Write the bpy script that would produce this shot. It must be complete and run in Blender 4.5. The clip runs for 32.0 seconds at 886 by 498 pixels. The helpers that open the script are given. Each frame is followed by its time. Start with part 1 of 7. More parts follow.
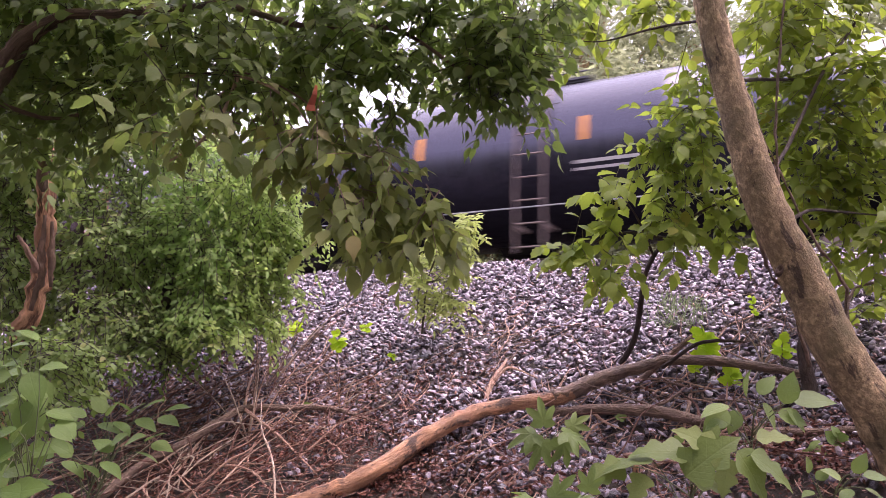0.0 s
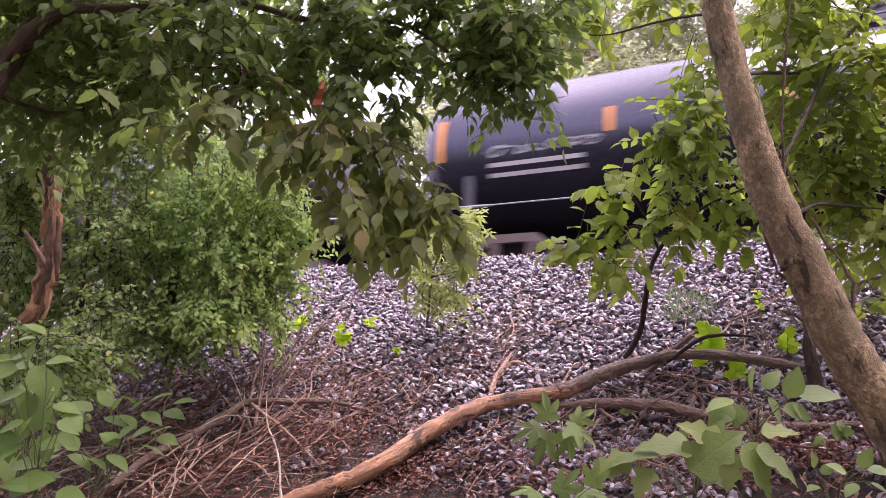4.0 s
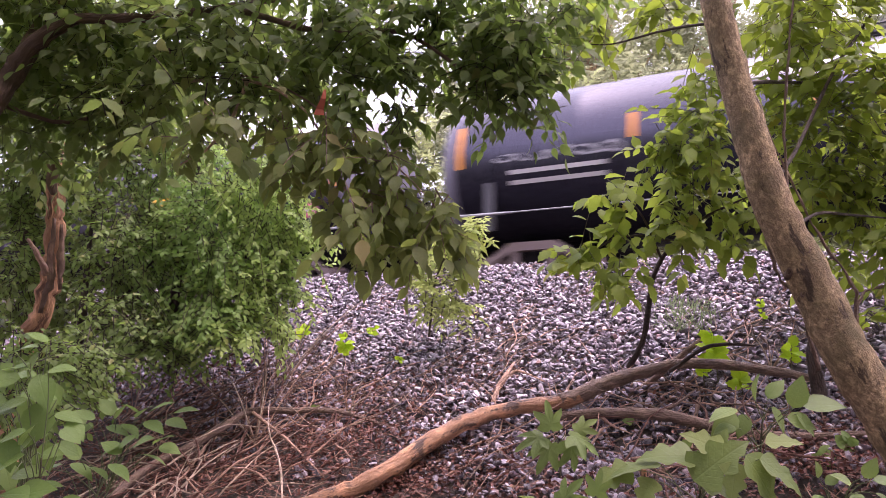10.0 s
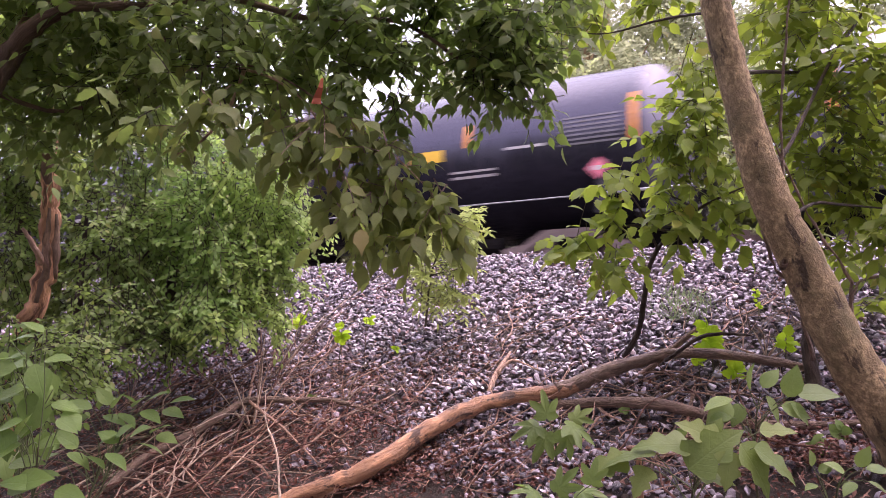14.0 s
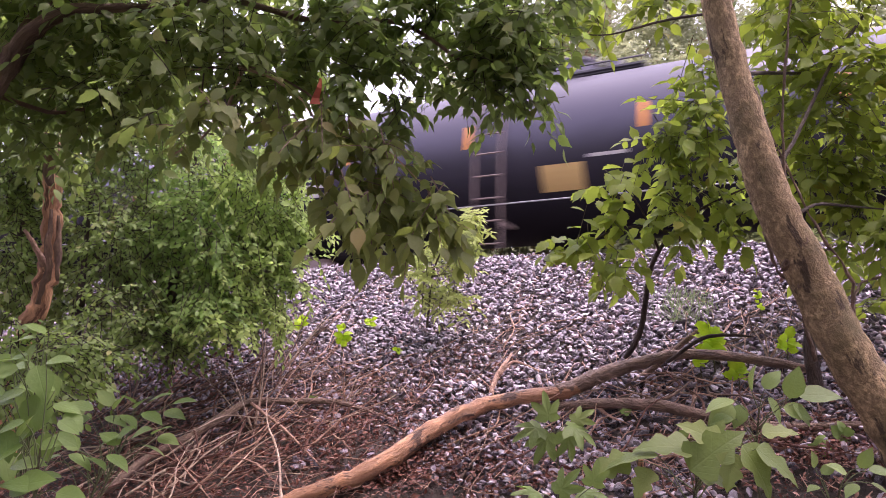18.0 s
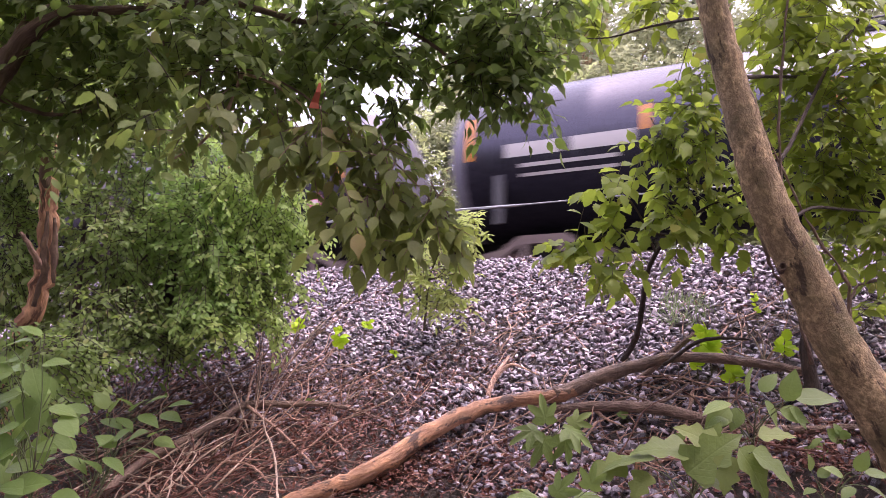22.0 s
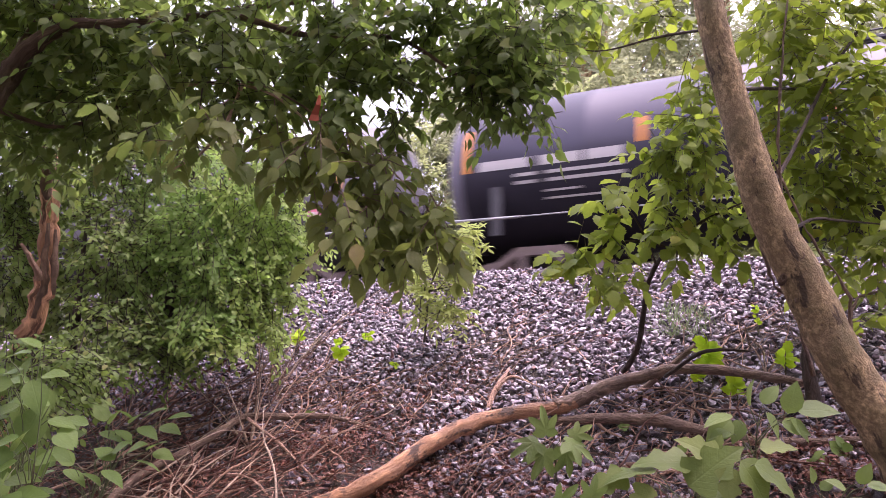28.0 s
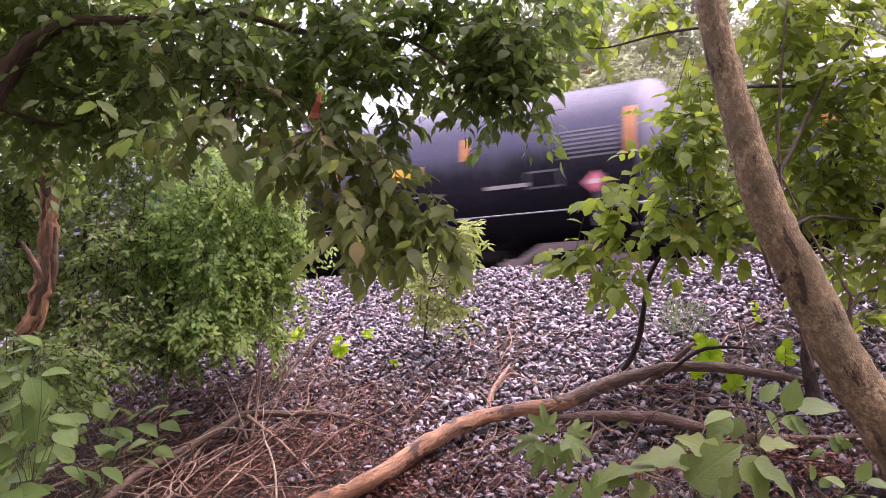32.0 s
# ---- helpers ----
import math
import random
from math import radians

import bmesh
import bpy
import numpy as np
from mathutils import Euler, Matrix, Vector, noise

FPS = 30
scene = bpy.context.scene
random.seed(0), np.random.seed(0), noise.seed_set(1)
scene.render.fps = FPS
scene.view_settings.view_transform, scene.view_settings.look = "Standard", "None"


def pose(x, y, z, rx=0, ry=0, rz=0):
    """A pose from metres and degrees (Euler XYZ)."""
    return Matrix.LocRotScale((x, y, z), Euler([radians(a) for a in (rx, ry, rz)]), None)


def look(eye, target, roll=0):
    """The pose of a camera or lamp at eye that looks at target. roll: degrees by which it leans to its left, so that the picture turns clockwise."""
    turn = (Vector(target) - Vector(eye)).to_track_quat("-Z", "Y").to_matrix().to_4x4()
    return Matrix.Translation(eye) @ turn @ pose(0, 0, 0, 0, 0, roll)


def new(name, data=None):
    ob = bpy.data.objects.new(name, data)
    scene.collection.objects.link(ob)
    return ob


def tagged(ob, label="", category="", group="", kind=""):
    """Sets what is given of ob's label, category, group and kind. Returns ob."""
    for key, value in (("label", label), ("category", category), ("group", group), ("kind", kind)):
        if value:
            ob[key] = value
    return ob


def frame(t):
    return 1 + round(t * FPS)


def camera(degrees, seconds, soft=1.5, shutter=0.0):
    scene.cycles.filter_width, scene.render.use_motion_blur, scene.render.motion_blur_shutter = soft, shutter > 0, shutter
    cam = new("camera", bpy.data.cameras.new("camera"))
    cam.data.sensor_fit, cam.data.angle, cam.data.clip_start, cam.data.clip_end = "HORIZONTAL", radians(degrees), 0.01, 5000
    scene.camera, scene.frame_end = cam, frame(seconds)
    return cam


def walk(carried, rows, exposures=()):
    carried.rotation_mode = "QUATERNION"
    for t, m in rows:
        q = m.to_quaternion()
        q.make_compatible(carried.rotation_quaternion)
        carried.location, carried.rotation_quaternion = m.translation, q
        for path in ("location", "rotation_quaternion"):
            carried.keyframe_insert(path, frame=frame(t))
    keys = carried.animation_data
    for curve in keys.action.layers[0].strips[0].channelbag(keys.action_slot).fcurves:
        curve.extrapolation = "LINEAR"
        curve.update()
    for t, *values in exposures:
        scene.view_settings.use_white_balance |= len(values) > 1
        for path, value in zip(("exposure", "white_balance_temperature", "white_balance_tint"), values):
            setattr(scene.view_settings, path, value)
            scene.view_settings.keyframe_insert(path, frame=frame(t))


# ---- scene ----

# ---------------------------------------------------------------- camera
EXPOSURE = 1.95
cam = camera(64.0, 32.0, soft=0.6, shutter=0.45)
walk(cam, [
    (0, pose(0, 0, 1.4, 99.857, -0.993, -0.612)),
    (0.5, pose(0, 0, 1.4, 99.783, -0.980, -0.619)),
    (1, pose(0, 0, 1.4, 99.715, -0.986, -0.610)),
    (1.5, pose(0, 0, 1.4, 99.710, -0.999, -0.595)),
    (2, pose(0, 0, 1.4, 99.713, -1.014, -0.554)),
    (2.5, pose(0, 0, 1.4, 99.711, -1.013, -0.508)),
    (3, pose(0, 0, 1.4, 99.595, -0.996, -0.439)),
    (3.5, pose(0, 0, 1.4, 99.380, -1.021, -0.357)),
    (5.5, pose(0, 0, 1.4, 99.462, -1.126, 0.064)),
    (6, pose(0, 0, 1.4, 100.024, -1.128, 0.043)),
    (6.5, pose(0, 0, 1.4, 100.485, -1.152, -0.016)),
    (7, pose(0, 0, 1.4, 100.715, -1.159, -0.060)),
    (7.5, pose(0, 0, 1.4, 100.667, -1.151, -0.071)),
    (8, pose(0, 0, 1.4, 100.509, -1.142, -0.050)),
    (8.5, pose(0, 0, 1.4, 100.329, -1.145, -0.038)),
    (9, pose(0, 0, 1.4, 100.233, -1.137, -0.044)),
    (9.5, pose(0, 0, 1.4, 100.193, -1.131, -0.038)),
    (10, pose(0, 0, 1.4, 100.091, -1.117, -0.045)),
    (10.5, pose(0, 0, 1.4, 99.922, -1.119, -0.080)),
    (11, pose(0, 0, 1.4, 99.709, -1.096, -0.120)),
    (11.5, pose(0, 0, 1.4, 99.515, -1.070, -0.195)),
    (12, pose(0, 0, 1.4, 99.378, -1.055, -0.257)),
    (12.5, pose(0, 0, 1.4, 99.245, -1.044, -0.291)),
    (13, pose(0, 0, 1.4, 99.170, -1.050, -0.317)),
    (13.5, pose(0, 0, 1.4, 99.142, -1.090, -0.329)),
    (14, pose(0, 0, 1.4, 99.275, -1.097, -0.333)),
    (14.5, pose(0, 0, 1.4, 99.524, -1.086, -0.329)),
    (16.5, pose(0, 0, 1.4, 99.817, -1.127, -0.285)),
    (17, pose(0, 0, 1.4, 99.682, -1.152, -0.248)),
    (17.5, pose(0, 0, 1.4, 99.513, -1.083, -0.210)),
    (18, pose(0, 0, 1.4, 99.378, -1.086, -0.219)),
    (18.5, pose(0, 0, 1.4, 99.326, -1.137, -0.271)),
    (19, pose(0, 0, 1.4, 99.344, -1.134, -0.310)),
    (19.5, pose(0, 0, 1.4, 99.421, -1.106, -0.338)),
    (20, pose(0, 0, 1.4, 99.487, -1.111, -0.360)),
    (20.5, pose(0, 0, 1.4, 99.534, -1.119, -0.410)),
    (21, pose(0, 0, 1.4, 99.577, -1.123, -0.435)),
    (21.5, pose(0, 0, 1.4, 99.577, -1.136, -0.461)),
    (22, pose(0, 0, 1.4, 99.601, -1.119, -0.459)),
    (22.5, pose(0, 0, 1.4, 99.613, -1.116, -0.459)),
    (23, pose(0, 0, 1.4, 99.606, -1.119, -0.464)),
    (23.5, pose(0, 0, 1.4, 99.631, -1.122, -0.459)),
    (24, pose(0, 0, 1.4, 99.716, -1.107, -0.466)),
    (24.5, pose(0, 0, 1.4, 99.881, -1.113, -0.481)),
    (25, pose(0, 0, 1.4, 100.066, -1.109, -0.479)),
    (25.5, pose(0, 0, 1.4, 100.198, -1.086, -0.465)),
    (27.5, pose(0, 0, 1.4, 100.472, -1.102, -0.433)),
    (28, pose(0, 0, 1.4, 100.535, -1.108, -0.430)),
    (28.5, pose(0, 0, 1.4, 100.579, -1.108, -0.426)),
    (29, pose(0, 0, 1.4, 100.591, -1.101, -0.435)),
    (29.5, pose(0, 0, 1.4, 100.597, -1.099, -0.426)),
    (30, pose(0, 0, 1.4, 100.602, -1.098, -0.423)),
    (30.5, pose(0, 0, 1.4, 100.560, -1.143, -0.447)),
    (31, pose(0, 0, 1.4, 100.483, -1.123, -0.444)),
    (31.5, pose(0, 0, 1.4, 100.407, -1.126, -0.444)),
    (32, pose(0, 0, 1.4, 100.330, -1.113, -0.437)),
], exposures=[(0, EXPOSURE, 6350, 36), (32, EXPOSURE, 6350, 36)])

# ---------------------------------------------------------------- world and sun
SUN_AZ, SUN_EL = 110.0, 74.0          # overcast: a wide, weak sun behind cloud
world = bpy.data.worlds.new("overcast_sky")
scene.world = world
world.use_nodes = True
wn, wl = world.node_tree.nodes, world.node_tree.links
wn.clear()
sky = wn.new("ShaderNodeTexSky")
sky.sky_type, sky.sun_disc = "NISHITA", False
sky.sun_elevation, sky.sun_rotation = radians(SUN_EL), radians(SUN_AZ)
sky.air_density, sky.dust_density, sky.ozone_density = 1.0, 6.0, 1.0
grey = wn.new("ShaderNodeHueSaturation")      # cloud takes most of the blue out of the sky
grey.inputs["Saturation"].default_value = 0.74
bg, wout = wn.new("ShaderNodeBackground"), wn.new("ShaderNodeOutputWorld")
bg.inputs["Strength"].default_value = 0.185
wl.new(sky.outputs[0], grey.inputs["Color"])
cloud = wn.new("ShaderNodeMix")                # an even cloud layer over half of the clear sky's light
cloud.data_type = "RGBA"
cloud.inputs[0].default_value = 0.38
cloud.inputs[7].default_value = (5.7, 5.4, 6.0, 1)
wl.new(grey.outputs[0], cloud.inputs[6])
wl.new(cloud.outputs[2], bg.inputs["Color"])
wl.new(bg.outputs[0], wout.inputs["Surface"])

sun_data = bpy.data.lights.new("sun", "SUN")
sun_data.energy, sun_data.angle, sun_data.color = 0.22, radians(70), (1.0, 0.97, 0.93)
sun = new("sun", sun_data)
sun_dir = Vector((math.sin(radians(SUN_AZ)) * math.cos(radians(SUN_EL)), math.cos(radians(SUN_AZ)) * math.cos(radians(SUN_EL)), math.sin(radians(SUN_EL))))
sun.matrix_world = look(sun_dir * 60, (0, 0, 0))

# ---------------------------------------------------------------- the track's line
ANGLE = radians(27.27)
ALONG = Vector((math.cos(ANGLE), -math.sin(ANGLE), 0))     # the way the train runs
AWAY = Vector((math.sin(ANGLE), math.cos(ANGLE), 0))       # from the camera's foot of the bank to the far side
TRACK, RAIL = 13.2, 2.72
TURN = Matrix.Rotation(-ANGLE, 4, "Z")
PROFILE = ((-3000, -0.5), (-40, -0.2), (-6, 0), (0, 0), (1.75, 0.10), (3.1, 0.54), (3.67, 0.78), (4.14, 1.0), (6.72, 2.47), (15.6, 2.47), (17, 2.2), (20, 2.4), (60, 2.6), (3000, 2.6))


def bank(v):
    """Height of the ground at v metres from the camera towards the track."""
    return np.interp(v, [p[0] for p in PROFILE], [p[1] for p in PROFILE])


def ground_at(x, y):
    return float(bank(x * AWAY.x + y * AWAY.y))


def place(u, v, z):
    p = ALONG * u + AWAY * v
    return Vector((p.x, p.y, z))


# ---------------------------------------------------------------- materials
def material(name):
    m = bpy.data.materials.new(name)
    m.use_nodes = True
    nt = m.node_tree
    return m, nt.nodes, nt.links, nt.nodes["Principled BSDF"]


def math_node(n, l, op, a, b=None):
    k = n.new("ShaderNodeMath")
    k.operation = op
    for i, v in enumerate((a, b)):
        if v is None:
            continue
        if isinstance(v, (int, float)):
            k.inputs[i].default_value = v
        else:
            l.new(v, k.inputs[i])
    return k.outputs[0]


def chance(n, l):
    """One random number for each piece, whether it is an island of a mesh or an object of its own."""
    geo, info = n.new("ShaderNodeNewGeometry"), n.new("ShaderNodeObjectInfo")
    return math_node(n, l, "FRACT", math_node(n, l, "ADD", geo.outputs["Random Per Island"], info.outputs["Random"]))


def ramp(n, l, fac, stops):
    r = n.new("ShaderNodeValToRGB")
    while len(r.color_ramp.elements) < len(stops):
        r.color_ramp.elements.new(0.5)
    for e, (at, c) in zip(r.color_ramp.elements, stops):
        e.position, e.color = at, (*c, 1)
    l.new(fac, r.inputs[0])
    return r.outputs[0]


def noise_tex(n, l, scale, detail=5, rough=0.6, stretch=None, kind="Object"):
    tc, tx = n.new("ShaderNodeTexCoord"), n.new("ShaderNodeTexNoise")
    tx.inputs["Scale"].default_value, tx.inputs["Detail"].default_value, tx.inputs["Roughness"].default_value = scale, detail, rough
    if kind == "grain":                     # runs along a limb, whichever way it bends
        src = n.new("ShaderNodeAttribute")
        src.attribute_name = "grain"
        src = src.outputs["Vector"]
    else:
        src = tc.outputs[kind]
    if stretch:
        mp = n.new("ShaderNodeMapping")
        mp.inputs["Scale"].default_value = stretch
        l.new(src, mp.inputs[0])
        src = mp.outputs[0]
    l.new(src, tx.inputs["Vector"])
    return tx.outputs["Fac"]


def blend(n, l, fac, a, b, mode="MIX"):
    mx = n.new("ShaderNodeMix")
    mx.data_type, mx.blend_type = "RGBA", mode
    for v, i in ((fac, 0), (a, 6), (b, 7)):
        if isinstance(v, (int, float)):
            mx.inputs[i].default_value = v
        elif isinstance(v, tuple):
            mx.inputs[i].default_value = (*v, 1)
        else:
            l.new(v, mx.inputs[i])
    return mx.outputs[2]


def bump(n, l, b, height, strength, distance=0.01):
    k = n.new("ShaderNodeBump")
    k.inputs["Strength"].default_value, k.inputs["Distance"].default_value = strength, distance
    l.new(height, k.inputs["Height"])
    l.new(k.outputs[0], b.inputs["Normal"])


def leaf_material(name, stops, glow, gloss=0.5, through_light=0.45):
    """Wet leaf: a glossy skin over green, with light coming through the blade."""
    m, n, l, b = material(name)
    r = chance(n, l)
    col = ramp(n, l, r, stops)
    spots, cloud = noise_tex(n, l, 60, 4, 0.7), noise_tex(n, l, 9, 3)
    col = blend(n, l, math_node(n, l, "MULTIPLY", spots, 0.55), col, tuple(c * 0.5 for c in stops[0][1]))
    col = blend(n, l, math_node(n, l, "MULTIPLY", cloud, 0.5), col, tuple(min(1, c * 1.35) for c in stops[-2][1]))
    l.new(col, b.inputs["Base Color"])
    b.inputs["Roughness"].default_value = gloss
    b.inputs["Specular IOR Level"].default_value = 0.2
    tr = n.new("ShaderNodeBsdfTranslucent")
    l.new(blend(n, l, 0.7, col, glow), tr.inputs["Color"])
    ms = n.new("ShaderNodeMixShader")
    ms.inputs[0].default_value = through_light
    l.new(b.outputs[0], ms.inputs[1])
    l.new(tr.outputs[0], ms.inputs[2])
    l.new(ms.outputs[0], n["Material Output"].inputs["Surface"])
    bump(n, l, b, noise_tex(n, l, 60, 2), 0.25, 0.004)
    return m


def veined(m):
    """A pale midrib and slanting side veins, laid along the blade of a leaf that is an object of its own."""
    n, l = m.node_tree.nodes, m.node_tree.links
    b = n["Principled BSDF"]
    tc, sep = n.new("ShaderNodeTexCoord"), n.new("ShaderNodeSeparateXYZ")
    l.new(tc.outputs["Object"], sep.inputs[0])
    y = math_node(n, l, "ABSOLUTE", sep.outputs[1])
    side = math_node(n, l, "FRACT", math_node(n, l, "MULTIPLY", math_node(n, l, "SUBTRACT", sep.outputs[0], math_node(n, l, "MULTIPLY", y, 0.9)), 7.0))
    lines = ramp(n, l, side, ((0.0, (0.5, 0.5, 0.5)), (0.09, (0, 0, 0)), (0.9, (0, 0, 0)), (1.0, (0.5, 0.5, 0.5))))
    rib = ramp(n, l, y, ((0.0, (0.9, 0.9, 0.9)), (0.022, (0, 0, 0))))
    both = math_node(n, l, "MAXIMUM", lines, rib)
    old = b.inputs["Base Color"].links[0].from_socket
    l.new(blend(n, l, math_node(n, l, "MULTIPLY", both, 0.13), old, (0.24, 0.32, 0.13)), b.inputs["Base Color"])
    bump(n, l, b, math_node(n, l, "SUBTRACT", noise_tex(n, l, 12, 3), math_node(n, l, "MULTIPLY", both, 0.4)), 0.4, 0.006)


def bark_material(name, dark, light, scale=9.0, moss=None, rough=0.85, grain_way=(3.2, 3.2, 0.7), scars=None):
    m, n, l, b = material(name)
    grain = noise_tex(n, l, scale, 8, 0.7, grain_way, "grain")
    blot = noise_tex(n, l, scale * 0.35, 5, 0.65)
    fine = noise_tex(n, l, scale * 5, 5, 0.7, (1, 1, 0.5), "grain")
    col = ramp(n, l, grain, ((0.36, tuple(c * 0.45 for c in dark)), (0.46, dark), (0.62, light)))
    col = blend(n, l, ramp(n, l, blot, ((0.42, (0, 0, 0)), (0.62, (0.85, 0.85, 0.85)))), col, tuple(c * 0.6 for c in dark))
    col = blend(n, l, math_node(n, l, "MULTIPLY", fine, 0.5), col, tuple(min(1, c * 1.25) for c in light))
    if moss:
        col = blend(n, l, ramp(n, l, noise_tex(n, l, 4.0, 5), ((0.5, (0, 0, 0)), (0.68, (0.8, 0.8, 0.8)))), col, moss)
    if scars:                                # sharp-edged patches: clinging bark on bare wood, stains on bark
        colour, size, low = scars
        patch = noise_tex(n, l, size, 6, 0.7, (1.2, 1.2, 0.5), "grain")
        col = blend(n, l, ramp(n, l, patch, ((low, (0, 0, 0)), (low + 0.05, (0.9, 0.9, 0.9)))), col, colour)
    l.new(col, b.inputs["Base Color"])
    b.inputs["Roughness"].default_value = rough
    bump(n, l, b, math_node(n, l, "ADD", grain, math_node(n, l, "MULTIPLY", fine, 0.35)), 1.0, 0.03)
    return m


def paint_material(name, base, rough, dust=(0.16, 0.14, 0.14), dusty=0.5, streak=0.4, coat=0.0, shine=0.6):
    """Weathered paint: road film in long soft patches, streaks running down."""
    m, n, l, b = material(name)
    big = noise_tex(n, l, 0.8, 5, 0.55, (0.5, 1, 1))
    run = noise_tex(n, l, 3.0, 6, 0.65, (6, 6, 0.35))
    f = math_node(n, l, "MULTIPLY", big, dusty)
    col = blend(n, l, f, base, dust)
    col = blend(n, l, math_node(n, l, "MULTIPLY", ramp(n, l, run, ((0.45, (0, 0, 0)), (0.8, (1, 1, 1)))), streak), col, tuple(min(1, c * 1.9 + 0.02) for c in base))
    l.new(col, b.inputs["Base Color"])
    l.new(math_node(n, l, "ADD", math_node(n, l, "MULTIPLY", run, 0.22), rough - 0.1), b.inputs["Roughness"])
    b.inputs["Coat Weight"].default_value = coat
    # the paint loses its gloss towards the belly; the dull part's upper edge is uneven
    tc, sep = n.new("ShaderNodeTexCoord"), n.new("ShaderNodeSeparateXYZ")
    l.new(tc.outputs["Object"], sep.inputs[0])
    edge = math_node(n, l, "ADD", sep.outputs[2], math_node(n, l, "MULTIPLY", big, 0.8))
    gloss_fade = ramp(n, l, math_node(n, l, "MULTIPLY", edge, 0.2), ((0.46, (0.08, 0.08, 0.08)), (0.66, (1, 1, 1))))
    l.new(math_node(n, l, "MULTIPLY", gloss_fade, shine), b.inputs["Specular IOR Level"])
    # the lavender of the reflected sky is put into the specular tint
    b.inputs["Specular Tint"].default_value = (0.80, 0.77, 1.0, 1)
    b.inputs["Coat Roughness"].default_value = 0.25
    return m


def plain(name, base, rough=0.6, metal=0.0, vary=0.35, scale=14, shine=0.5):
    m, n, l, b = material(name)
    col = blend(n, l, math_node(n, l, "MULTIPLY", noise_tex(n, l, scale, 6), vary), base, tuple(c * 0.45 for c in base))
    l.new(col, b.inputs["Base Color"])
    b.inputs["Roughness"].default_value, b.inputs["Metallic"].default_value = rough, metal
    b.inputs["Specular IOR Level"].default_value = shine
    return m


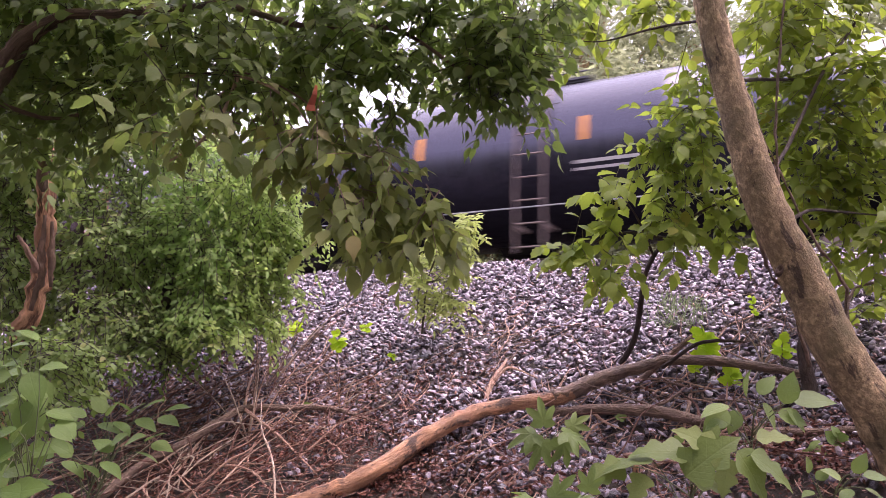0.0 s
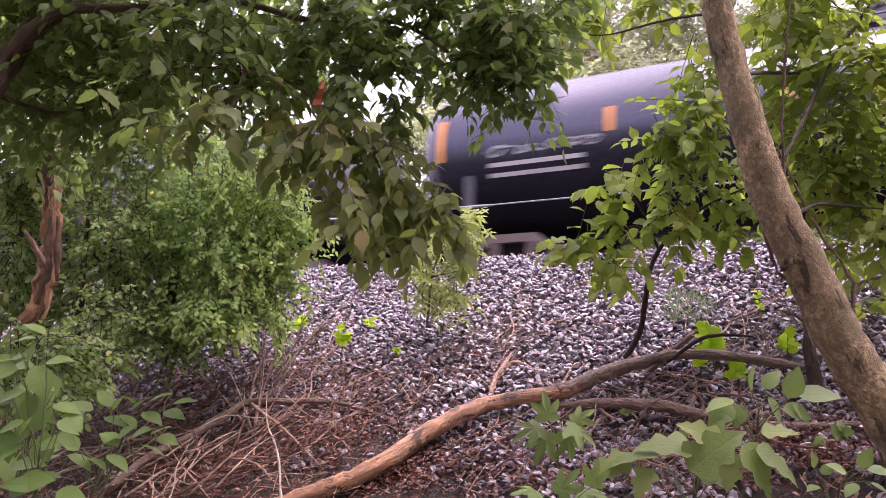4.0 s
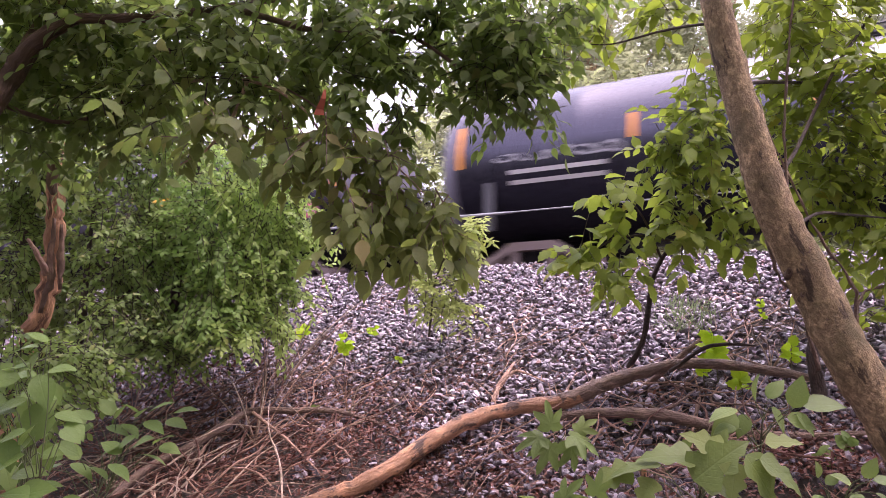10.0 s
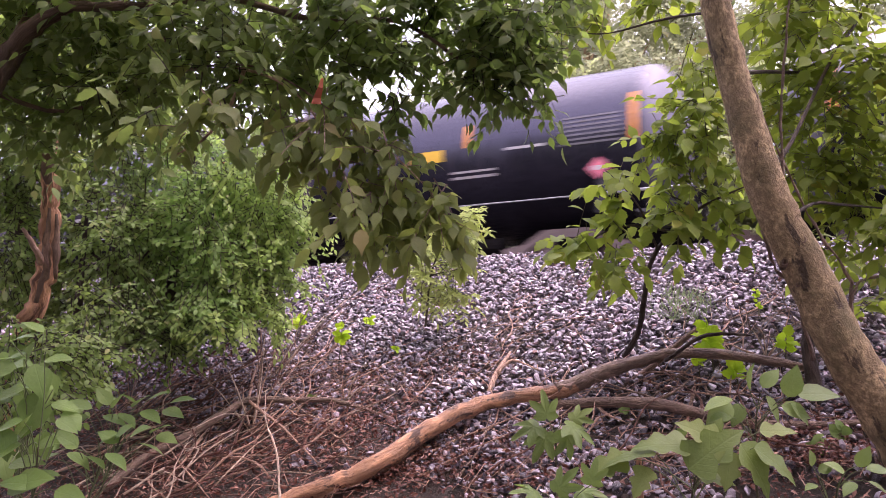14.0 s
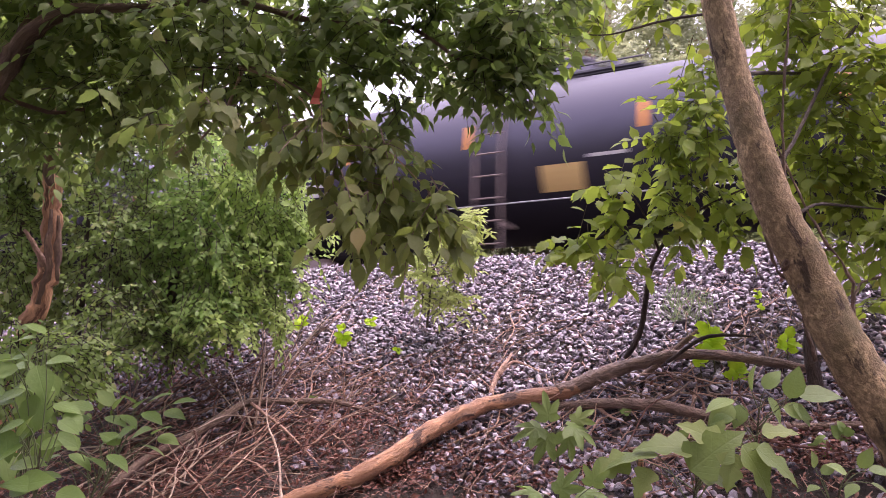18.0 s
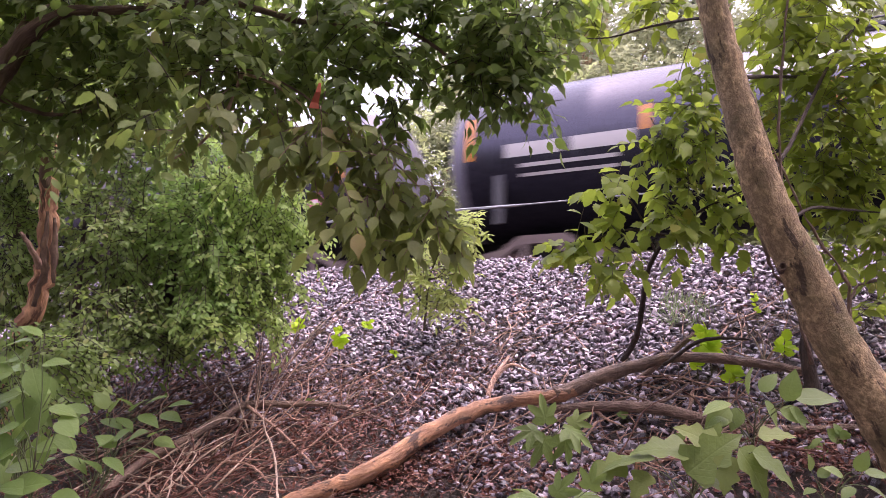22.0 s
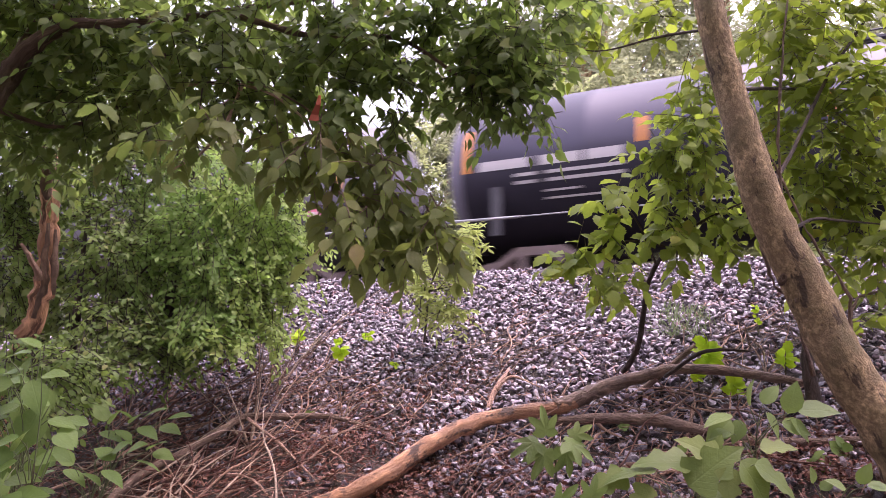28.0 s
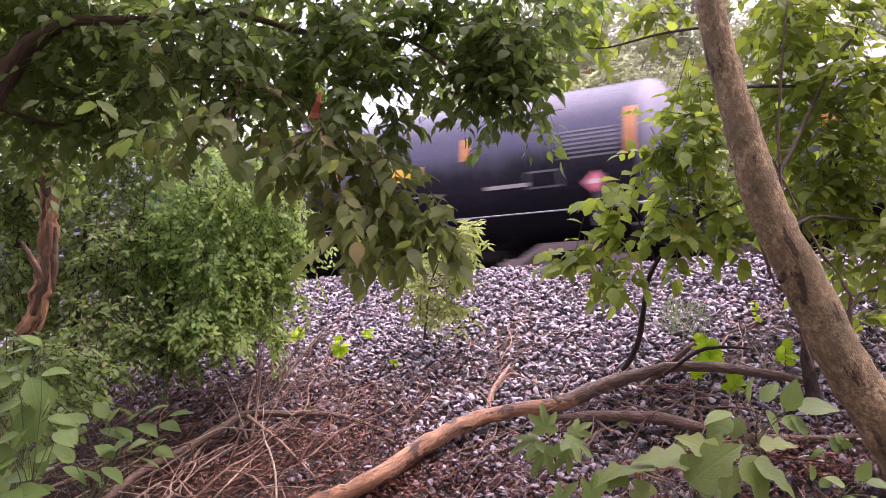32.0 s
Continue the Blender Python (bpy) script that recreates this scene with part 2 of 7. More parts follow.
M = {
    "leaf_dark": leaf_material("leaf_dark_green", ((0.0, (0.055, 0.082, 0.028)), (0.5, (0.125, 0.178, 0.056)), (0.93, (0.25, 0.305, 0.125)), (1.0, (0.36, 0.25, 0.11))), (0.40, 0.55, 0.11), 0.38, 0.47),
    "leaf_mid": leaf_material("leaf_mid_green", ((0.0, (0.06, 0.12, 0.035)), (0.5, (0.17, 0.275, 0.077)), (0.95, (0.31, 0.43, 0.135)), (1.0, (0.34, 0.24, 0.09))), (0.38, 0.64, 0.13), 0.36, 0.5),
    "leaf_olive": leaf_material("leaf_olive_green", ((0.0, (0.055, 0.072, 0.026)), (0.6, (0.13, 0.165, 0.054)), (0.95, (0.25, 0.28, 0.115)), (1.0, (0.36, 0.22, 0.11))), (0.46, 0.54, 0.11), 0.48, 0.5),
    # brighter copy of leaf_far: skylight on the thicket is put into the colour
    "leaf_verge": leaf_material("leaf_verge_skylit", ((0.0, (0.24, 0.28, 0.12)), (0.7, (0.38, 0.42, 0.20)), (1.0, (0.52, 0.55, 0.30))), (0.68, 0.74, 0.36), 0.6, 0.5),
    "leaf_grass": leaf_material("leaf_grass_green", ((0.0, (0.17, 0.24, 0.11)), (1.0, (0.29, 0.36, 0.20))), (0.34, 0.44, 0.2), 0.55, 0.35),
    "leaf_bright": leaf_material("leaf_yellow_green", ((0.0, (0.06, 0.095, 0.018)), (0.6, (0.135, 0.19, 0.032)), (0.95, (0.23, 0.28, 0.055)), (1.0, (0.42, 0.27, 0.06))), (0.37, 0.48, 0.045), 0.42, 0.5),
    # darker copy of leaf_dark: the backlit darkness is put into the colour
    "leaf_canopy": leaf_material("leaf_backlit_green", ((0.0, (0.038, 0.062, 0.02)), (0.5, (0.088, 0.132, 0.041)), (0.93, (0.185, 0.24, 0.086)), (1.0, (0.30, 0.21, 0.09))), (0.33, 0.48, 0.085), 0.45, 0.47),
    "leaf_yellow": leaf_material("leaf_sapling_green", ((0.0, (0.10, 0.155, 0.03)), (0.6, (0.18, 0.25, 0.045)), (0.95, (0.27, 0.33, 0.07)), (1.0, (0.48, 0.33, 0.08))), (0.43, 0.56, 0.06), 0.42, 0.5),
    "leaf_lime": leaf_material("leaf_lime_green", ((0.0, (0.34, 0.52, 0.02)), (1.0, (0.45, 0.62, 0.03))), (0.6, 0.9, 0.03), 0.5, 0.5),
    "leaf_pale": leaf_material("leaf_pale_green", ((0.0, (0.30, 0.38, 0.11)), (1.0, (0.48, 0.54, 0.20))), (0.62, 0.72, 0.20), 0.5, 0.5),
    "leaf_near": leaf_material("leaf_broad_green", ((0.0, (0.09, 0.135, 0.042)), (0.7, (0.165, 0.235, 0.075)), (1.0, (0.26, 0.325, 0.12))), (0.32, 0.43, 0.08), 0.36, 0.36),
    # darker shrub green: part of the deep shade is put into the colour
    "leaf_shade": leaf_material("leaf_shaded_green", ((0.0, (0.05, 0.085, 0.028)), (0.5, (0.115, 0.185, 0.055)), (0.93, (0.225, 0.31, 0.11)), (1.0, (0.32, 0.24, 0.10))), (0.38, 0.55, 0.10), 0.42, 0.47),
    "leaf_wavy": leaf_material("leaf_wavy_green", ((0.0, (0.09, 0.125, 0.036)), (0.7, (0.155, 0.208, 0.062)), (1.0, (0.25, 0.285, 0.095))), (0.30, 0.38, 0.07), 0.42, 0.36),
    "leaf_lush": leaf_material("leaf_low_green", ((0.0, (0.09, 0.15, 0.042)), (0.6, (0.165, 0.25, 0.072)), (1.0, (0.28, 0.365, 0.125))), (0.32, 0.48, 0.09), 0.36, 0.35),
    # distance haze is put into these paler, greyer leaf tones
    "leaf_far": leaf_material("leaf_far_hazed", ((0.0, (0.16, 0.175, 0.095)), (0.7, (0.27, 0.29, 0.165)), (1.0, (0.40, 0.41, 0.25))), (0.5, 0.54, 0.30), 0.6, 0.45),
    # lit copy of the shrub green: open skylight is put into the colour
    "leaf_lit": leaf_material("leaf_skylit_green", ((0.0, (0.10, 0.155, 0.045)), (0.5, (0.23, 0.33, 0.09)), (0.97, (0.40, 0.51, 0.17)), (1.0, (0.36, 0.28, 0.1))), (0.58, 0.82, 0.19), 0.36, 0.52),
    "litter": leaf_material("leaf_litter_brown", ((0.0, (0.012, 0.006, 0.005)), (0.5, (0.07, 0.026, 0.02)), (0.82, (0.20, 0.08, 0.056)), (1.0, (0.55, 0.34, 0.26))), (0.3, 0.09, 0.05), 0.3, 0.1),
    "bark": bark_material("bark_grey_brown", (0.125, 0.077, 0.039), (0.64, 0.45, 0.25), 22, (0.13, 0.105, 0.045), 0.85, (1.3, 1.3, 1.3), ((0.065, 0.04, 0.026), 7, 0.57)),
    "bark_red": bark_material("bark_red_brown", (0.08, 0.045, 0.03), (0.28, 0.175, 0.12), 9),
    "bark_dark": bark_material("bark_dark_brown", (0.024, 0.015, 0.011), (0.085, 0.055, 0.04), 9),
    "bark_orange": bark_material("bark_orange_brown", (0.22, 0.075, 0.035), (0.85, 0.47, 0.27), 11, None, 0.85, (2.2, 2.2, 0.6), ((0.09, 0.035, 0.02), 6, 0.56)),
    "log": bark_material("log_bare_wood", (0.16, 0.05, 0.022), (0.84, 0.44, 0.235), 14, None, 0.45, (1.6, 1.6, 0.25), ((0.055, 0.028, 0.019), 8, 0.53)),
    "bark_grey": bark_material("bark_grey_dark", (0.055, 0.032, 0.023), (0.36, 0.235, 0.165), 14, None, 0.6, (2.0, 2.0, 0.8)),
    "twig": bark_material("twig_grey", (0.12, 0.075, 0.055), (0.36, 0.24, 0.18), 20),
    "twig_dry": bark_material("twig_dry_tan", (0.27, 0.145, 0.098), (0.74, 0.48, 0.35), 22),
    "twig_red": bark_material("twig_red_brown", (0.07, 0.028, 0.02), (0.28, 0.13, 0.09), 22),
    "twig_pale": bark_material("twig_bleached", (0.42, 0.28, 0.20), (0.88, 0.68, 0.53), 24),
    "stem": bark_material("stem_green_brown", (0.06, 0.055, 0.03), (0.14, 0.12, 0.06), 20),
    "stalk": plain("green_leaf_stalk", (0.17, 0.20, 0.085), 0.6),
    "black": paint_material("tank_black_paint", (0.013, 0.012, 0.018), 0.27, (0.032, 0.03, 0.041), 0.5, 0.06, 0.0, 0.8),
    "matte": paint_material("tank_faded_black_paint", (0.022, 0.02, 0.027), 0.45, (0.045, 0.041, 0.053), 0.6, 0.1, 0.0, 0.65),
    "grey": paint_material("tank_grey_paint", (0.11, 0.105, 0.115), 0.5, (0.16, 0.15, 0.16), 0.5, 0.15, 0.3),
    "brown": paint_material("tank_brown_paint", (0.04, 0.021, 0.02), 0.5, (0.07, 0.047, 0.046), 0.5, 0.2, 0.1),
    # pale lavender-grey: the sky's reflection is put into the paint colour
    "head": paint_material("sky_sheen_tank_end_paint", (0.10, 0.095, 0.12), 0.5, (0.19, 0.175, 0.20), 0.8, 0.2, 0.0, 0.5),
    "running": plain("running_gear_steel", (0.013, 0.011, 0.011), 0.9, 0, 0.35, 14, 0.08),
    "wheel": plain("rusty_wheel_steel", (0.18, 0.12, 0.105), 0.7, 0, 0.6, 9, 0.3),
    "dusty": plain("dusty_cast_steel", (0.21, 0.16, 0.15), 0.8, 0, 0.6, 6, 0.3),
    "galv": plain("galvanised_steel", (0.36, 0.36, 0.38), 0.5, 0.2),
    "post": plain("grey_painted_steel", (0.075, 0.072, 0.082), 0.6),
    "steel": plain("rail_steel", (0.3, 0.28, 0.27), 0.35, 0.8),
    "tie": plain("tie_timber", (0.09, 0.07, 0.06), 0.85),
    "yellow": plain("reflective_yellow", (0.80, 0.30, 0.03), 0.6, 0, 0.12, 30),
    "sign_yellow": plain("sign_yellow", (0.75, 0.45, 0.03), 0.5, 0, 0.12, 30),
    "panel_yellow": plain("faded_yellow_panel", (0.62, 0.41, 0.16), 0.6, 0, 0.3, 5),
    "white": plain("white_lettering", (0.52, 0.49, 0.49), 0.6, 0, 0.45, 9),
    "data_grey": plain("grey_lettering", (0.14, 0.13, 0.145), 0.6, 0, 0.3, 6),
    "spray": plain("grey_spray_paint", (0.34, 0.33, 0.36), 0.6, 0, 0.5, 3),
    "spray_tan": plain("tan_spray_paint", (0.5, 0.38, 0.33), 0.6, 0, 0.5, 3),
    "spray_solid": plain("faded_spray_paint", (0.26, 0.25, 0.27), 0.6, 0, 0.7, 2),
    "sign_orange": plain("faded_orange_lettering", (0.6, 0.27, 0.03), 0.5, 0, 0.3, 20),
    "red": plain("placard_red", (0.66, 0.16, 0.22), 0.6),
    "ribbon": plain("orange_ribbon", (0.5, 0.11, 0.06), 0.6, 0, 0.3),
}


def stone_material():
    m, n, l, b = material("ballast_stone")
    col = ramp(n, l, chance(n, l), ((0.0, (0.035, 0.029, 0.035)), (0.3, (0.15, 0.123, 0.145)), (0.6, (0.49, 0.41, 0.47)), (0.92, (0.80, 0.69, 0.77)), (1.0, (0.36, 0.17, 0.135))))
    g = noise_tex(n, l, 38, 6, 0.7)
    l.new(blend(n, l, math_node(n, l, "MULTIPLY", g, 0.7), col, (0.035, 0.029, 0.04)), b.inputs["Base Color"])
    l.new(math_node(n, l, "ADD", math_node(n, l, "MULTIPLY", g, 0.4), 0.08), b.inputs["Roughness"])
    b.inputs["Specular IOR Level"].default_value = 0.75
    bump(n, l, b, g, 0.5, 0.01)
    return m


def soil_material():
    m, n, l, b = material("soil_and_litter")
    a, f = noise_tex(n, l, 1.3, 6, 0.6), noise_tex(n, l, 26, 8, 0.75)
    col = ramp(n, l, f, ((0.3, (0.02, 0.013, 0.01)), (0.55, (0.07, 0.04, 0.03)), (0.75, (0.15, 0.09, 0.07))))
    l.new(blend(n, l, a, col, (0.05, 0.045, 0.035)), b.inputs["Base Color"])
    b.inputs["Roughness"].default_value = 0.85
    bump(n, l, b, f, 1.0, 0.05)
    return m


veined(M["leaf_near"])
veined(M["leaf_wavy"])
veined(M["leaf_lush"])
veined(M["leaf_lime"])
M["stone"], M["soil"] = stone_material(), soil_material()


# ---------------------------------------------------------------- mesh helpers
class Shape:
    """Points and faces gathered for one mesh."""

    def __init__(self):
        self.v, self.f, self.grain, self.count = [], [], [], 0

    def add(self, verts, faces, grain=None):
        self.v.extend(verts)
        self.grain.extend(grain or verts)
        c = self.count
        self.f.extend([tuple(i + c for i in q) for q in faces])
        self.count += len(verts)
        return self

    def box(self, a, b):
        (x0, y0, z0), (x1, y1, z1) = a, b
        return self.add([(x0, y0, z0), (x1, y0, z0), (x1, y1, z0), (x0, y1, z0), (x0, y0, z1), (x1, y0, z1), (x1, y1, z1), (x0, y1, z1)],
                        [(0, 3, 2, 1), (4, 5, 6, 7), (0, 1, 5, 4), (1, 2, 6, 5), (2, 3, 7, 6), (3, 0, 4, 7)])

    def tube(self, pts, radii, sides=6, cap=True):
        pts = [Vector(p) for p in pts]
        if not hasattr(radii, "__len__"):
            radii = [radii] * len(pts)
        side, verts, faces, grain, run_length = None, [], [], [], 0.0
        for i, p in enumerate(pts):
            run_length += (p - pts[i - 1]).length if i else 0.0
            d = (pts[min(i + 1, len(pts) - 1)] - pts[max(i - 1, 0)]).normalized()
            side = d.orthogonal().normalized() if side is None else (side - d * side.dot(d)).normalized()
            up = d.cross(side)
            for k in range(sides):
                a = 2 * math.pi * k / sides
                verts.append(tuple(p + (side * math.cos(a) + up * math.sin(a)) * radii[i]))
                grain.append((radii[0] * math.cos(a), radii[0] * math.sin(a), run_length + 7 * radii[0]))
        for i in range(len(pts) - 1):
            for k in range(sides):
                j = (k + 1) % sides
                faces.append((i * sides + k, i * sides + j, (i + 1) * sides + j, (i + 1) * sides + k))
        if cap:
            faces.append(tuple(range(sides))[::-1])
            faces.append(tuple((len(pts) - 1) * sides + k for k in range(sides)))
        return self.add(verts, faces, grain)

    def lathe(self, rows, sides=32, axis="x", centre=(0, 0, 0)):
        """Rows of (along, radius) turned round an axis through centre."""
        verts, faces = [], []
        for s, r in rows:
            for k in range(sides):
                a = 2 * math.pi * k / sides
                c = (s, r * math.cos(a), r * math.sin(a)) if axis == "x" else (r * math.cos(a), s, r * math.sin(a)) if axis == "y" else (r * math.cos(a), r * math.sin(a), s)
                verts.append((c[0] + centre[0], c[1] + centre[1], c[2] + centre[2]))
        for i in range(len(rows) - 1):
            for k in range(sides):
                j = (k + 1) % sides
                faces.append((i * sides + k, i * sides + j, (i + 1) * sides + j, (i + 1) * sides + k))
        faces.append(tuple(range(sides))[::-1])
        faces.append(tuple((len(rows) - 1) * sides + k for k in range(sides)))
        return self.add(verts, faces)

    def mesh(self, name, mat, smooth=False):
        me = bpy.data.meshes.new(name)
        me.from_pydata(self.v, [], self.f)
        me.materials.append(mat)
        if len(self.grain) == len(self.v):
            me.attributes.new("grain", "FLOAT_VECTOR", "POINT").data.foreach_set("vector", [k for p in self.grain for k in p])
        if smooth:
            me.polygons.foreach_set("use_smooth", [True] * len(me.polygons))
        me.update()
        return me


def mesh_from_arrays(name, verts, tris, mat, smooth=True):
    me = bpy.data.meshes.new(name)
    nv, nt = len(verts), len(tris)
    me.vertices.add(nv)
    me.vertices.foreach_set("co", np.ascontiguousarray(verts, dtype=np.float32).ravel())
    me.loops.add(nt * 3)
    me.loops.foreach_set("vertex_index", np.ascontiguousarray(tris, dtype=np.int32).ravel())
    me.polygons.add(nt)
    me.polygons.foreach_set("loop_start", np.arange(0, nt * 3, 3, dtype=np.int32))
    me.polygons.foreach_set("use_smooth", np.full(nt, smooth))
    me.materials.append(mat)
    me.update(calc_edges=True)
    me.validate()
    return me


def part(name, mesh, parent, label="", m=None):
    ob = new(name, mesh)
    ob.parent = parent
    if m is not None:
        ob.matrix_basis = m
    return tagged(ob, label) if label else ob


def thing(name, at, label, category, group="", kind=""):
    ob = new(name)
    ob.empty_display_size = 0.2
    ob.matrix_basis = at if isinstance(at, Matrix) else Matrix.Translation(at)
    return tagged(ob, label, category, group, kind)


def smooth_line(pts, steps=4):
    """A Catmull-Rom line through the points (and radii, as fourth numbers)."""
    p = [np.array(q, float) for q in pts]
    p = [2 * p[0] - p[1]] + p + [2 * p[-1] - p[-2]]
    out = []
    for i in range(1, len(p) - 2):
        for s in range(steps):
            t = s / steps
            a, b, c, d = p[i - 1], p[i], p[i + 1], p[i + 2]
            out.append(0.5 * (2 * b + (c - a) * t + (2 * a - 5 * b + 4 * c - d) * t * t + (3 * b - a - 3 * c + d) * t ** 3))
    out.append(p[-2])
    return out


def limb(pts, radii, base, sides=8, steps=4, wobble=0.0, seed=0):
    """A bent, knotty branch as a Shape, in the space of base."""
    rng = random.Random(seed)
    rows = smooth_line([(*q, r) for q, r in zip(pts, radii)], steps)
    pos = [Vector(r[:3]) - Vector(base) for r in rows]
    rad = [max(0.002, r[3]) * (1 + rng.uniform(-wobble, wobble)) for r in rows]
    for i in range(1, len(pos) - 1):
        pos[i] += Vector([rng.gauss(0, 1) for _ in range(3)]) * rad[i] * wobble
    return Shape().tube(pos, rad, sides)


# ---------------------------------------------------------------- leaves
def blade(stations):
    """A leaf blade from (along, half width) stations, folded along its midrib and curling down at the tip."""
    n = len(stations)
    mid = [(x, 0, -0.16 * x ** 3) for x, w in stations]
    left = [(x, w, -0.16 * x ** 3 + 0.16 * w) for x, w in stations[1:-1]]
    right = [(x, -w, -0.16 * x ** 3 + 0.16 * w) for x, w in stations[1:-1]]
    f, l0, r0 = [], n, n + n - 2
    for i in range(n - 1):
        if i == 0:
            f += [(0, 1, l0), (0, r0, 1)]
        elif i == n - 2:
            f += [(i, n - 1, l0 + i - 1), (i, r0 + i - 1, n - 1)]
        else:
            f += [(i, i + 1, l0 + i), (i, l0 + i, l0 + i - 1), (i, r0 + i - 1, r0 + i), (i, r0 + i, i + 1)]
    return np.array(mid + left + right, float), np.array(f)


LEAF = blade(((0, 0), (0.12, 0.13), (0.32, 0.235), (0.55, 0.225), (0.78, 0.12), (1, 0)))
BROAD = blade(((0, 0), (0.1, 0.19), (0.3, 0.31), (0.52, 0.3), (0.76, 0.17), (1, 0)))
NARROW = (LEAF[0] * np.array((1, 0.62, 1)), LEAF[1])
TEETH = (1.0, 0.86, 1.1, 0.84, 1.06, 0.82, 1.0, 0.85)
LOBED = blade([(0, 0)] + [(0.06 + 0.86 * i / 7 + (0.05 if i % 2 == 0 else 0), 0.37 * math.sin(math.pi * (0.1 + 0.82 * i / 7)) ** 0.8 * TEETH[i]) for i in range(8)] + [(1.06, 0)])


def palmate():
    """A leaf of five pointed lobes, its centre raised and its tips hanging."""
    edge = []
    for ang, r in ((-160, 0.36), (-128, 0.52), (-108, 0.64), (-88, 0.44), (-74, 0.46), (-58, 0.76), (-46, 0.90), (-36, 0.66), (-24, 0.44), (-14, 0.72), (-6, 0.93), (0, 1.05), (6, 0.94), (14, 0.70), (25, 0.45), (37, 0.68), (48, 0.89), (60, 0.74), (74, 0.45), (88, 0.44), (106, 0.62), (128, 0.50), (160, 0.36)):
        t = radians(ang)
        edge.append((0.18 + 0.8 * r * math.cos(t), 0.8 * r * math.sin(t), -0.34 * r * r + 0.04 * math.sin(ang)))
    return np.array([(0.18, 0, 0), (0, 0, -0.02)] + edge), np.array([(0, i + 2, i + 3) for i in range(len(edge) - 1)] + [(0, 1, 2), (0, len(edge) + 1, 1)])


LEAFLET = blade(((0, 0), (0.08, 0.12), (0.2, 0.225), (0.3, 0.235), (0.36, 0.285), (0.5, 0.25), (0.56, 0.27), (0.72, 0.15), (0.86, 0.07), (1.06, 0)))
PALMATE = palmate()
SINUATE = blade(((0, 0), (0.04, 0.16), (0.12, 0.33), (0.22, 0.40), (0.33, 0.30), (0.42, 0.22), (0.52, 0.31), (0.6, 0.33), (0.68, 0.22), (0.76, 0.14), (0.84, 0.16), (0.93, 0.08), (1.05, 0)))
ROUND = blade(((0, 0), (0.06, 0.3), (0.25, 0.46), (0.5, 0.46), (0.76, 0.3), (1, 0)))
CLUMP = (np.array([(0, 0, 0), (0.5, 0.3, 0.06), (1, 0, -0.1), (0.5, -0.3, 0.06)]), np.array([(0, 2, 1), (0, 3, 2)]))


SHAPES = {"leaf": LEAF, "broad": BROAD, "narrow": NARROW, "leaflet": LEAFLET, "lobed": LOBED, "palmate": PALMATE, "sinuate": SINUATE, "round": ROUND, "clump": CLUMP}


def lay_leaves(pos, way, up, size, shape=LEAF):
    """Arrays of points and triangles for leaves at pos, pointing along way, with their upper side to up."""
    x = way / np.linalg.norm(way, axis=1, keepdims=True)
    y = np.cross(up, x)
    y /= np.linalg.norm(y, axis=1, keepdims=True) + 1e-9
    z = np.cross(x, y)
    t, f = shape
    v = pos[:, None, :] + size[:, None, None] * (t[None, :, 0:1] * x[:, None, :] + t[None, :, 1:2] * y[:, None, :] + t[None, :, 2:3] * z[:, None, :])
    tri = f[None, :, :] + (np.arange(len(pos)) * len(t))[:, None, None]
    return v.reshape(-1, 3), tri.reshape(-1, 3)


def sprays(rng, clumps, leaf, per=9, droop=0.5, reach=0.34, spread=0.9, face=(0, -0.35, 0.9)):
    """Leafy twigs through a set of clumps (centre, radii, number): leaf places, directions, upper sides, sizes, and the twigs' lines."""
    P, W, U, S, lines = [], [], [], [], []
    for c, r, number in clumps:
        c, r = np.array(c), np.array(r)
        for _ in range(int(number)):
            d = rng.normal(size=3)
            d /= np.linalg.norm(d)
            q = c + d * r * rng.uniform(0.25, 1.0) ** 0.6
            out = d * np.array((1, 1, 0.5)) + rng.normal(size=3) * 0.5
            out[2] -= droop * rng.uniform(0.2, 1.2)
            out /= np.linalg.norm(out)
            length = reach * rng.uniform(0.6, 1.25)
            b = q - out * length * 0.5
            bend = np.array((0, 0, -droop * 0.25 * length))
            lines.append((b, b + out * length * 0.5 + bend * 0.25, b + out * length + bend))
            side = np.cross(out, (0, 0, 1.0))
            side /= np.linalg.norm(side) + 1e-6
            n = max(3, int(per * rng.uniform(0.7, 1.3)))
            for i in range(n):
                t = 0.15 + 0.85 * i / (n - 1)
                s = 1 if i % 2 else -1
                w = out * (0.55 + 0.5 * (i == n - 1)) + side * s * spread * (i < n - 1) + rng.normal(size=3) * 0.28
                w[2] -= droop * rng.uniform(0.3, 1.3)
                P.append(b + out * length * t + bend * t * t)
                W.append(w)
                U.append(np.array(face) + rng.normal(size=3) * 0.42)
                S.append(leaf * rng.uniform(0.65, 1.2))
    return np.array(P), np.array(W), np.array(U), np.array(S), lines


def twig_mesh(name, lines, base, mat, radius=0.0035):
    s = Shape()
    for ln in lines:
        s.tube([tuple(np.array(p) - np.array(base)) for p in ln], [radius, radius * 0.8, radius * 0.35], 3, False)
    return s.mesh(name, mat)


LEAF_MESH = {}


def leaf_mesh(shape_name, mat_name):
    key = (shape_name, mat_name)
    if key not in LEAF_MESH:
        t, f = SHAPES[shape_name]
        LEAF_MESH[key] = mesh_from_arrays("leaf", t, f, M[mat_name])
    return LEAF_MESH[key]


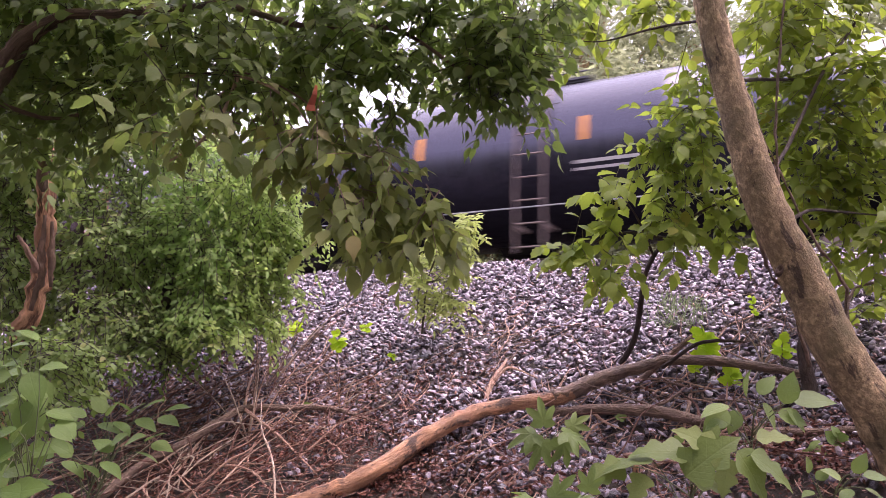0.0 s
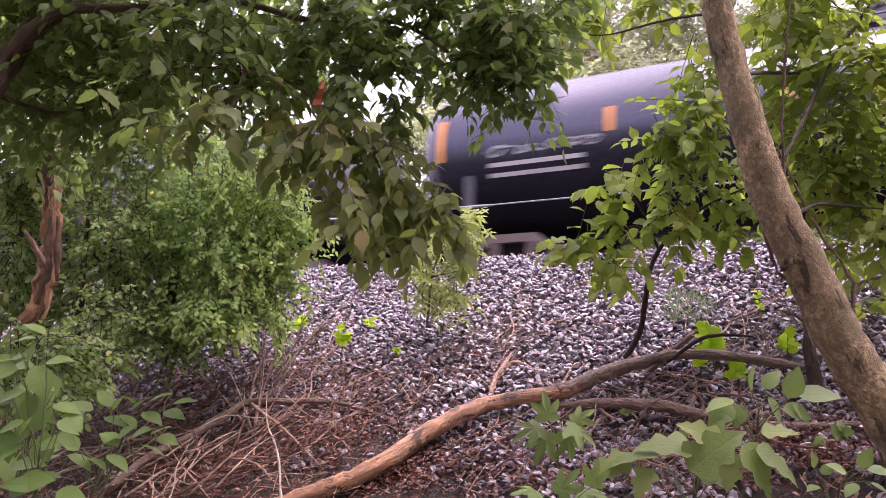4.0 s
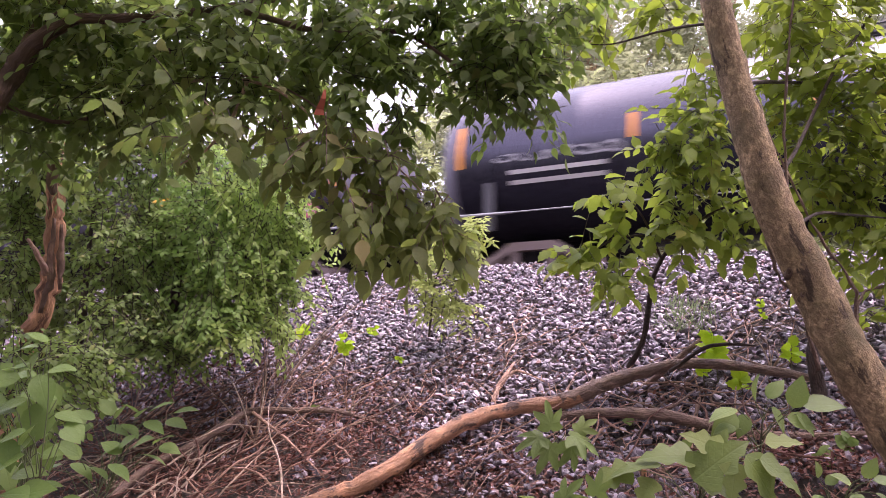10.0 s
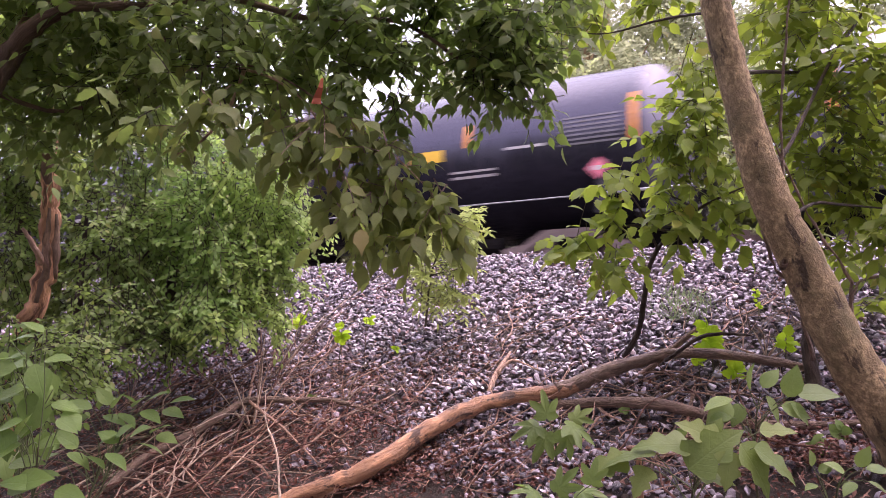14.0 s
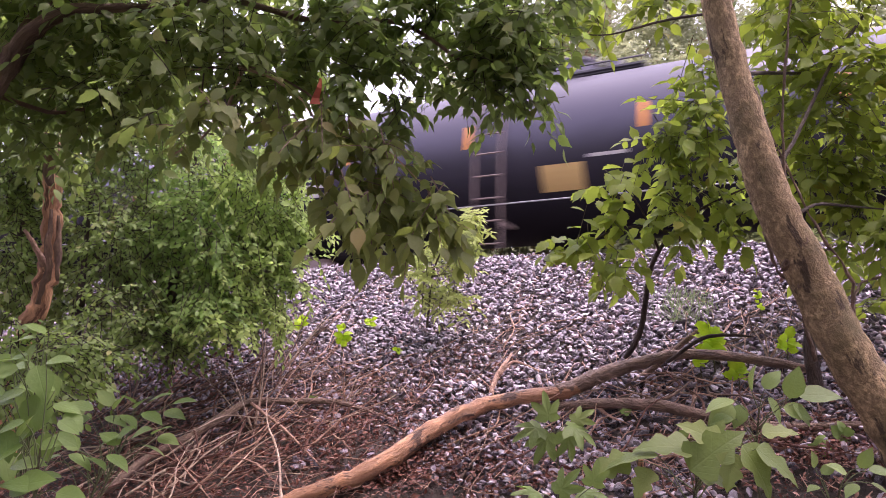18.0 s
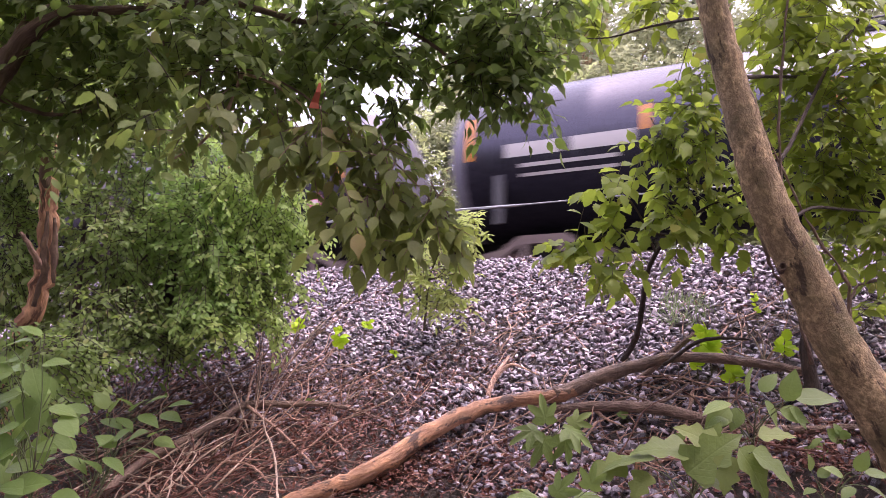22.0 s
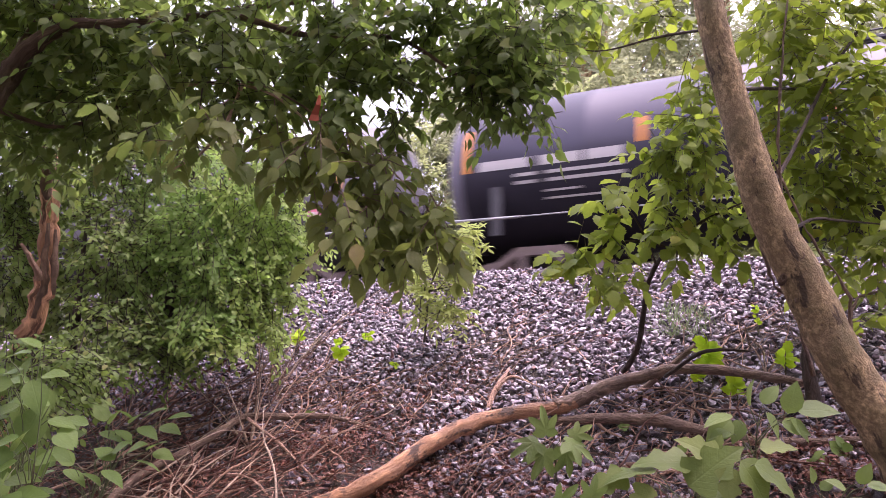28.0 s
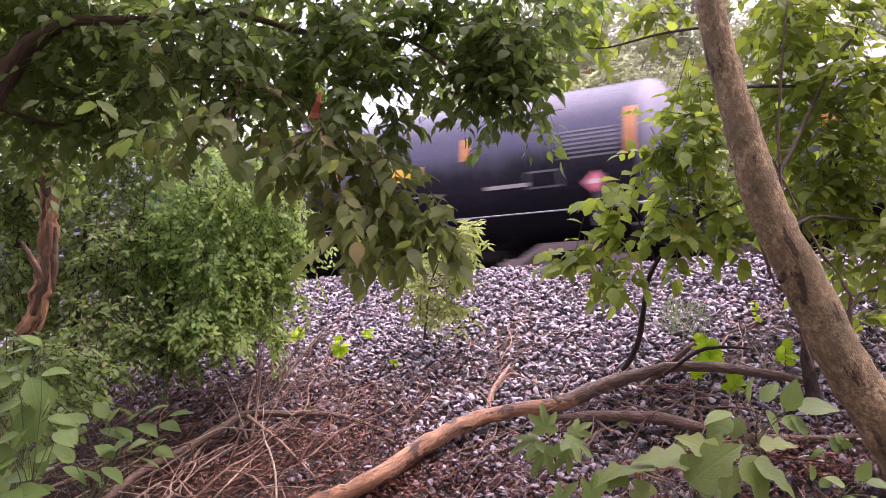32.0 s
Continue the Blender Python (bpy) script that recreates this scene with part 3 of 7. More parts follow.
def leaf_objects(parent, base, P, W, U, S, picks, shape_name, mat_name):
    """Single leaves as parts of a plant."""
    me = leaf_mesh(shape_name, mat_name)
    base = Vector(base)
    for i in picks:
        x = Vector(W[i]).normalized()
        y = Vector(U[i]).cross(x).normalized()
        z = x.cross(y)
        rot = Matrix((x, y, z)).transposed().to_4x4()
        part("leaf", me, parent, "", Matrix.Translation(Vector(P[i]) - base) @ rot @ Matrix.Diagonal((S[i], S[i], S[i], 1)))


def foliage(plant, base, clumps, leaf, mat_name, seed, per=9, droop=0.5, reach=0.34, shape_name="leaf", singles=120, twig="stem", spread=0.9, near=(0, 0, 1.4), twig_radius=0.0035, dense=1.0, face=(0, -0.35, 0.9)):
    """The crown of a plant: twigs, the nearest leaves as parts of their own, the rest as one mesh."""
    rng = np.random.default_rng(seed)
    P, W, U, S, lines = sprays(rng, [(c, r, n * dense) for c, r, n in clumps], leaf, per, droop, reach, spread, face)
    tagged(part("twig", twig_mesh("twig", lines, base, M[twig], twig_radius), plant), kind="stuff")
    order = np.argsort(np.linalg.norm(P - np.array(near), axis=1))
    picks, rest = order[:singles], order[singles:]
    leaf_objects(plant, base, P, W, U, S, picks, shape_name, mat_name)
    v, f = lay_leaves(P[rest] - np.array(base), W[rest], U[rest], S[rest], SHAPES[shape_name])
    tagged(part("crown", mesh_from_arrays("crown", v, f, M[mat_name]), plant), kind="stuff")


# ---------------------------------------------------------------- ground
def build_ground():
    us = [-2500, -400, -120, -60, -40] + [-30 + 0.5 * i for i in range(91)] + [30, 60, 120, 400, 2500]
    vs = [-2500, -300, -60, -25, -12, -6, -3, -1] + [0.25 * i for i in range(27)] + [6.72, 7, 8, 9, 10, 11, 12, 13, 14, 15.6, 17, 18.5, 20, 24, 35, 60, 150, 600, 2500]
    sh = Shape()
    verts = []
    for v in vs:
        for u in us:
            lump = 0.0
            if -25 < u < 15 and -8 < v < 7:
                lump = 0.10 * noise.noise((u * 0.7, v * 0.7, 0)) + 0.04 * noise.noise((u * 2.3, v * 2.3, 5))
                lump *= 1.0 if v < 1.5 else 0.25
            verts.append(tuple(place(u, v, float(bank(v)) + lump)))
    w = len(us)
    faces = [(j * w + i, j * w + i + 1, (j + 1) * w + i + 1, (j + 1) * w + i) for j in range(len(vs) - 1) for i in range(w - 1)]
    sh.add(verts, faces)
    tagged(new("ground", sh.mesh("ground", M["soil"], True)), "damp brown soil with leaf litter below a railway bank", "ground", kind="structure")


build_ground()


# ---------------------------------------------------------------- track
def build_track():
    base = TURN.copy()
    base.translation = place(0, TRACK, RAIL - 0.3)
    tr = thing("railway_track", base, "steel rails on dark timber ties in grey ballast", "railway track", kind="structure")
    for y in (-0.7525, 0.7525):
        s = Shape()
        for x0, x1 in ((-700, -60), (-60, -20), (-20, 20), (20, 60), (60, 700)):
            s.box((x0, y - 0.07, 0.12), (x1, y + 0.07, 0.14)).box((x0, y - 0.012, 0.14), (x1, y + 0.012, 0.26)).box((x0, y - 0.036, 0.26), (x1, y + 0.036, 0.30))
        part("rail", s.mesh("rail", M["steel"]), tr)
    tie = Shape().box((-0.11, -1.3, -0.05), (0.11, 1.3, 0.12)).mesh("tie", M["tie"])
    for i in range(-44, 30):
        part("tie", tie, tr, "", pose(i * 0.55, 0, 0))


build_track()

# ---------------------------------------------------------------- tank cars
PITCH = 18.2                     # from coupler to coupler
HALF, RADIUS, HEAD, AXIS = 8.42, 1.6, 0.64, 2.7
TRUCK = 6.35
CARS = {}


def shell_mesh(colour):
    key = "shell " + colour
    if key not in CARS:
        rows = [(-HALF + HEAD + 0.02, RADIUS - 0.01), (-HALF + HEAD + 0.04, RADIUS + 0.012), (-HALF + HEAD + 0.1, RADIUS)]
        for x in (-5.4, -3.0, 3.0, 5.4):
            rows += [(x - 0.05, RADIUS), (x - 0.03, RADIUS + 0.008), (x + 0.03, RADIUS + 0.008), (x + 0.05, RADIUS)]
        rows += [(HALF - HEAD - 0.1, RADIUS), (HALF - HEAD - 0.04, RADIUS + 0.012), (HALF - HEAD - 0.02, RADIUS - 0.01)]
        CARS[key] = Shape().lathe(rows, 56, "x", (0, 0, AXIS)).mesh("tank", M[colour], True)
    return CARS[key]


def head_mesh(s):
    """The dished end of a tank, on side s."""
    rows = [(s * (HALF - HEAD * (1 - math.cos(math.pi / 2 * i / 9))), max(0.03, (RADIUS - 0.002) * math.sin(math.pi / 2 * i / 9))) for i in range(10)]
    rows.append((s * (HALF - HEAD - 0.03), RADIUS - 0.012))
    return Shape().lathe(rows if s < 0 else rows[::-1], 48, "x", (0, 0, AXIS)).mesh("tank_head", M["head"], True)


def keep(key, make):
    if key not in CARS:
        CARS[key] = make()
    return CARS[key]


def side_frame():
    """Cast truck side: chords, columns and pedestals with open windows, bearings and a spring nest."""
    s = Shape()

    def beam(pts, half):
        for (x0, z0), (x1, z1) in zip(pts, pts[1:]):
            s.add([(x0, -0.08, z0 - half), (x1, -0.08, z1 - half), (x1, -0.08, z1 + half), (x0, -0.08, z0 + half), (x0, 0.08, z0 - half), (x1, 0.08, z1 - half), (x1, 0.08, z1 + half), (x0, 0.08, z0 + half)],
                  [(0, 1, 2, 3), (7, 6, 5, 4), (0, 4, 5, 1), (1, 5, 6, 2), (2, 6, 7, 3), (3, 7, 4, 0)])

    beam([(-1.24, 0.72), (-0.82, 0.8), (-0.45, 1.04), (0.45, 1.04), (0.82, 0.8), (1.24, 0.72)], 0.08)
    beam([(-0.86, 0.62), (-0.42, 0.24), (0.42, 0.24), (0.86, 0.62)], 0.06)
    for x in (-0.36, 0.36):
        s.box((x - 0.06, -0.09, 0.22), (x + 0.06, 0.09, 1.02))
    for x in (-0.89, 0.89):
        s.box((x - 0.16, -0.09, 0.4), (x + 0.16, 0.09, 0.74))
        s.lathe([(-0.2, 0.08), (-0.2, 0.13), (-0.02, 0.15)], 14, "y", (x, 0, 0.46))
    for x in (-0.2, 0, 0.2):
        s.lathe([(0.3, 0.08), (0.36, 0.09), (0.42, 0.08), (0.48, 0.09), (0.55, 0.08)], 10, "z", (x, -0.06, 0))
    return s.mesh("side_frame", M["dusty"])


def wheelset():
    s = Shape()
    s.lathe([(-1.0, 0.08), (1.0, 0.08)], 10, "y")
    for y in (-0.75, 0.75):
        s.lathe([(y - 0.07, 0.16), (y - 0.05, 0.4), (y - 0.07, 0.42), (y - 0.07, 0.455), (y + 0.05, 0.46), (y + 0.07, 0.48), (y + 0.07, 0.2)] if y > 0 else
                [(y - 0.07, 0.2), (y - 0.07, 0.48), (y - 0.05, 0.46), (y + 0.07, 0.455), (y + 0.07, 0.42), (y + 0.05, 0.4), (y + 0.07, 0.16)], 24, "y")
    return s.mesh("wheelset", M["wheel"])


def bent_patch(x0, x1, low, high, lift=0.008):
    """A sheet on the tank's near flank, from low to high metres along the skin above its mid height."""
    s = Shape()
    rows = 5
    for i in range(rows):
        a = (low + (high - low) * i / (rows - 1)) / RADIUS
        for k, x in ((0, x0), (1, x1)):
            s.v.append((x, -(RADIUS + lift) * math.cos(a), AXIS + (RADIUS + lift) * math.sin(a)))
    s.count = len(s.v)
    s.f = [(2 * i, 2 * i + 1, 2 * i + 3, 2 * i + 2) for i in range(rows - 1)]
    return s


def ladder():
    s = Shape()
    for x in (-0.26, 0.26):
        s.tube([(x, -1.72, 0.75), (x, -1.72, 2.6), (x, -1.55, 3.4), (x, -1.05, 4.15), (x, -0.8, 4.45)], 0.025, 6)
        s.box((x - 0.03, -1.72, 1.2), (x + 0.03, -1.1, 1.26))
    for i in range(9):
        z = 0.85 + 0.42 * i
        y = -1.72 if z < 2.6 else -1.72 + (z - 2.6) * 0.42 if z < 3.5 else -1.34 + (z - 3.5) * 0.62
        s.tube([(-0.26, y, z), (0.26, y, z)], 0.018, 5)
    return s.mesh("ladder", M["dusty"])


def roof_platform():
    s = Shape()
    z = AXIS + RADIUS - 0.03
    s.box((-1.5, -0.6, z), (1.5, -0.5, z + 0.04)).box((-1.5, -0.46, z), (1.5, -0.36, z + 0.04)).box((-1.5, 0.36, z), (1.5, 0.46, z + 0.04)).box((-1.5, 0.5, z), (1.5, 0.6, z + 0.04))
    for y in (-0.6, 0.6):
        for x in (-1.5, 0, 1.5):
            s.tube([(x, y, z - 0.25), (x, y, z + 0.14)], 0.02, 5)
        s.tube([(-1.5, y, z + 0.14), (1.5, y, z + 0.14)], 0.02, 5)
    return s.mesh("roof_platform", M["post"])


def manway():
    z = AXIS + RADIUS
    s = Shape().lathe([(z - 0.1, 0.5), (z + 0.3, 0.5), (z + 0.31, 0.56), (z + 0.36, 0.56), (z + 0.42, 0.3)], 20, "z")
    s.lathe([(z - 0.1, 0.16), (z + 0.34, 0.16)], 12, "z", (0.8, 0, 0)).lathe([(z - 0.1, 0.12), (z + 0.26, 0.12)], 12, "z", (-0.85, 0, 0))
    return s.mesh("manway", M["head"])


def end_gear(s):
    """Draft sill, coupler, end platform and corner posts for the end on side s."""
    def X(a, b):
        return (min(a * s, b * s), max(a * s, b * s))
    sill = Shape()
    x0, x1 = X(5.0, 8.64)
    sill.box((x0, -0.35, 0.78), (x1, 0.35, 1.16))
    x0, x1 = X(6.1, 6.6)
    sill.box((x0, -0.8, 0.9), (x1, 0.8, 1.12))
    plat, steps = Shape(), []
    x0, x1 = X(7.65, 8.7)
    plat.box((x0, -1.5, 1.24), (x1, 1.5, 1.30))
    for y in (-1.5, 1.5):
        st = Shape().tube([(x0 + 0.03, y, 1.26), (x0 + 0.03, y, 0.56), (x1 - 0.03, y, 0.56), (x1 - 0.03, y, 1.26)], 0.022, 5)
        steps.append(("step", st.mesh("step", M["running"])))
    bar = Shape().tube([(6.6 * s, -1.66, 1.57), (7.75 * s, -1.64, 1.59), (8.7 * s, -1.52, 1.61)], 0.026, 6)
    post = Shape()
    x0, x1 = X(7.0, 7.16)
    post.box((x0, -1.52, 1.30), (x1, -1.44, 2.28))
    far_post = Shape().box((x0, 1.44, 1.30), (x1, 1.52, 2.28))
    grab = Shape().tube([(8.68 * s, -1.45, 1.26), (8.68 * s, -1.45, 2.1), (8.68 * s, -0.4, 2.1)], 0.02, 5)
    far_grab = Shape().tube([(8.68 * s, 1.45, 1.26), (8.68 * s, 1.45, 2.1), (8.68 * s, 0.4, 2.1)], 0.02, 5)
    ladder_end = Shape()
    for y in (-1.3, -0.9):
        ladder_end.tube([(8.62 * s, y, 1.2), (8.62 * s, y, 2.75)], 0.028, 6)
    for k in range(5):
        ladder_end.tube([(8.62 * s, -1.3, 1.45 + 0.3 * k), (8.62 * s, -0.9, 1.45 + 0.3 * k)], 0.018, 5)
    brake = Shape().lathe([(8.58 * s, 0.27), (8.61 * s, 0.29), (8.64 * s, 0.27), (8.64 * s, 0.22), (8.58 * s, 0.22), (8.58 * s, 0.268)], 18, "x", (0, 0.45, 2.1)).box((min(8.3 * s, 8.6 * s), 0.38, 1.2), (max(8.3 * s, 8.6 * s), 0.52, 2.1))
    coup = Shape()
    x0, x1 = X(8.5, 8.98)
    coup.box((x0, -0.12, 0.78), (x1, 0.12, 0.98))
    x0, x1 = X(8.9, 9.095)
    coup.box((x0, -0.2, 0.7), (x1, 0.2, 1.06))
    cylinder = Shape().lathe([(5.0 * s, 0.02), (5.0 * s, 0.16), (4.4 * s, 0.16), (4.4 * s, 0.02)], 14, "x", (0, -0.75, 0.95))
    return [("draft_sill", sill.mesh("draft_sill", M["running"])), ("end_platform", plat.mesh("end_platform", M["post"])),
            ("corner_post", post.mesh("corner_post", M["post"])), ("corner_post", far_post.mesh("corner_post", M["post"])), ("grab_iron", grab.mesh("grab_iron", M["running"])), ("grab_iron", far_grab.mesh("grab_iron", M["running"])), ("end_ladder", ladder_end.mesh("end_ladder", M["running"])), ("hand_brake", brake.mesh("hand_brake", M["running"])), ("end_rail", bar.mesh("end_rail", M["galv"])), ("air_cylinder", cylinder.mesh("air_cylinder", M["running"])), ("coupler", coup.mesh("coupler", M["wheel"]))] + steps


def handrail(side):
    return Shape().tube([(-7.1, side * 1.68, RAILING), (7.1, side * 1.68, RAILING)], 0.014, 6).mesh("handrail", M["galv"])


def rail_bracket(side):
    return Shape().tube([(0, side * 1.68, RAILING), (0, side * 1.16, RAILING + 0.1)], 0.018, 5).mesh("bracket", M["running"])


def outlet():
    s = Shape().lathe([(0.75, 0.12), (0.8, 0.2), (1.2, 0.24)], 14, "z").box((-0.5, -0.3, 0.98), (0.5, 0.3, 1.16))
    return s.mesh("bottom_outlet", M["running"])


RAILING = 1.57


def graffiti(seed, x0, x1, low, high, mat):
    """Broad, uneven spray-painted loops, each one ribbon of paint."""
    rng, loops = random.Random(seed), []
    n = max(4, int((x1 - x0) / 0.24))
    for i in range(n):
        cx = x0 + (x1 - x0) * (i + 0.5) / n + rng.uniform(-0.08, 0.08)
        mid, tall = (low + high) / 2 + rng.uniform(-0.12, 0.12) * (high - low), rng.uniform(0.28, 0.46) * (high - low)
        a, s, m = rng.uniform(0, 6), Shape(), 14
        span, squash, lean = rng.uniform(4.0, 6.2), rng.uniform(0.11, 0.21), rng.uniform(0.85, 1.25)
        for k in range(m):
            t = a + span * k / (m - 1)
            w = rng.uniform(0.34, 0.6) if mat == "spray_tan" else rng.uniform(0.16, 0.3)
            for r in (1 - w, 1 + w):
                h = (mid + tall * r * math.sin(t * lean)) / RADIUS
                s.v.append((cx + squash * r * math.cos(t), -(RADIUS + 0.012 + 0.0006 * i) * math.cos(h), AXIS + (RADIUS + 0.012 + 0.0006 * i) * math.sin(h)))
        s.count, s.f = 2 * m, [(2 * k, 2 * k + 1, 2 * k + 3, 2 * k + 2) for k in range(m - 1)]
        loops.append(s.mesh("graffiti_stroke", M[mat]))
    return loops


# each car's paint, description, ladder place and markings (from, to, low, high along the flank, material)
TAIL = ((-6.76, -5.54, -0.20, 0.00, "spray"), (-5.43, -4.60, -0.20, 0.00, "spray"), (-6.65, -4.87, -0.40, -0.32, "white"), (-6.65, -4.87, -0.59, -0.51, "white"))
DATA = tuple((6.37, 7.44, 0.28 - 0.08 * i, 0.317 - 0.08 * i, "data_grey") for i in range(7))
BOX = ((5.76, 6.42, -0.38, -0.34, "data_grey"), (5.76, 6.42, -0.66, -0.62, "data_grey"), (5.76, 5.80, -0.62, -0.38, "data_grey"), (6.38, 6.42, -0.62, -0.38, "data_grey"), (6.76, 7.31, -0.97, -0.52, "red"))
SIGN, SIGN_FORE = ((2.13, 3.05, -0.21, 0.04, "sign_yellow"),), ((4.65, 5.56, -0.23, 0.04, "sign_yellow"),)
LINES = ((0.55, 1.66, -0.60, -0.53, "white"), (2.94, 3.66, -0.58, -0.52, "white"))
PAIR = ((4.21, 5.10, -0.47, -0.43, "white"), (4.21, 5.10, -0.58, -0.53, "white"))
MID_PAIR = ((1.44, 2.66, -0.41, -0.35, "white"), (1.44, 2.66, -0.53, -0.48, "white"))
BLACK, FADED = "glossy black tank car with yellow reflective strips", "faded black tank car with yellow reflective strips"


def car_row(colour, label, ladder_at, *sets):
    return colour, label, ladder_at, [m for s in sets for m in s]


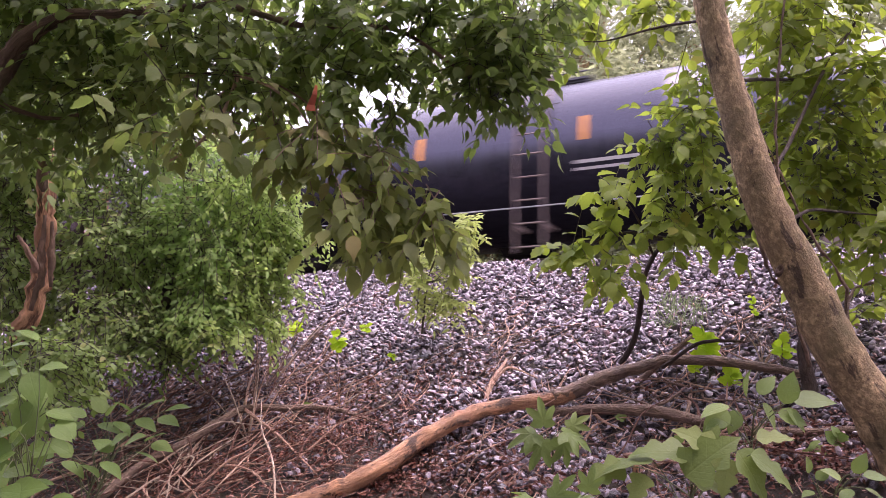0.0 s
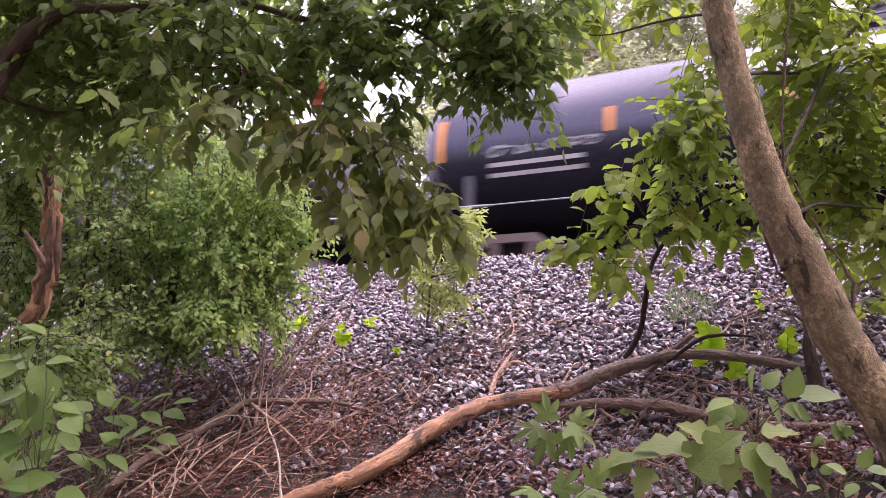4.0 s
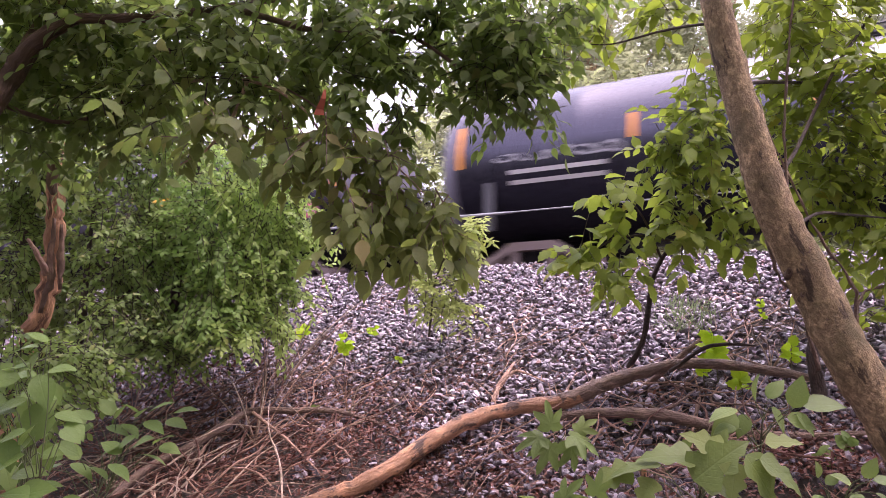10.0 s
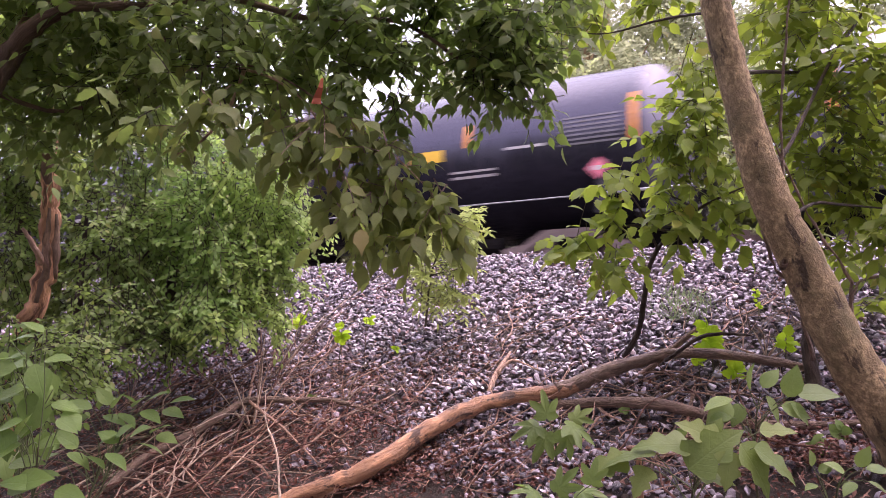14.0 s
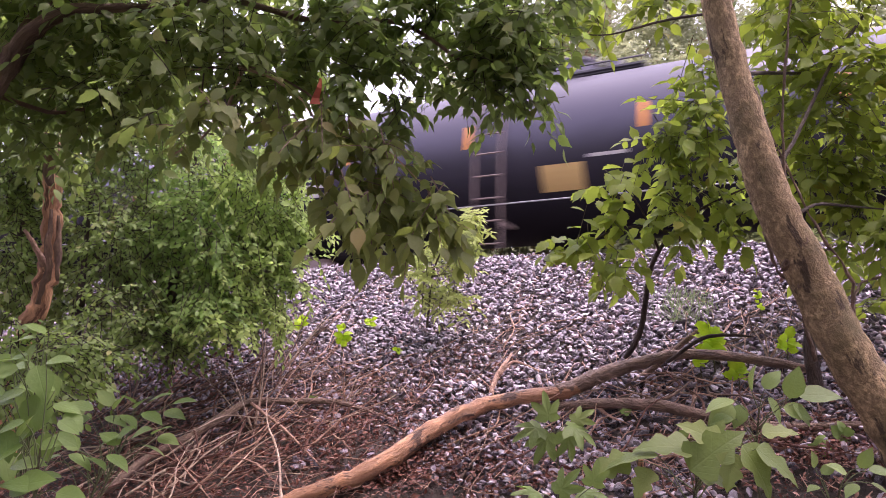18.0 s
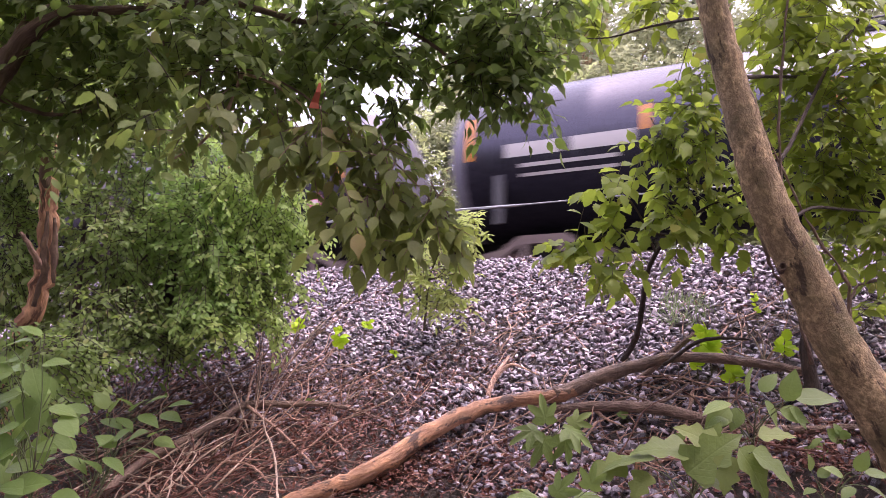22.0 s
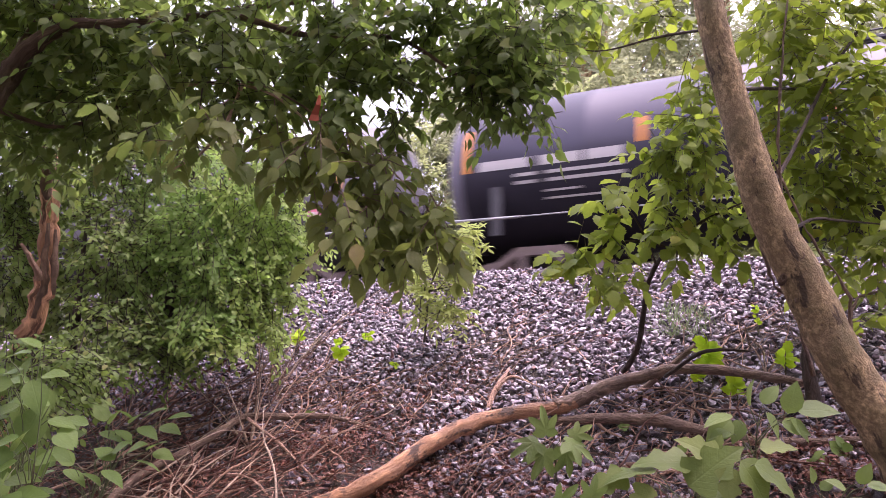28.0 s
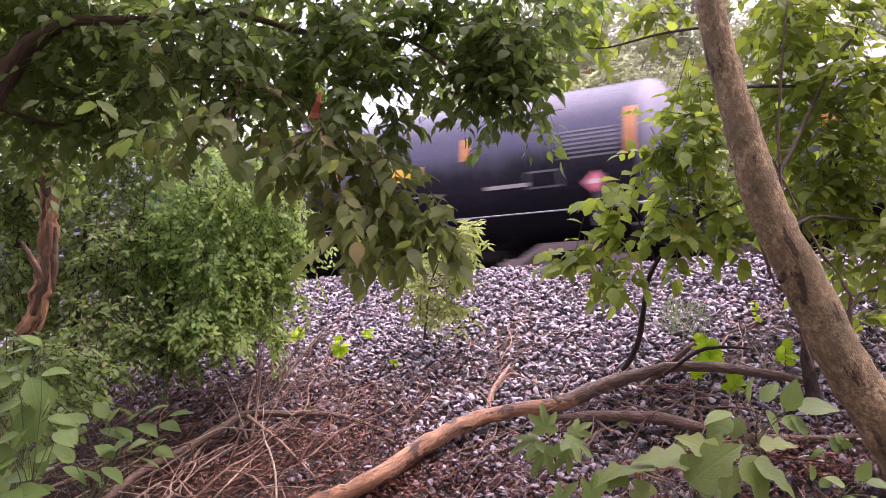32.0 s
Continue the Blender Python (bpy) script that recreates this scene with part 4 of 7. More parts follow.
CAR_LIST = [
    car_row("black", BLACK, 0.66, TAIL, LINES, DATA, BOX),
    car_row("black", BLACK, 0.66, TAIL, MID_PAIR, DATA, BOX),
    car_row("brown", "rusty brown tank car with pale graffiti", 0.66, ((1.42, 2.38, -0.57, 0.08, "spray_tan"), (2.99, 4.38, -0.62, -0.03, "spray_tan"), (4.93, 5.76, -0.41, 0.04, "spray_tan"), (2.44, 3.21, -0.32, -0.19, "spray"), (2.41, 3.21, -0.75, -0.49, "panel_yellow"), (5.87, 7.31, 0.18, 0.69, "white"),
                                                                        (-5.10, -2.44, -0.19, 0.34, "spray_tan"), (-2.22, -0.44, -0.41, 0.13, "spray_tan"), (-6.87, -5.10, -0.41, -0.25, "spray_tan")), BOX),
    car_row("black", "glossy black tank car with pale spray-paint patches", 0.66, ((-6.98, -4.87, -0.15, 0.04, "white"), (-7.53, -6.65, 0.24, 0.82, "spray"), (4.40, 5.65, -0.89, -0.46, "spray"), (-1.99, 0.22, -0.62, 0.13, "spray"), (7.14, 7.59, -0.62, -0.38, "spray")), SIGN_FORE, DATA, BOX),
    car_row("black", BLACK, 0.66, TAIL, SIGN, LINES, DATA, BOX),
    car_row("black", BLACK, 0.66, TAIL, SIGN, LINES, DATA, BOX),
    car_row("black", "glossy black tank car with a grey smudge of paint", 0.83, TAIL, ((1.62, 2.44, -0.49, -0.44, "white"), (-2.17, -1.09, -0.78, -0.19, "spray")), SIGN_FORE, DATA, BOX),
    car_row("black", "glossy black tank car with grey graffiti", -0.66, TAIL, SIGN, ((1.33, 3.32, -0.78, -0.28, "spray_solid"), (4.15, 5.21, -0.51, 0.13, "spray"), (0.44, 1.11, -0.60, -0.53, "white")), BOX),
    car_row("black", "glossy black tank car with a large yellow panel", 0.66, TAIL, SIGN_FORE, PAIR, ((1.00, 1.77, -0.99, -0.46, "panel_yellow"),), DATA, BOX),
    car_row("black", BLACK, 0.66, TAIL, SIGN, LINES, DATA, BOX),
    car_row("matte", "faded black tank car with pale graffiti letters", 0.66, ((-6.76, -4.49, -0.21, 0.00, "white"), (-6.20, -4.82, -0.41, -0.34, "white"), (-6.20, -4.82, -0.57, -0.50, "white"), (-3.54, -1.05, -0.89, 0.08, "spray")), SIGN, BOX),
    car_row("black", BLACK, 2.88, TAIL, ((0.53, 1.74, -0.19, -0.13, "white"), (0.55, 1.33, -0.57, -0.51, "white"), (0.55, 1.33, -0.67, -0.62, "white"), (0.55, 1.33, -0.78, -0.73, "white")), DATA, BOX),
    car_row("black", BLACK, -0.66, TAIL, SIGN, LINES, DATA, BOX),
    car_row("black", BLACK, 0.66, TAIL, ((3.38, 4.05, -0.21, 0.02, "sign_yellow"), (5.32, 6.09, -0.14, -0.09, "white")), PAIR, DATA, BOX[4:]),
    car_row("black", BLACK, 0.66, TAIL, SIGN, LINES, DATA, BOX),
    car_row("black", "glossy black tank car with large looping grey graffiti", 0.66, ((-6.87, -4.71, -0.19, 0.02, "white"), (-6.65, -5.04, -0.45, -0.38, "white"), (-6.65, -5.04, -0.62, -0.56, "white"), (-4.21, -1.94, -0.83, 0.02, "spray"), (2.10, 3.77, -0.73, -0.19, "spray")), SIGN, BOX),
    car_row("matte", "faded black tank car with a yellow panel", -1.16, TAIL, ((-0.22, 0.55, -0.96, -0.47, "panel_yellow"), (0.66, 1.33, -0.41, -0.35, "white")), DATA, BOX),
    car_row("black", BLACK, -0.66, TAIL, SIGN, LINES, DATA, BOX),
    car_row("black", "glossy black tank car with grey graffiti low on its side", -0.22, TAIL, SIGN_FORE, PAIR, ((-4.43, -1.11, -0.73, -0.19, "spray"),), DATA, BOX),
    car_row("black", "glossy black tank car with a large yellow panel", 0.66, ((-6.92, -5.87, -0.21, 0.04, "white"), (-5.70, -4.60, -0.21, 0.04, "white"), (-6.65, -4.87, -0.41, -0.34, "white"), (-6.65, -4.87, -0.58, -0.52, "white"), (0.78, 1.50, -0.99, -0.51, "panel_yellow")), SIGN_FORE, PAIR, DATA, BOX),
    car_row("matte", "faded black tank car with orange-yellow lettering bars", 0.66, ((-6.54, -4.59, -0.17, 0.02, "sign_orange"), (-6.42, -4.86, -0.49, -0.43, "sign_orange"), (-6.42, -4.86, -0.66, -0.60, "sign_orange"), (-4.21, -3.88, -0.21, -0.15, "sign_orange")), BOX),
    car_row("black", "glossy black tank car with large pale graffiti letters", -0.89, TAIL, ((-2.77, -1.55, -0.99, -0.25, "spray"), (0.22, 1.05, -0.62, -0.19, "spray"), (-0.63, 0.09, -0.89, -0.38, "panel_yellow"), (6.20, 7.42, -0.09, 0.34, "spray")), SIGN, BOX),
    car_row("matte", "faded black tank car with a yellow lettered sign", -1.00, TAIL, ((3.80, 4.76, -0.11, 0.15, "sign_yellow"), (1.06, 1.72, -0.53, -0.48, "white"), (1.06, 1.72, -0.62, -0.57, "white"), (2.83, 4.05, -0.49, -0.44, "white"), (0.28, 0.94, -0.93, -0.53, "panel_yellow")), BOX),
    car_row("black", BLACK, 0.66, TAIL, SIGN, LINES, DATA, BOX),
    car_row("matte", FADED, 0.66, ((-7.40, -6.40, -0.20, -0.02, "white"), (-6.22, -5.46, -0.20, -0.02, "white"), (-5.38, -4.72, -0.20, -0.02, "white"), (-6.70, -6.28, -0.36, -0.30, "white"), (-6.10, -4.72, -0.36, -0.30, "white"), (-6.70, -6.28, -0.50, -0.44, "white"), (-6.10, -4.72, -0.50, -0.44, "white"), (-6.15, -5.5, -0.68, -0.64, "white"), (-6.15, -4.9, -0.82, -0.78, "white"), (2.10, 3.10, -0.03, 0.32, "sign_yellow")), BOX),
    car_row("grey", "dark grey tank car with faint lettering", 0.66, ((-6.65, -5.10, -0.15, 0.00, "spray_solid"), (-4.54, -3.99, -0.09, 0.02, "spray_solid")), DATA, BOX[4:]),
    car_row("brown", "dark brown tank car with white graffiti", -0.28, ((3.99, 6.87, -0.19, 0.56, "spray"), (-6.65, -4.87, -0.21, -0.04, "spray_tan"), (-6.65, -4.87, -0.46, -0.35, "spray_tan")), SIGN, BOX),
    car_row("black", BLACK, 1.25, TAIL, SIGN_FORE, ((2.06, 3.32, -0.38, -0.34, "white"), (2.06, 3.32, -0.51, -0.47, "white"), (6.20, 7.42, 0.02, 0.34, "spray")), BOX),
    car_row("black", BLACK, 0.66, TAIL, ((2.77, 3.63, -0.26, 0.00, "sign_yellow"), (3.43, 4.05, -0.61, -0.57, "white"), (4.95, 5.79, -0.60, -0.53, "white")), DATA, BOX),
    car_row("black", BLACK, 0.66, TAIL, LINES, BOX),
]


WHEELS = []


def tank_car(index, colour, label, ladder_at, marks):
    car = thing("tank_car", Matrix(), label, "tank car", "tank cars of the passing train")
    part("tank", shell_mesh(colour), car)
    for s in (-1, 1):
        part("tank_head", keep("head%d" % s, lambda: head_mesh(s)), car, "grey dished tank end, sky sheen in its colour")
        truck = new("truck")
        truck.parent = car
        truck.matrix_basis = pose(s * TRUCK, 0, 0)
        for y in (-1.08, 1.08):
            part("side_frame", keep("frame", side_frame), truck, "", pose(0, y, 0, 0, 0, 0 if y < 0 else 180))
        for x in (-0.89, 0.89):
            WHEELS.append((index, s * TRUCK + x, part("wheelset", keep("wheelset", wheelset), truck, "", pose(x, 0, 0.46))))
        part("bolster", keep("bolster", lambda: Shape().box((-0.2, -1.05, 0.55), (0.2, 1.05, 0.88)).mesh("bolster", M["running"])), truck)
        for name, me in keep("end%d" % s, lambda: end_gear(s)):
            part(name, me, car)
    for side in (-1, 1):
        part("handrail", keep("handrail%d" % side, lambda: handrail(side)), car, "thin pale handrail")
        for x in (-6.2, -4.1, -2.0, 2.0, 4.1, 6.2):
            part("bracket", keep("bracket%d" % side, lambda: rail_bracket(side)), car, "", pose(x, 0, 0))
    part("ladder", keep("ladder", ladder), car, "", pose(ladder_at, 0, 0))
    part("roof_platform", keep("platform", roof_platform), car)
    part("manway", keep("manway", manway), car)
    part("bottom_outlet", keep("outlet", outlet), car)
    # reflective strips: tall ones at the ends, short ones along the flank
    for x in (-7.64, 7.64):
        part("reflective_strip", keep("tall%g" % x, lambda: bent_patch(x - 0.055, x + 0.055, -0.2, 0.68).mesh("reflective_strip", M["yellow"])), car, "orange-yellow reflective strip")
    for x in (-4.4, -1.62, 1.62, 4.56):
        part("reflective_strip", keep("short%g" % x, lambda: bent_patch(x - 0.055, x + 0.055, 0.0, 0.457).mesh("reflective_strip", M["yellow"])), car, "orange-yellow reflective strip")
    for x0, x1, low, high, mat in marks:
        name = {"white": "stencil_bar", "sign_yellow": "yellow_sign", "panel_yellow": "yellow_panel", "red": "placard"}.get(mat, "marking")
        if mat in ("spray", "spray_tan", "spray_solid"):
            for me in graffiti(index * 7 + int(x0 * 3), x0, x1, low, high, mat):
                part("graffiti_stroke", me, car, "pale spray-painted stroke")
            continue
        key = "mark %g %g %g %g %s" % (x0, x1, low, high, mat)
        if mat == "red":
            cx = (x0 + x1) / 2

            def diamond():
                q = [(cx - 0.2, 2.05), (cx, 1.85), (cx + 0.2, 2.05), (cx, 2.25)]
                return Shape().add([(x, -1.60, z) for x, z in q] + [(x, -1.57, z) for x, z in q], [(0, 1, 2, 3), (7, 6, 5, 4), (0, 4, 5, 1), (1, 5, 6, 2), (2, 6, 7, 3), (3, 7, 4, 0)]).mesh("placard", M["red"])
            pl = part("placard", keep(key, diamond), car, "red and white diamond placard")
            part("white_band", keep(key + "w", lambda: Shape().box((cx - 0.1, -1.606, 2.01), (cx + 0.1, -1.60, 2.09)).mesh("white_band", M["white"])), pl)
        else:
            part(name, keep(key, lambda: bent_patch(x0, x1, low, high, 0.009).mesh(name, M[mat])), car)
    return car


TRAIN = []
for index, (colour, label, ladder_at, marks) in enumerate(CAR_LIST):
    TRAIN.append(tank_car(index, colour, label, ladder_at, marks))


# ---------------------------------------------------------------- leaning tree beside the camera
def tree(name, label, base, trunk_pts, trunk_r, bark, limbs=(), sides=12, wobble=0.05, seed=1, category="tree", limb_bark=None):
    ob = thing(name, base, label, category)
    part("trunk", limb(trunk_pts, trunk_r, base, sides, 5, wobble, seed).mesh("trunk", M[bark], True), ob)
    for i, (pts, radii) in enumerate(limbs):
        part("limb", limb(pts, radii, base, 7, 4, 0.08, seed * 50 + i).mesh("limb", M[limb_bark or bark], True), ob)
    return ob


def clump(centre, across, deep, tall, number):
    return centre, (across, deep, tall), number


base = (2.27, 3.33, 0.80)
leaning = tree("leaning_tree", "leaning grey-brown tree trunk with yellow-green leaves", base,
    [(2.27, 3.33, 0.80), (2.12, 3.33, 1.10), (2.02, 3.34, 1.30), (1.88, 3.35, 1.56), (1.78, 3.36, 1.82), (1.65, 3.36, 2.10), (1.55, 3.36, 2.39), (1.49, 3.36, 2.67), (1.43, 3.37, 2.97), (1.37, 3.36, 3.27), (1.35, 3.37, 3.47), (1.29, 3.37, 4.11), (1.20, 3.34, 4.91)],
    [0.132, 0.117, 0.111, 0.106, 0.103, 0.096, 0.089, 0.081, 0.076, 0.073, 0.07, 0.064, 0.054], "bark",
    [([(1.56, 3.38, 2.30), (1.85, 3.61, 2.61), (2.26, 3.91, 3.20), (2.65, 4.13, 3.68), (2.99, 4.25, 4.15)], [0.01352, 0.01159, 0.00966, 0.007728, 0.00483]),
     ([(1.67, 3.41, 2.11), (1.92, 3.58, 2.26), (2.21, 3.76, 2.30), (2.57, 3.96, 2.33)], [0.01159, 0.008694, 0.006762, 0.003864]),
     ([(1.40, 3.37, 3.21), (1.23, 3.69, 3.33), (0.98, 3.98, 3.38), (0.82, 4.16, 3.47)], [0.009, 0.007, 0.005, 0.003]),
     ([(1.44, 3.38, 2.88), (1.84, 3.83, 3.09), (2.29, 4.10, 3.23), (2.70, 4.35, 3.52)], [0.01546, 0.01063, 0.007728, 0.003864])],
    16, 0.03, 3, "tree", "bark_dark")
foliage(leaning, base, [
    clump((1.52, 4.07, 2.88), 0.203, 0.290, 0.322, 26), clump((1.42, 4.20, 2.62), 0.242, 0.290, 0.190, 24), clump((1.56, 4.01, 3.19), 0.135, 0.242, 0.169, 10),
    clump((1.91, 4.50, 2.60), 0.185, 0.290, 0.221, 10), clump((1.30, 4.17, 2.80), 0.121, 0.193, 0.121, 7)],
    0.10, "leaf_yellow", 13, 8, 0.55, 0.32, "leaflet", 120, dense=1.2)
foliage(leaning, base, [
    clump((0.91, 3.96, 3.49), 0.203, 0.386, 0.128, 12), clump((1.32, 4.04, 3.60), 0.242, 0.386, 0.097, 10),
    clump((2.13, 3.97, 3.43), 0.305, 0.386, 0.203, 20), clump((2.48, 4.01, 3.21), 0.254, 0.386, 0.305, 26), clump((2.28, 4.23, 3.01), 0.301, 0.483, 0.301, 26),
    clump((2.46, 4.09, 2.71), 0.288, 0.386, 0.305, 32), clump((2.32, 4.31, 2.55), 0.266, 0.386, 0.248, 22), clump((2.45, 3.96, 2.27), 0.194, 0.386, 0.194, 16),
    clump((2.64, 4.22, 1.88), 0.135, 0.290, 0.203, 8), clump((2.58, 4.56, 2.20), 0.166, 0.290, 0.148, 8), clump((2.09, 4.13, 3.64), 0.213, 0.386, 0.177, 14), clump((2.55, 4.31, 3.74), 0.332, 0.386, 0.185, 26), clump((2.86, 4.41, 3.08), 0.221, 0.386, 0.443, 26), clump((2.20, 4.50, 3.18), 0.151, 0.290, 0.339, 14), clump((2.29, 4.08, 3.91), 0.531, 0.483, 0.177, 26)],
    0.108, "leaf_bright", 11, 8, 0.55, 0.34, "leaflet", 260, dense=1.3)

# knots and old branch scars on the leaning trunk
for at, size in (((1.63, 3.32, 1.91), 0.020), ((1.69, 3.32, 1.81), 0.013), ((1.78, 3.28, 1.70), 0.017), ((1.81, 3.29, 1.53), 0.012), ((1.70, 3.27, 2.01), 0.016)):
    ring = [(0.03, size * 1.25), (-0.004, size), (-0.010, size * 0.7), (0.002, size * 0.45), (0.008, 0.004)]
    knot = Shape().lathe(ring, 12, "y").mesh("knot", M["bark_red"], True)
    part("knot", knot, leaning, "dark sunken knot", Matrix.Translation(Vector(at) - Vector(base)) @ pose(0, 0, 0, -12, 22, -22) @ Matrix.Diagonal((0.8, 1, 1.25, 1)))

# vines climbing beside the trunk
vine = thing("vine", (1.91, 3.65, 1.46), "thin bare climbing vine stems", "vine")
for i, pts in enumerate(([(1.91, 3.65, 1.46), (1.77, 3.56, 2.00), (1.72, 3.46, 2.56), (1.73, 3.40, 2.99), (1.76, 3.33, 3.38)], [(2.23, 3.93, 1.47), (2.19, 3.76, 1.88), (1.94, 3.62, 2.16), (1.72, 3.48, 2.48), (1.57, 3.43, 2.78)],
                         [(2.30, 3.93, 1.47), (2.26, 3.88, 1.77), (2.36, 3.95, 1.91), (2.50, 3.94, 1.94)], [(1.63, 3.54, 2.11), (1.71, 3.57, 1.91), (1.86, 3.64, 1.80), (1.95, 3.70, 1.69)])):
    part("stem", limb(pts, [0.01019, 0.00926, 0.007408, 0.005556, 0.00463][:len(pts)], (1.91, 3.65, 1.46), 5, 6, 0.4, i).mesh("stem", M["twig"], True), vine)

# ---------------------------------------------------------------- bent sapling rising from the fallen limbs
base = (1.25, 4.87, 1.46)
sapling = tree("bent_sapling", "bent dark sapling with yellow-green lobed leaves", base,
    [(1.25, 4.87, 1.46), (1.29, 4.63, 1.63), (1.30, 4.50, 1.84), (1.30, 4.39, 2.01), (1.34, 4.32, 2.13), (1.41, 4.26, 2.23), (1.55, 4.20, 2.36), (1.75, 4.13, 2.46), (1.86, 4.08, 2.50)],
    [0.01978, 0.01867, 0.01703, 0.01538, 0.01373, 0.01154, 0.008792, 0.006043, 0.003296], "bark_dark",
    [([(1.41, 4.26, 2.23), (1.13, 4.13, 2.24), (0.90, 4.01, 2.15), (0.79, 3.98, 2.02)], [0.01063, 0.007088, 0.005316, 0.002658]),
     ([(1.34, 4.32, 2.13), (1.17, 4.10, 2.34), (1.00, 3.95, 2.47), (0.92, 3.94, 2.51)], [0.00886, 0.006202, 0.00443, 0.002658]),
     ([(1.55, 4.20, 2.36), (1.35, 4.05, 2.40), (1.22, 3.96, 2.39)], [0.00886, 0.005316, 0.002658])], 9, 0.06, 5)
foliage(sapling, base, [
    clump((0.84, 4.01, 2.13), 0.179, 0.133, 0.146, 9), clump((0.97, 4.03, 1.99), 0.130, 0.133, 0.130, 7), clump((0.98, 3.96, 2.46), 0.130, 0.133, 0.084, 5),
    clump((1.01, 3.99, 2.24), 0.097, 0.133, 0.097, 4), clump((1.32, 4.07, 2.32), 0.166, 0.133, 0.120, 9), clump((1.43, 4.08, 2.21), 0.099, 0.106, 0.099, 4), clump((1.79, 4.15, 2.37), 0.203, 0.177, 0.102, 7), clump((1.65, 4.17, 2.24), 0.169, 0.177, 0.041, 4)],
    0.106, "leaf_yellow", 21, 7, 0.7, 0.26, "lobed", 300)

# ---------------------------------------------------------------- dark canopy tree overhead
base = (-2.13, 2.43, 0.03)
canopy = tree("canopy_tree", "dark-barked tree arching overhead with dense leaves", base,
    [base, (-2.29, 2.77, 1.86), (-2.09, 2.90, 2.28), (-1.99, 2.95, 2.54), (-1.98, 3.03, 2.70), (-1.90, 3.01, 2.83), (-1.79, 3.00, 2.91), (-1.68, 2.99, 2.96), (-1.42, 3.08, 3.02), (-1.06, 3.16, 3.13), (-0.51, 3.15, 3.23), (0.16, 3.03, 3.32)],
    [0.11, 0.09, 0.075, 0.049, 0.046, 0.041, 0.033, 0.025, 0.021, 0.016, 0.014, 0.01], "bark_red",
    [([(-1.98, 3.03, 2.70), (-1.97, 3.18, 3.00), (-1.95, 3.33, 3.31), (-1.80, 3.44, 3.90)], [0.05, 0.04, 0.03, 0.02]),
     ([(-1.41, 3.07, 3.08), (-1.29, 3.00, 2.91), (-1.24, 2.96, 2.78)], [0.012, 0.009, 0.004]),
     ([(-1.06, 3.16, 3.13), (-0.58, 2.99, 2.92), (-0.22, 2.90, 2.88), (0.03, 2.83, 2.70), (0.19, 2.80, 2.56)], [0.018, 0.014, 0.011, 0.008, 0.004]),
     ([(-1.27, 3.22, 2.77), (-0.91, 3.03, 2.72), (-0.65, 2.90, 2.58), (-0.45, 2.87, 2.43), (-0.30, 2.84, 2.32)], [0.006, 0.005, 0.0045, 0.003, 0.002]),
     ([(-2.30, 3.95, 3.24), (-2.26, 3.93, 3.40), (-2.14, 3.88, 3.70)], [0.05, 0.045, 0.04]),
     ([(-1.99, 2.95, 2.54), (-1.81, 3.25, 2.56), (-1.43, 3.23, 2.73), (-1.27, 3.22, 2.77)], [0.012, 0.010, 0.008, 0.006])], 10, 0.08, 7)
foliage(canopy, base, [
    clump((-1.33, 3.13, 3.33), 0.596, 0.6, 0.163, 60), clump((-2.06, 3.14, 3.26), 0.433, 0.6, 0.190, 50), clump((-1.21, 3.08, 3.65), 0.813, 0.9, 0.217, 44), clump((-0.86, 3.19, 2.96), 0.271, 0.4, 0.190, 28),
    clump((-1.24, 3.19, 2.95), 0.271, 0.4, 0.190, 30), clump((-1.70, 3.29, 2.93), 0.251, 0.4, 0.195, 27), clump((-2.09, 3.43, 2.75), 0.229, 0.4, 0.258, 26), clump((-0.91, 2.95, 2.60), 0.247, 0.3, 0.110, 12),
    clump((-2.18, 3.37, 3.17), 0.258, 0.4, 0.172, 40), clump((-1.76, 3.25, 3.21), 0.335, 0.4, 0.139, 34), clump((-2.45, 3.79, 3.05), 0.223, 0.4, 0.191, 24), clump((-2.43, 3.41, 2.85), 0.229, 0.4, 0.344, 24),
    clump((-2.42, 4.25, 2.70), 0.245, 0.25, 0.210, 16), clump((-1.54, 3.25, 2.64), 0.298, 0.4, 0.170, 20), clump((-0.75, 3.31, 2.81), 0.195, 0.3, 0.139, 14)],
    0.083, "leaf_dark", 31, 9, 0.6, 0.32, "leaflet", 200, "bark_dark", dense=1.5, twig_radius=0.0022)
# overhanging clumps against the sky; their backlit shade is in the leaf colour
foliage(canopy, base, [
    clump((0.25, 2.81, 2.79), 0.203, 0.3, 0.167, 42), clump((0.15, 2.79, 2.59), 0.129, 0.2, 0.106, 9), clump((0.28, 2.85, 2.57), 0.120, 0.2, 0.115, 8), clump((0.40, 2.84, 2.60), 0.062, 0.2, 0.108, 5),
    clump((-0.05, 2.90, 2.88), 0.124, 0.3, 0.124, 12), clump((-0.23, 3.00, 2.88), 0.102, 0.3, 0.127, 7), clump((-0.21, 2.85, 2.52), 0.048, 0.12, 0.108, 4), clump((0.51, 2.98, 2.99), 0.115, 0.3, 0.102, 8),
    clump((0.26, 2.76, 3.08), 0.430, 0.5, 0.143, 40), clump((-0.48, 2.95, 3.18), 0.561, 0.5, 0.153, 50), clump((-0.52, 3.10, 2.94), 0.184, 0.3, 0.118, 22), clump((-0.07, 3.11, 2.82), 0.092, 0.2, 0.105, 7)],
    0.072, "leaf_canopy", 35, 9, 0.6, 0.3, "leaflet", 200, "bark_dark", dense=1.95, twig_radius=0.0022)
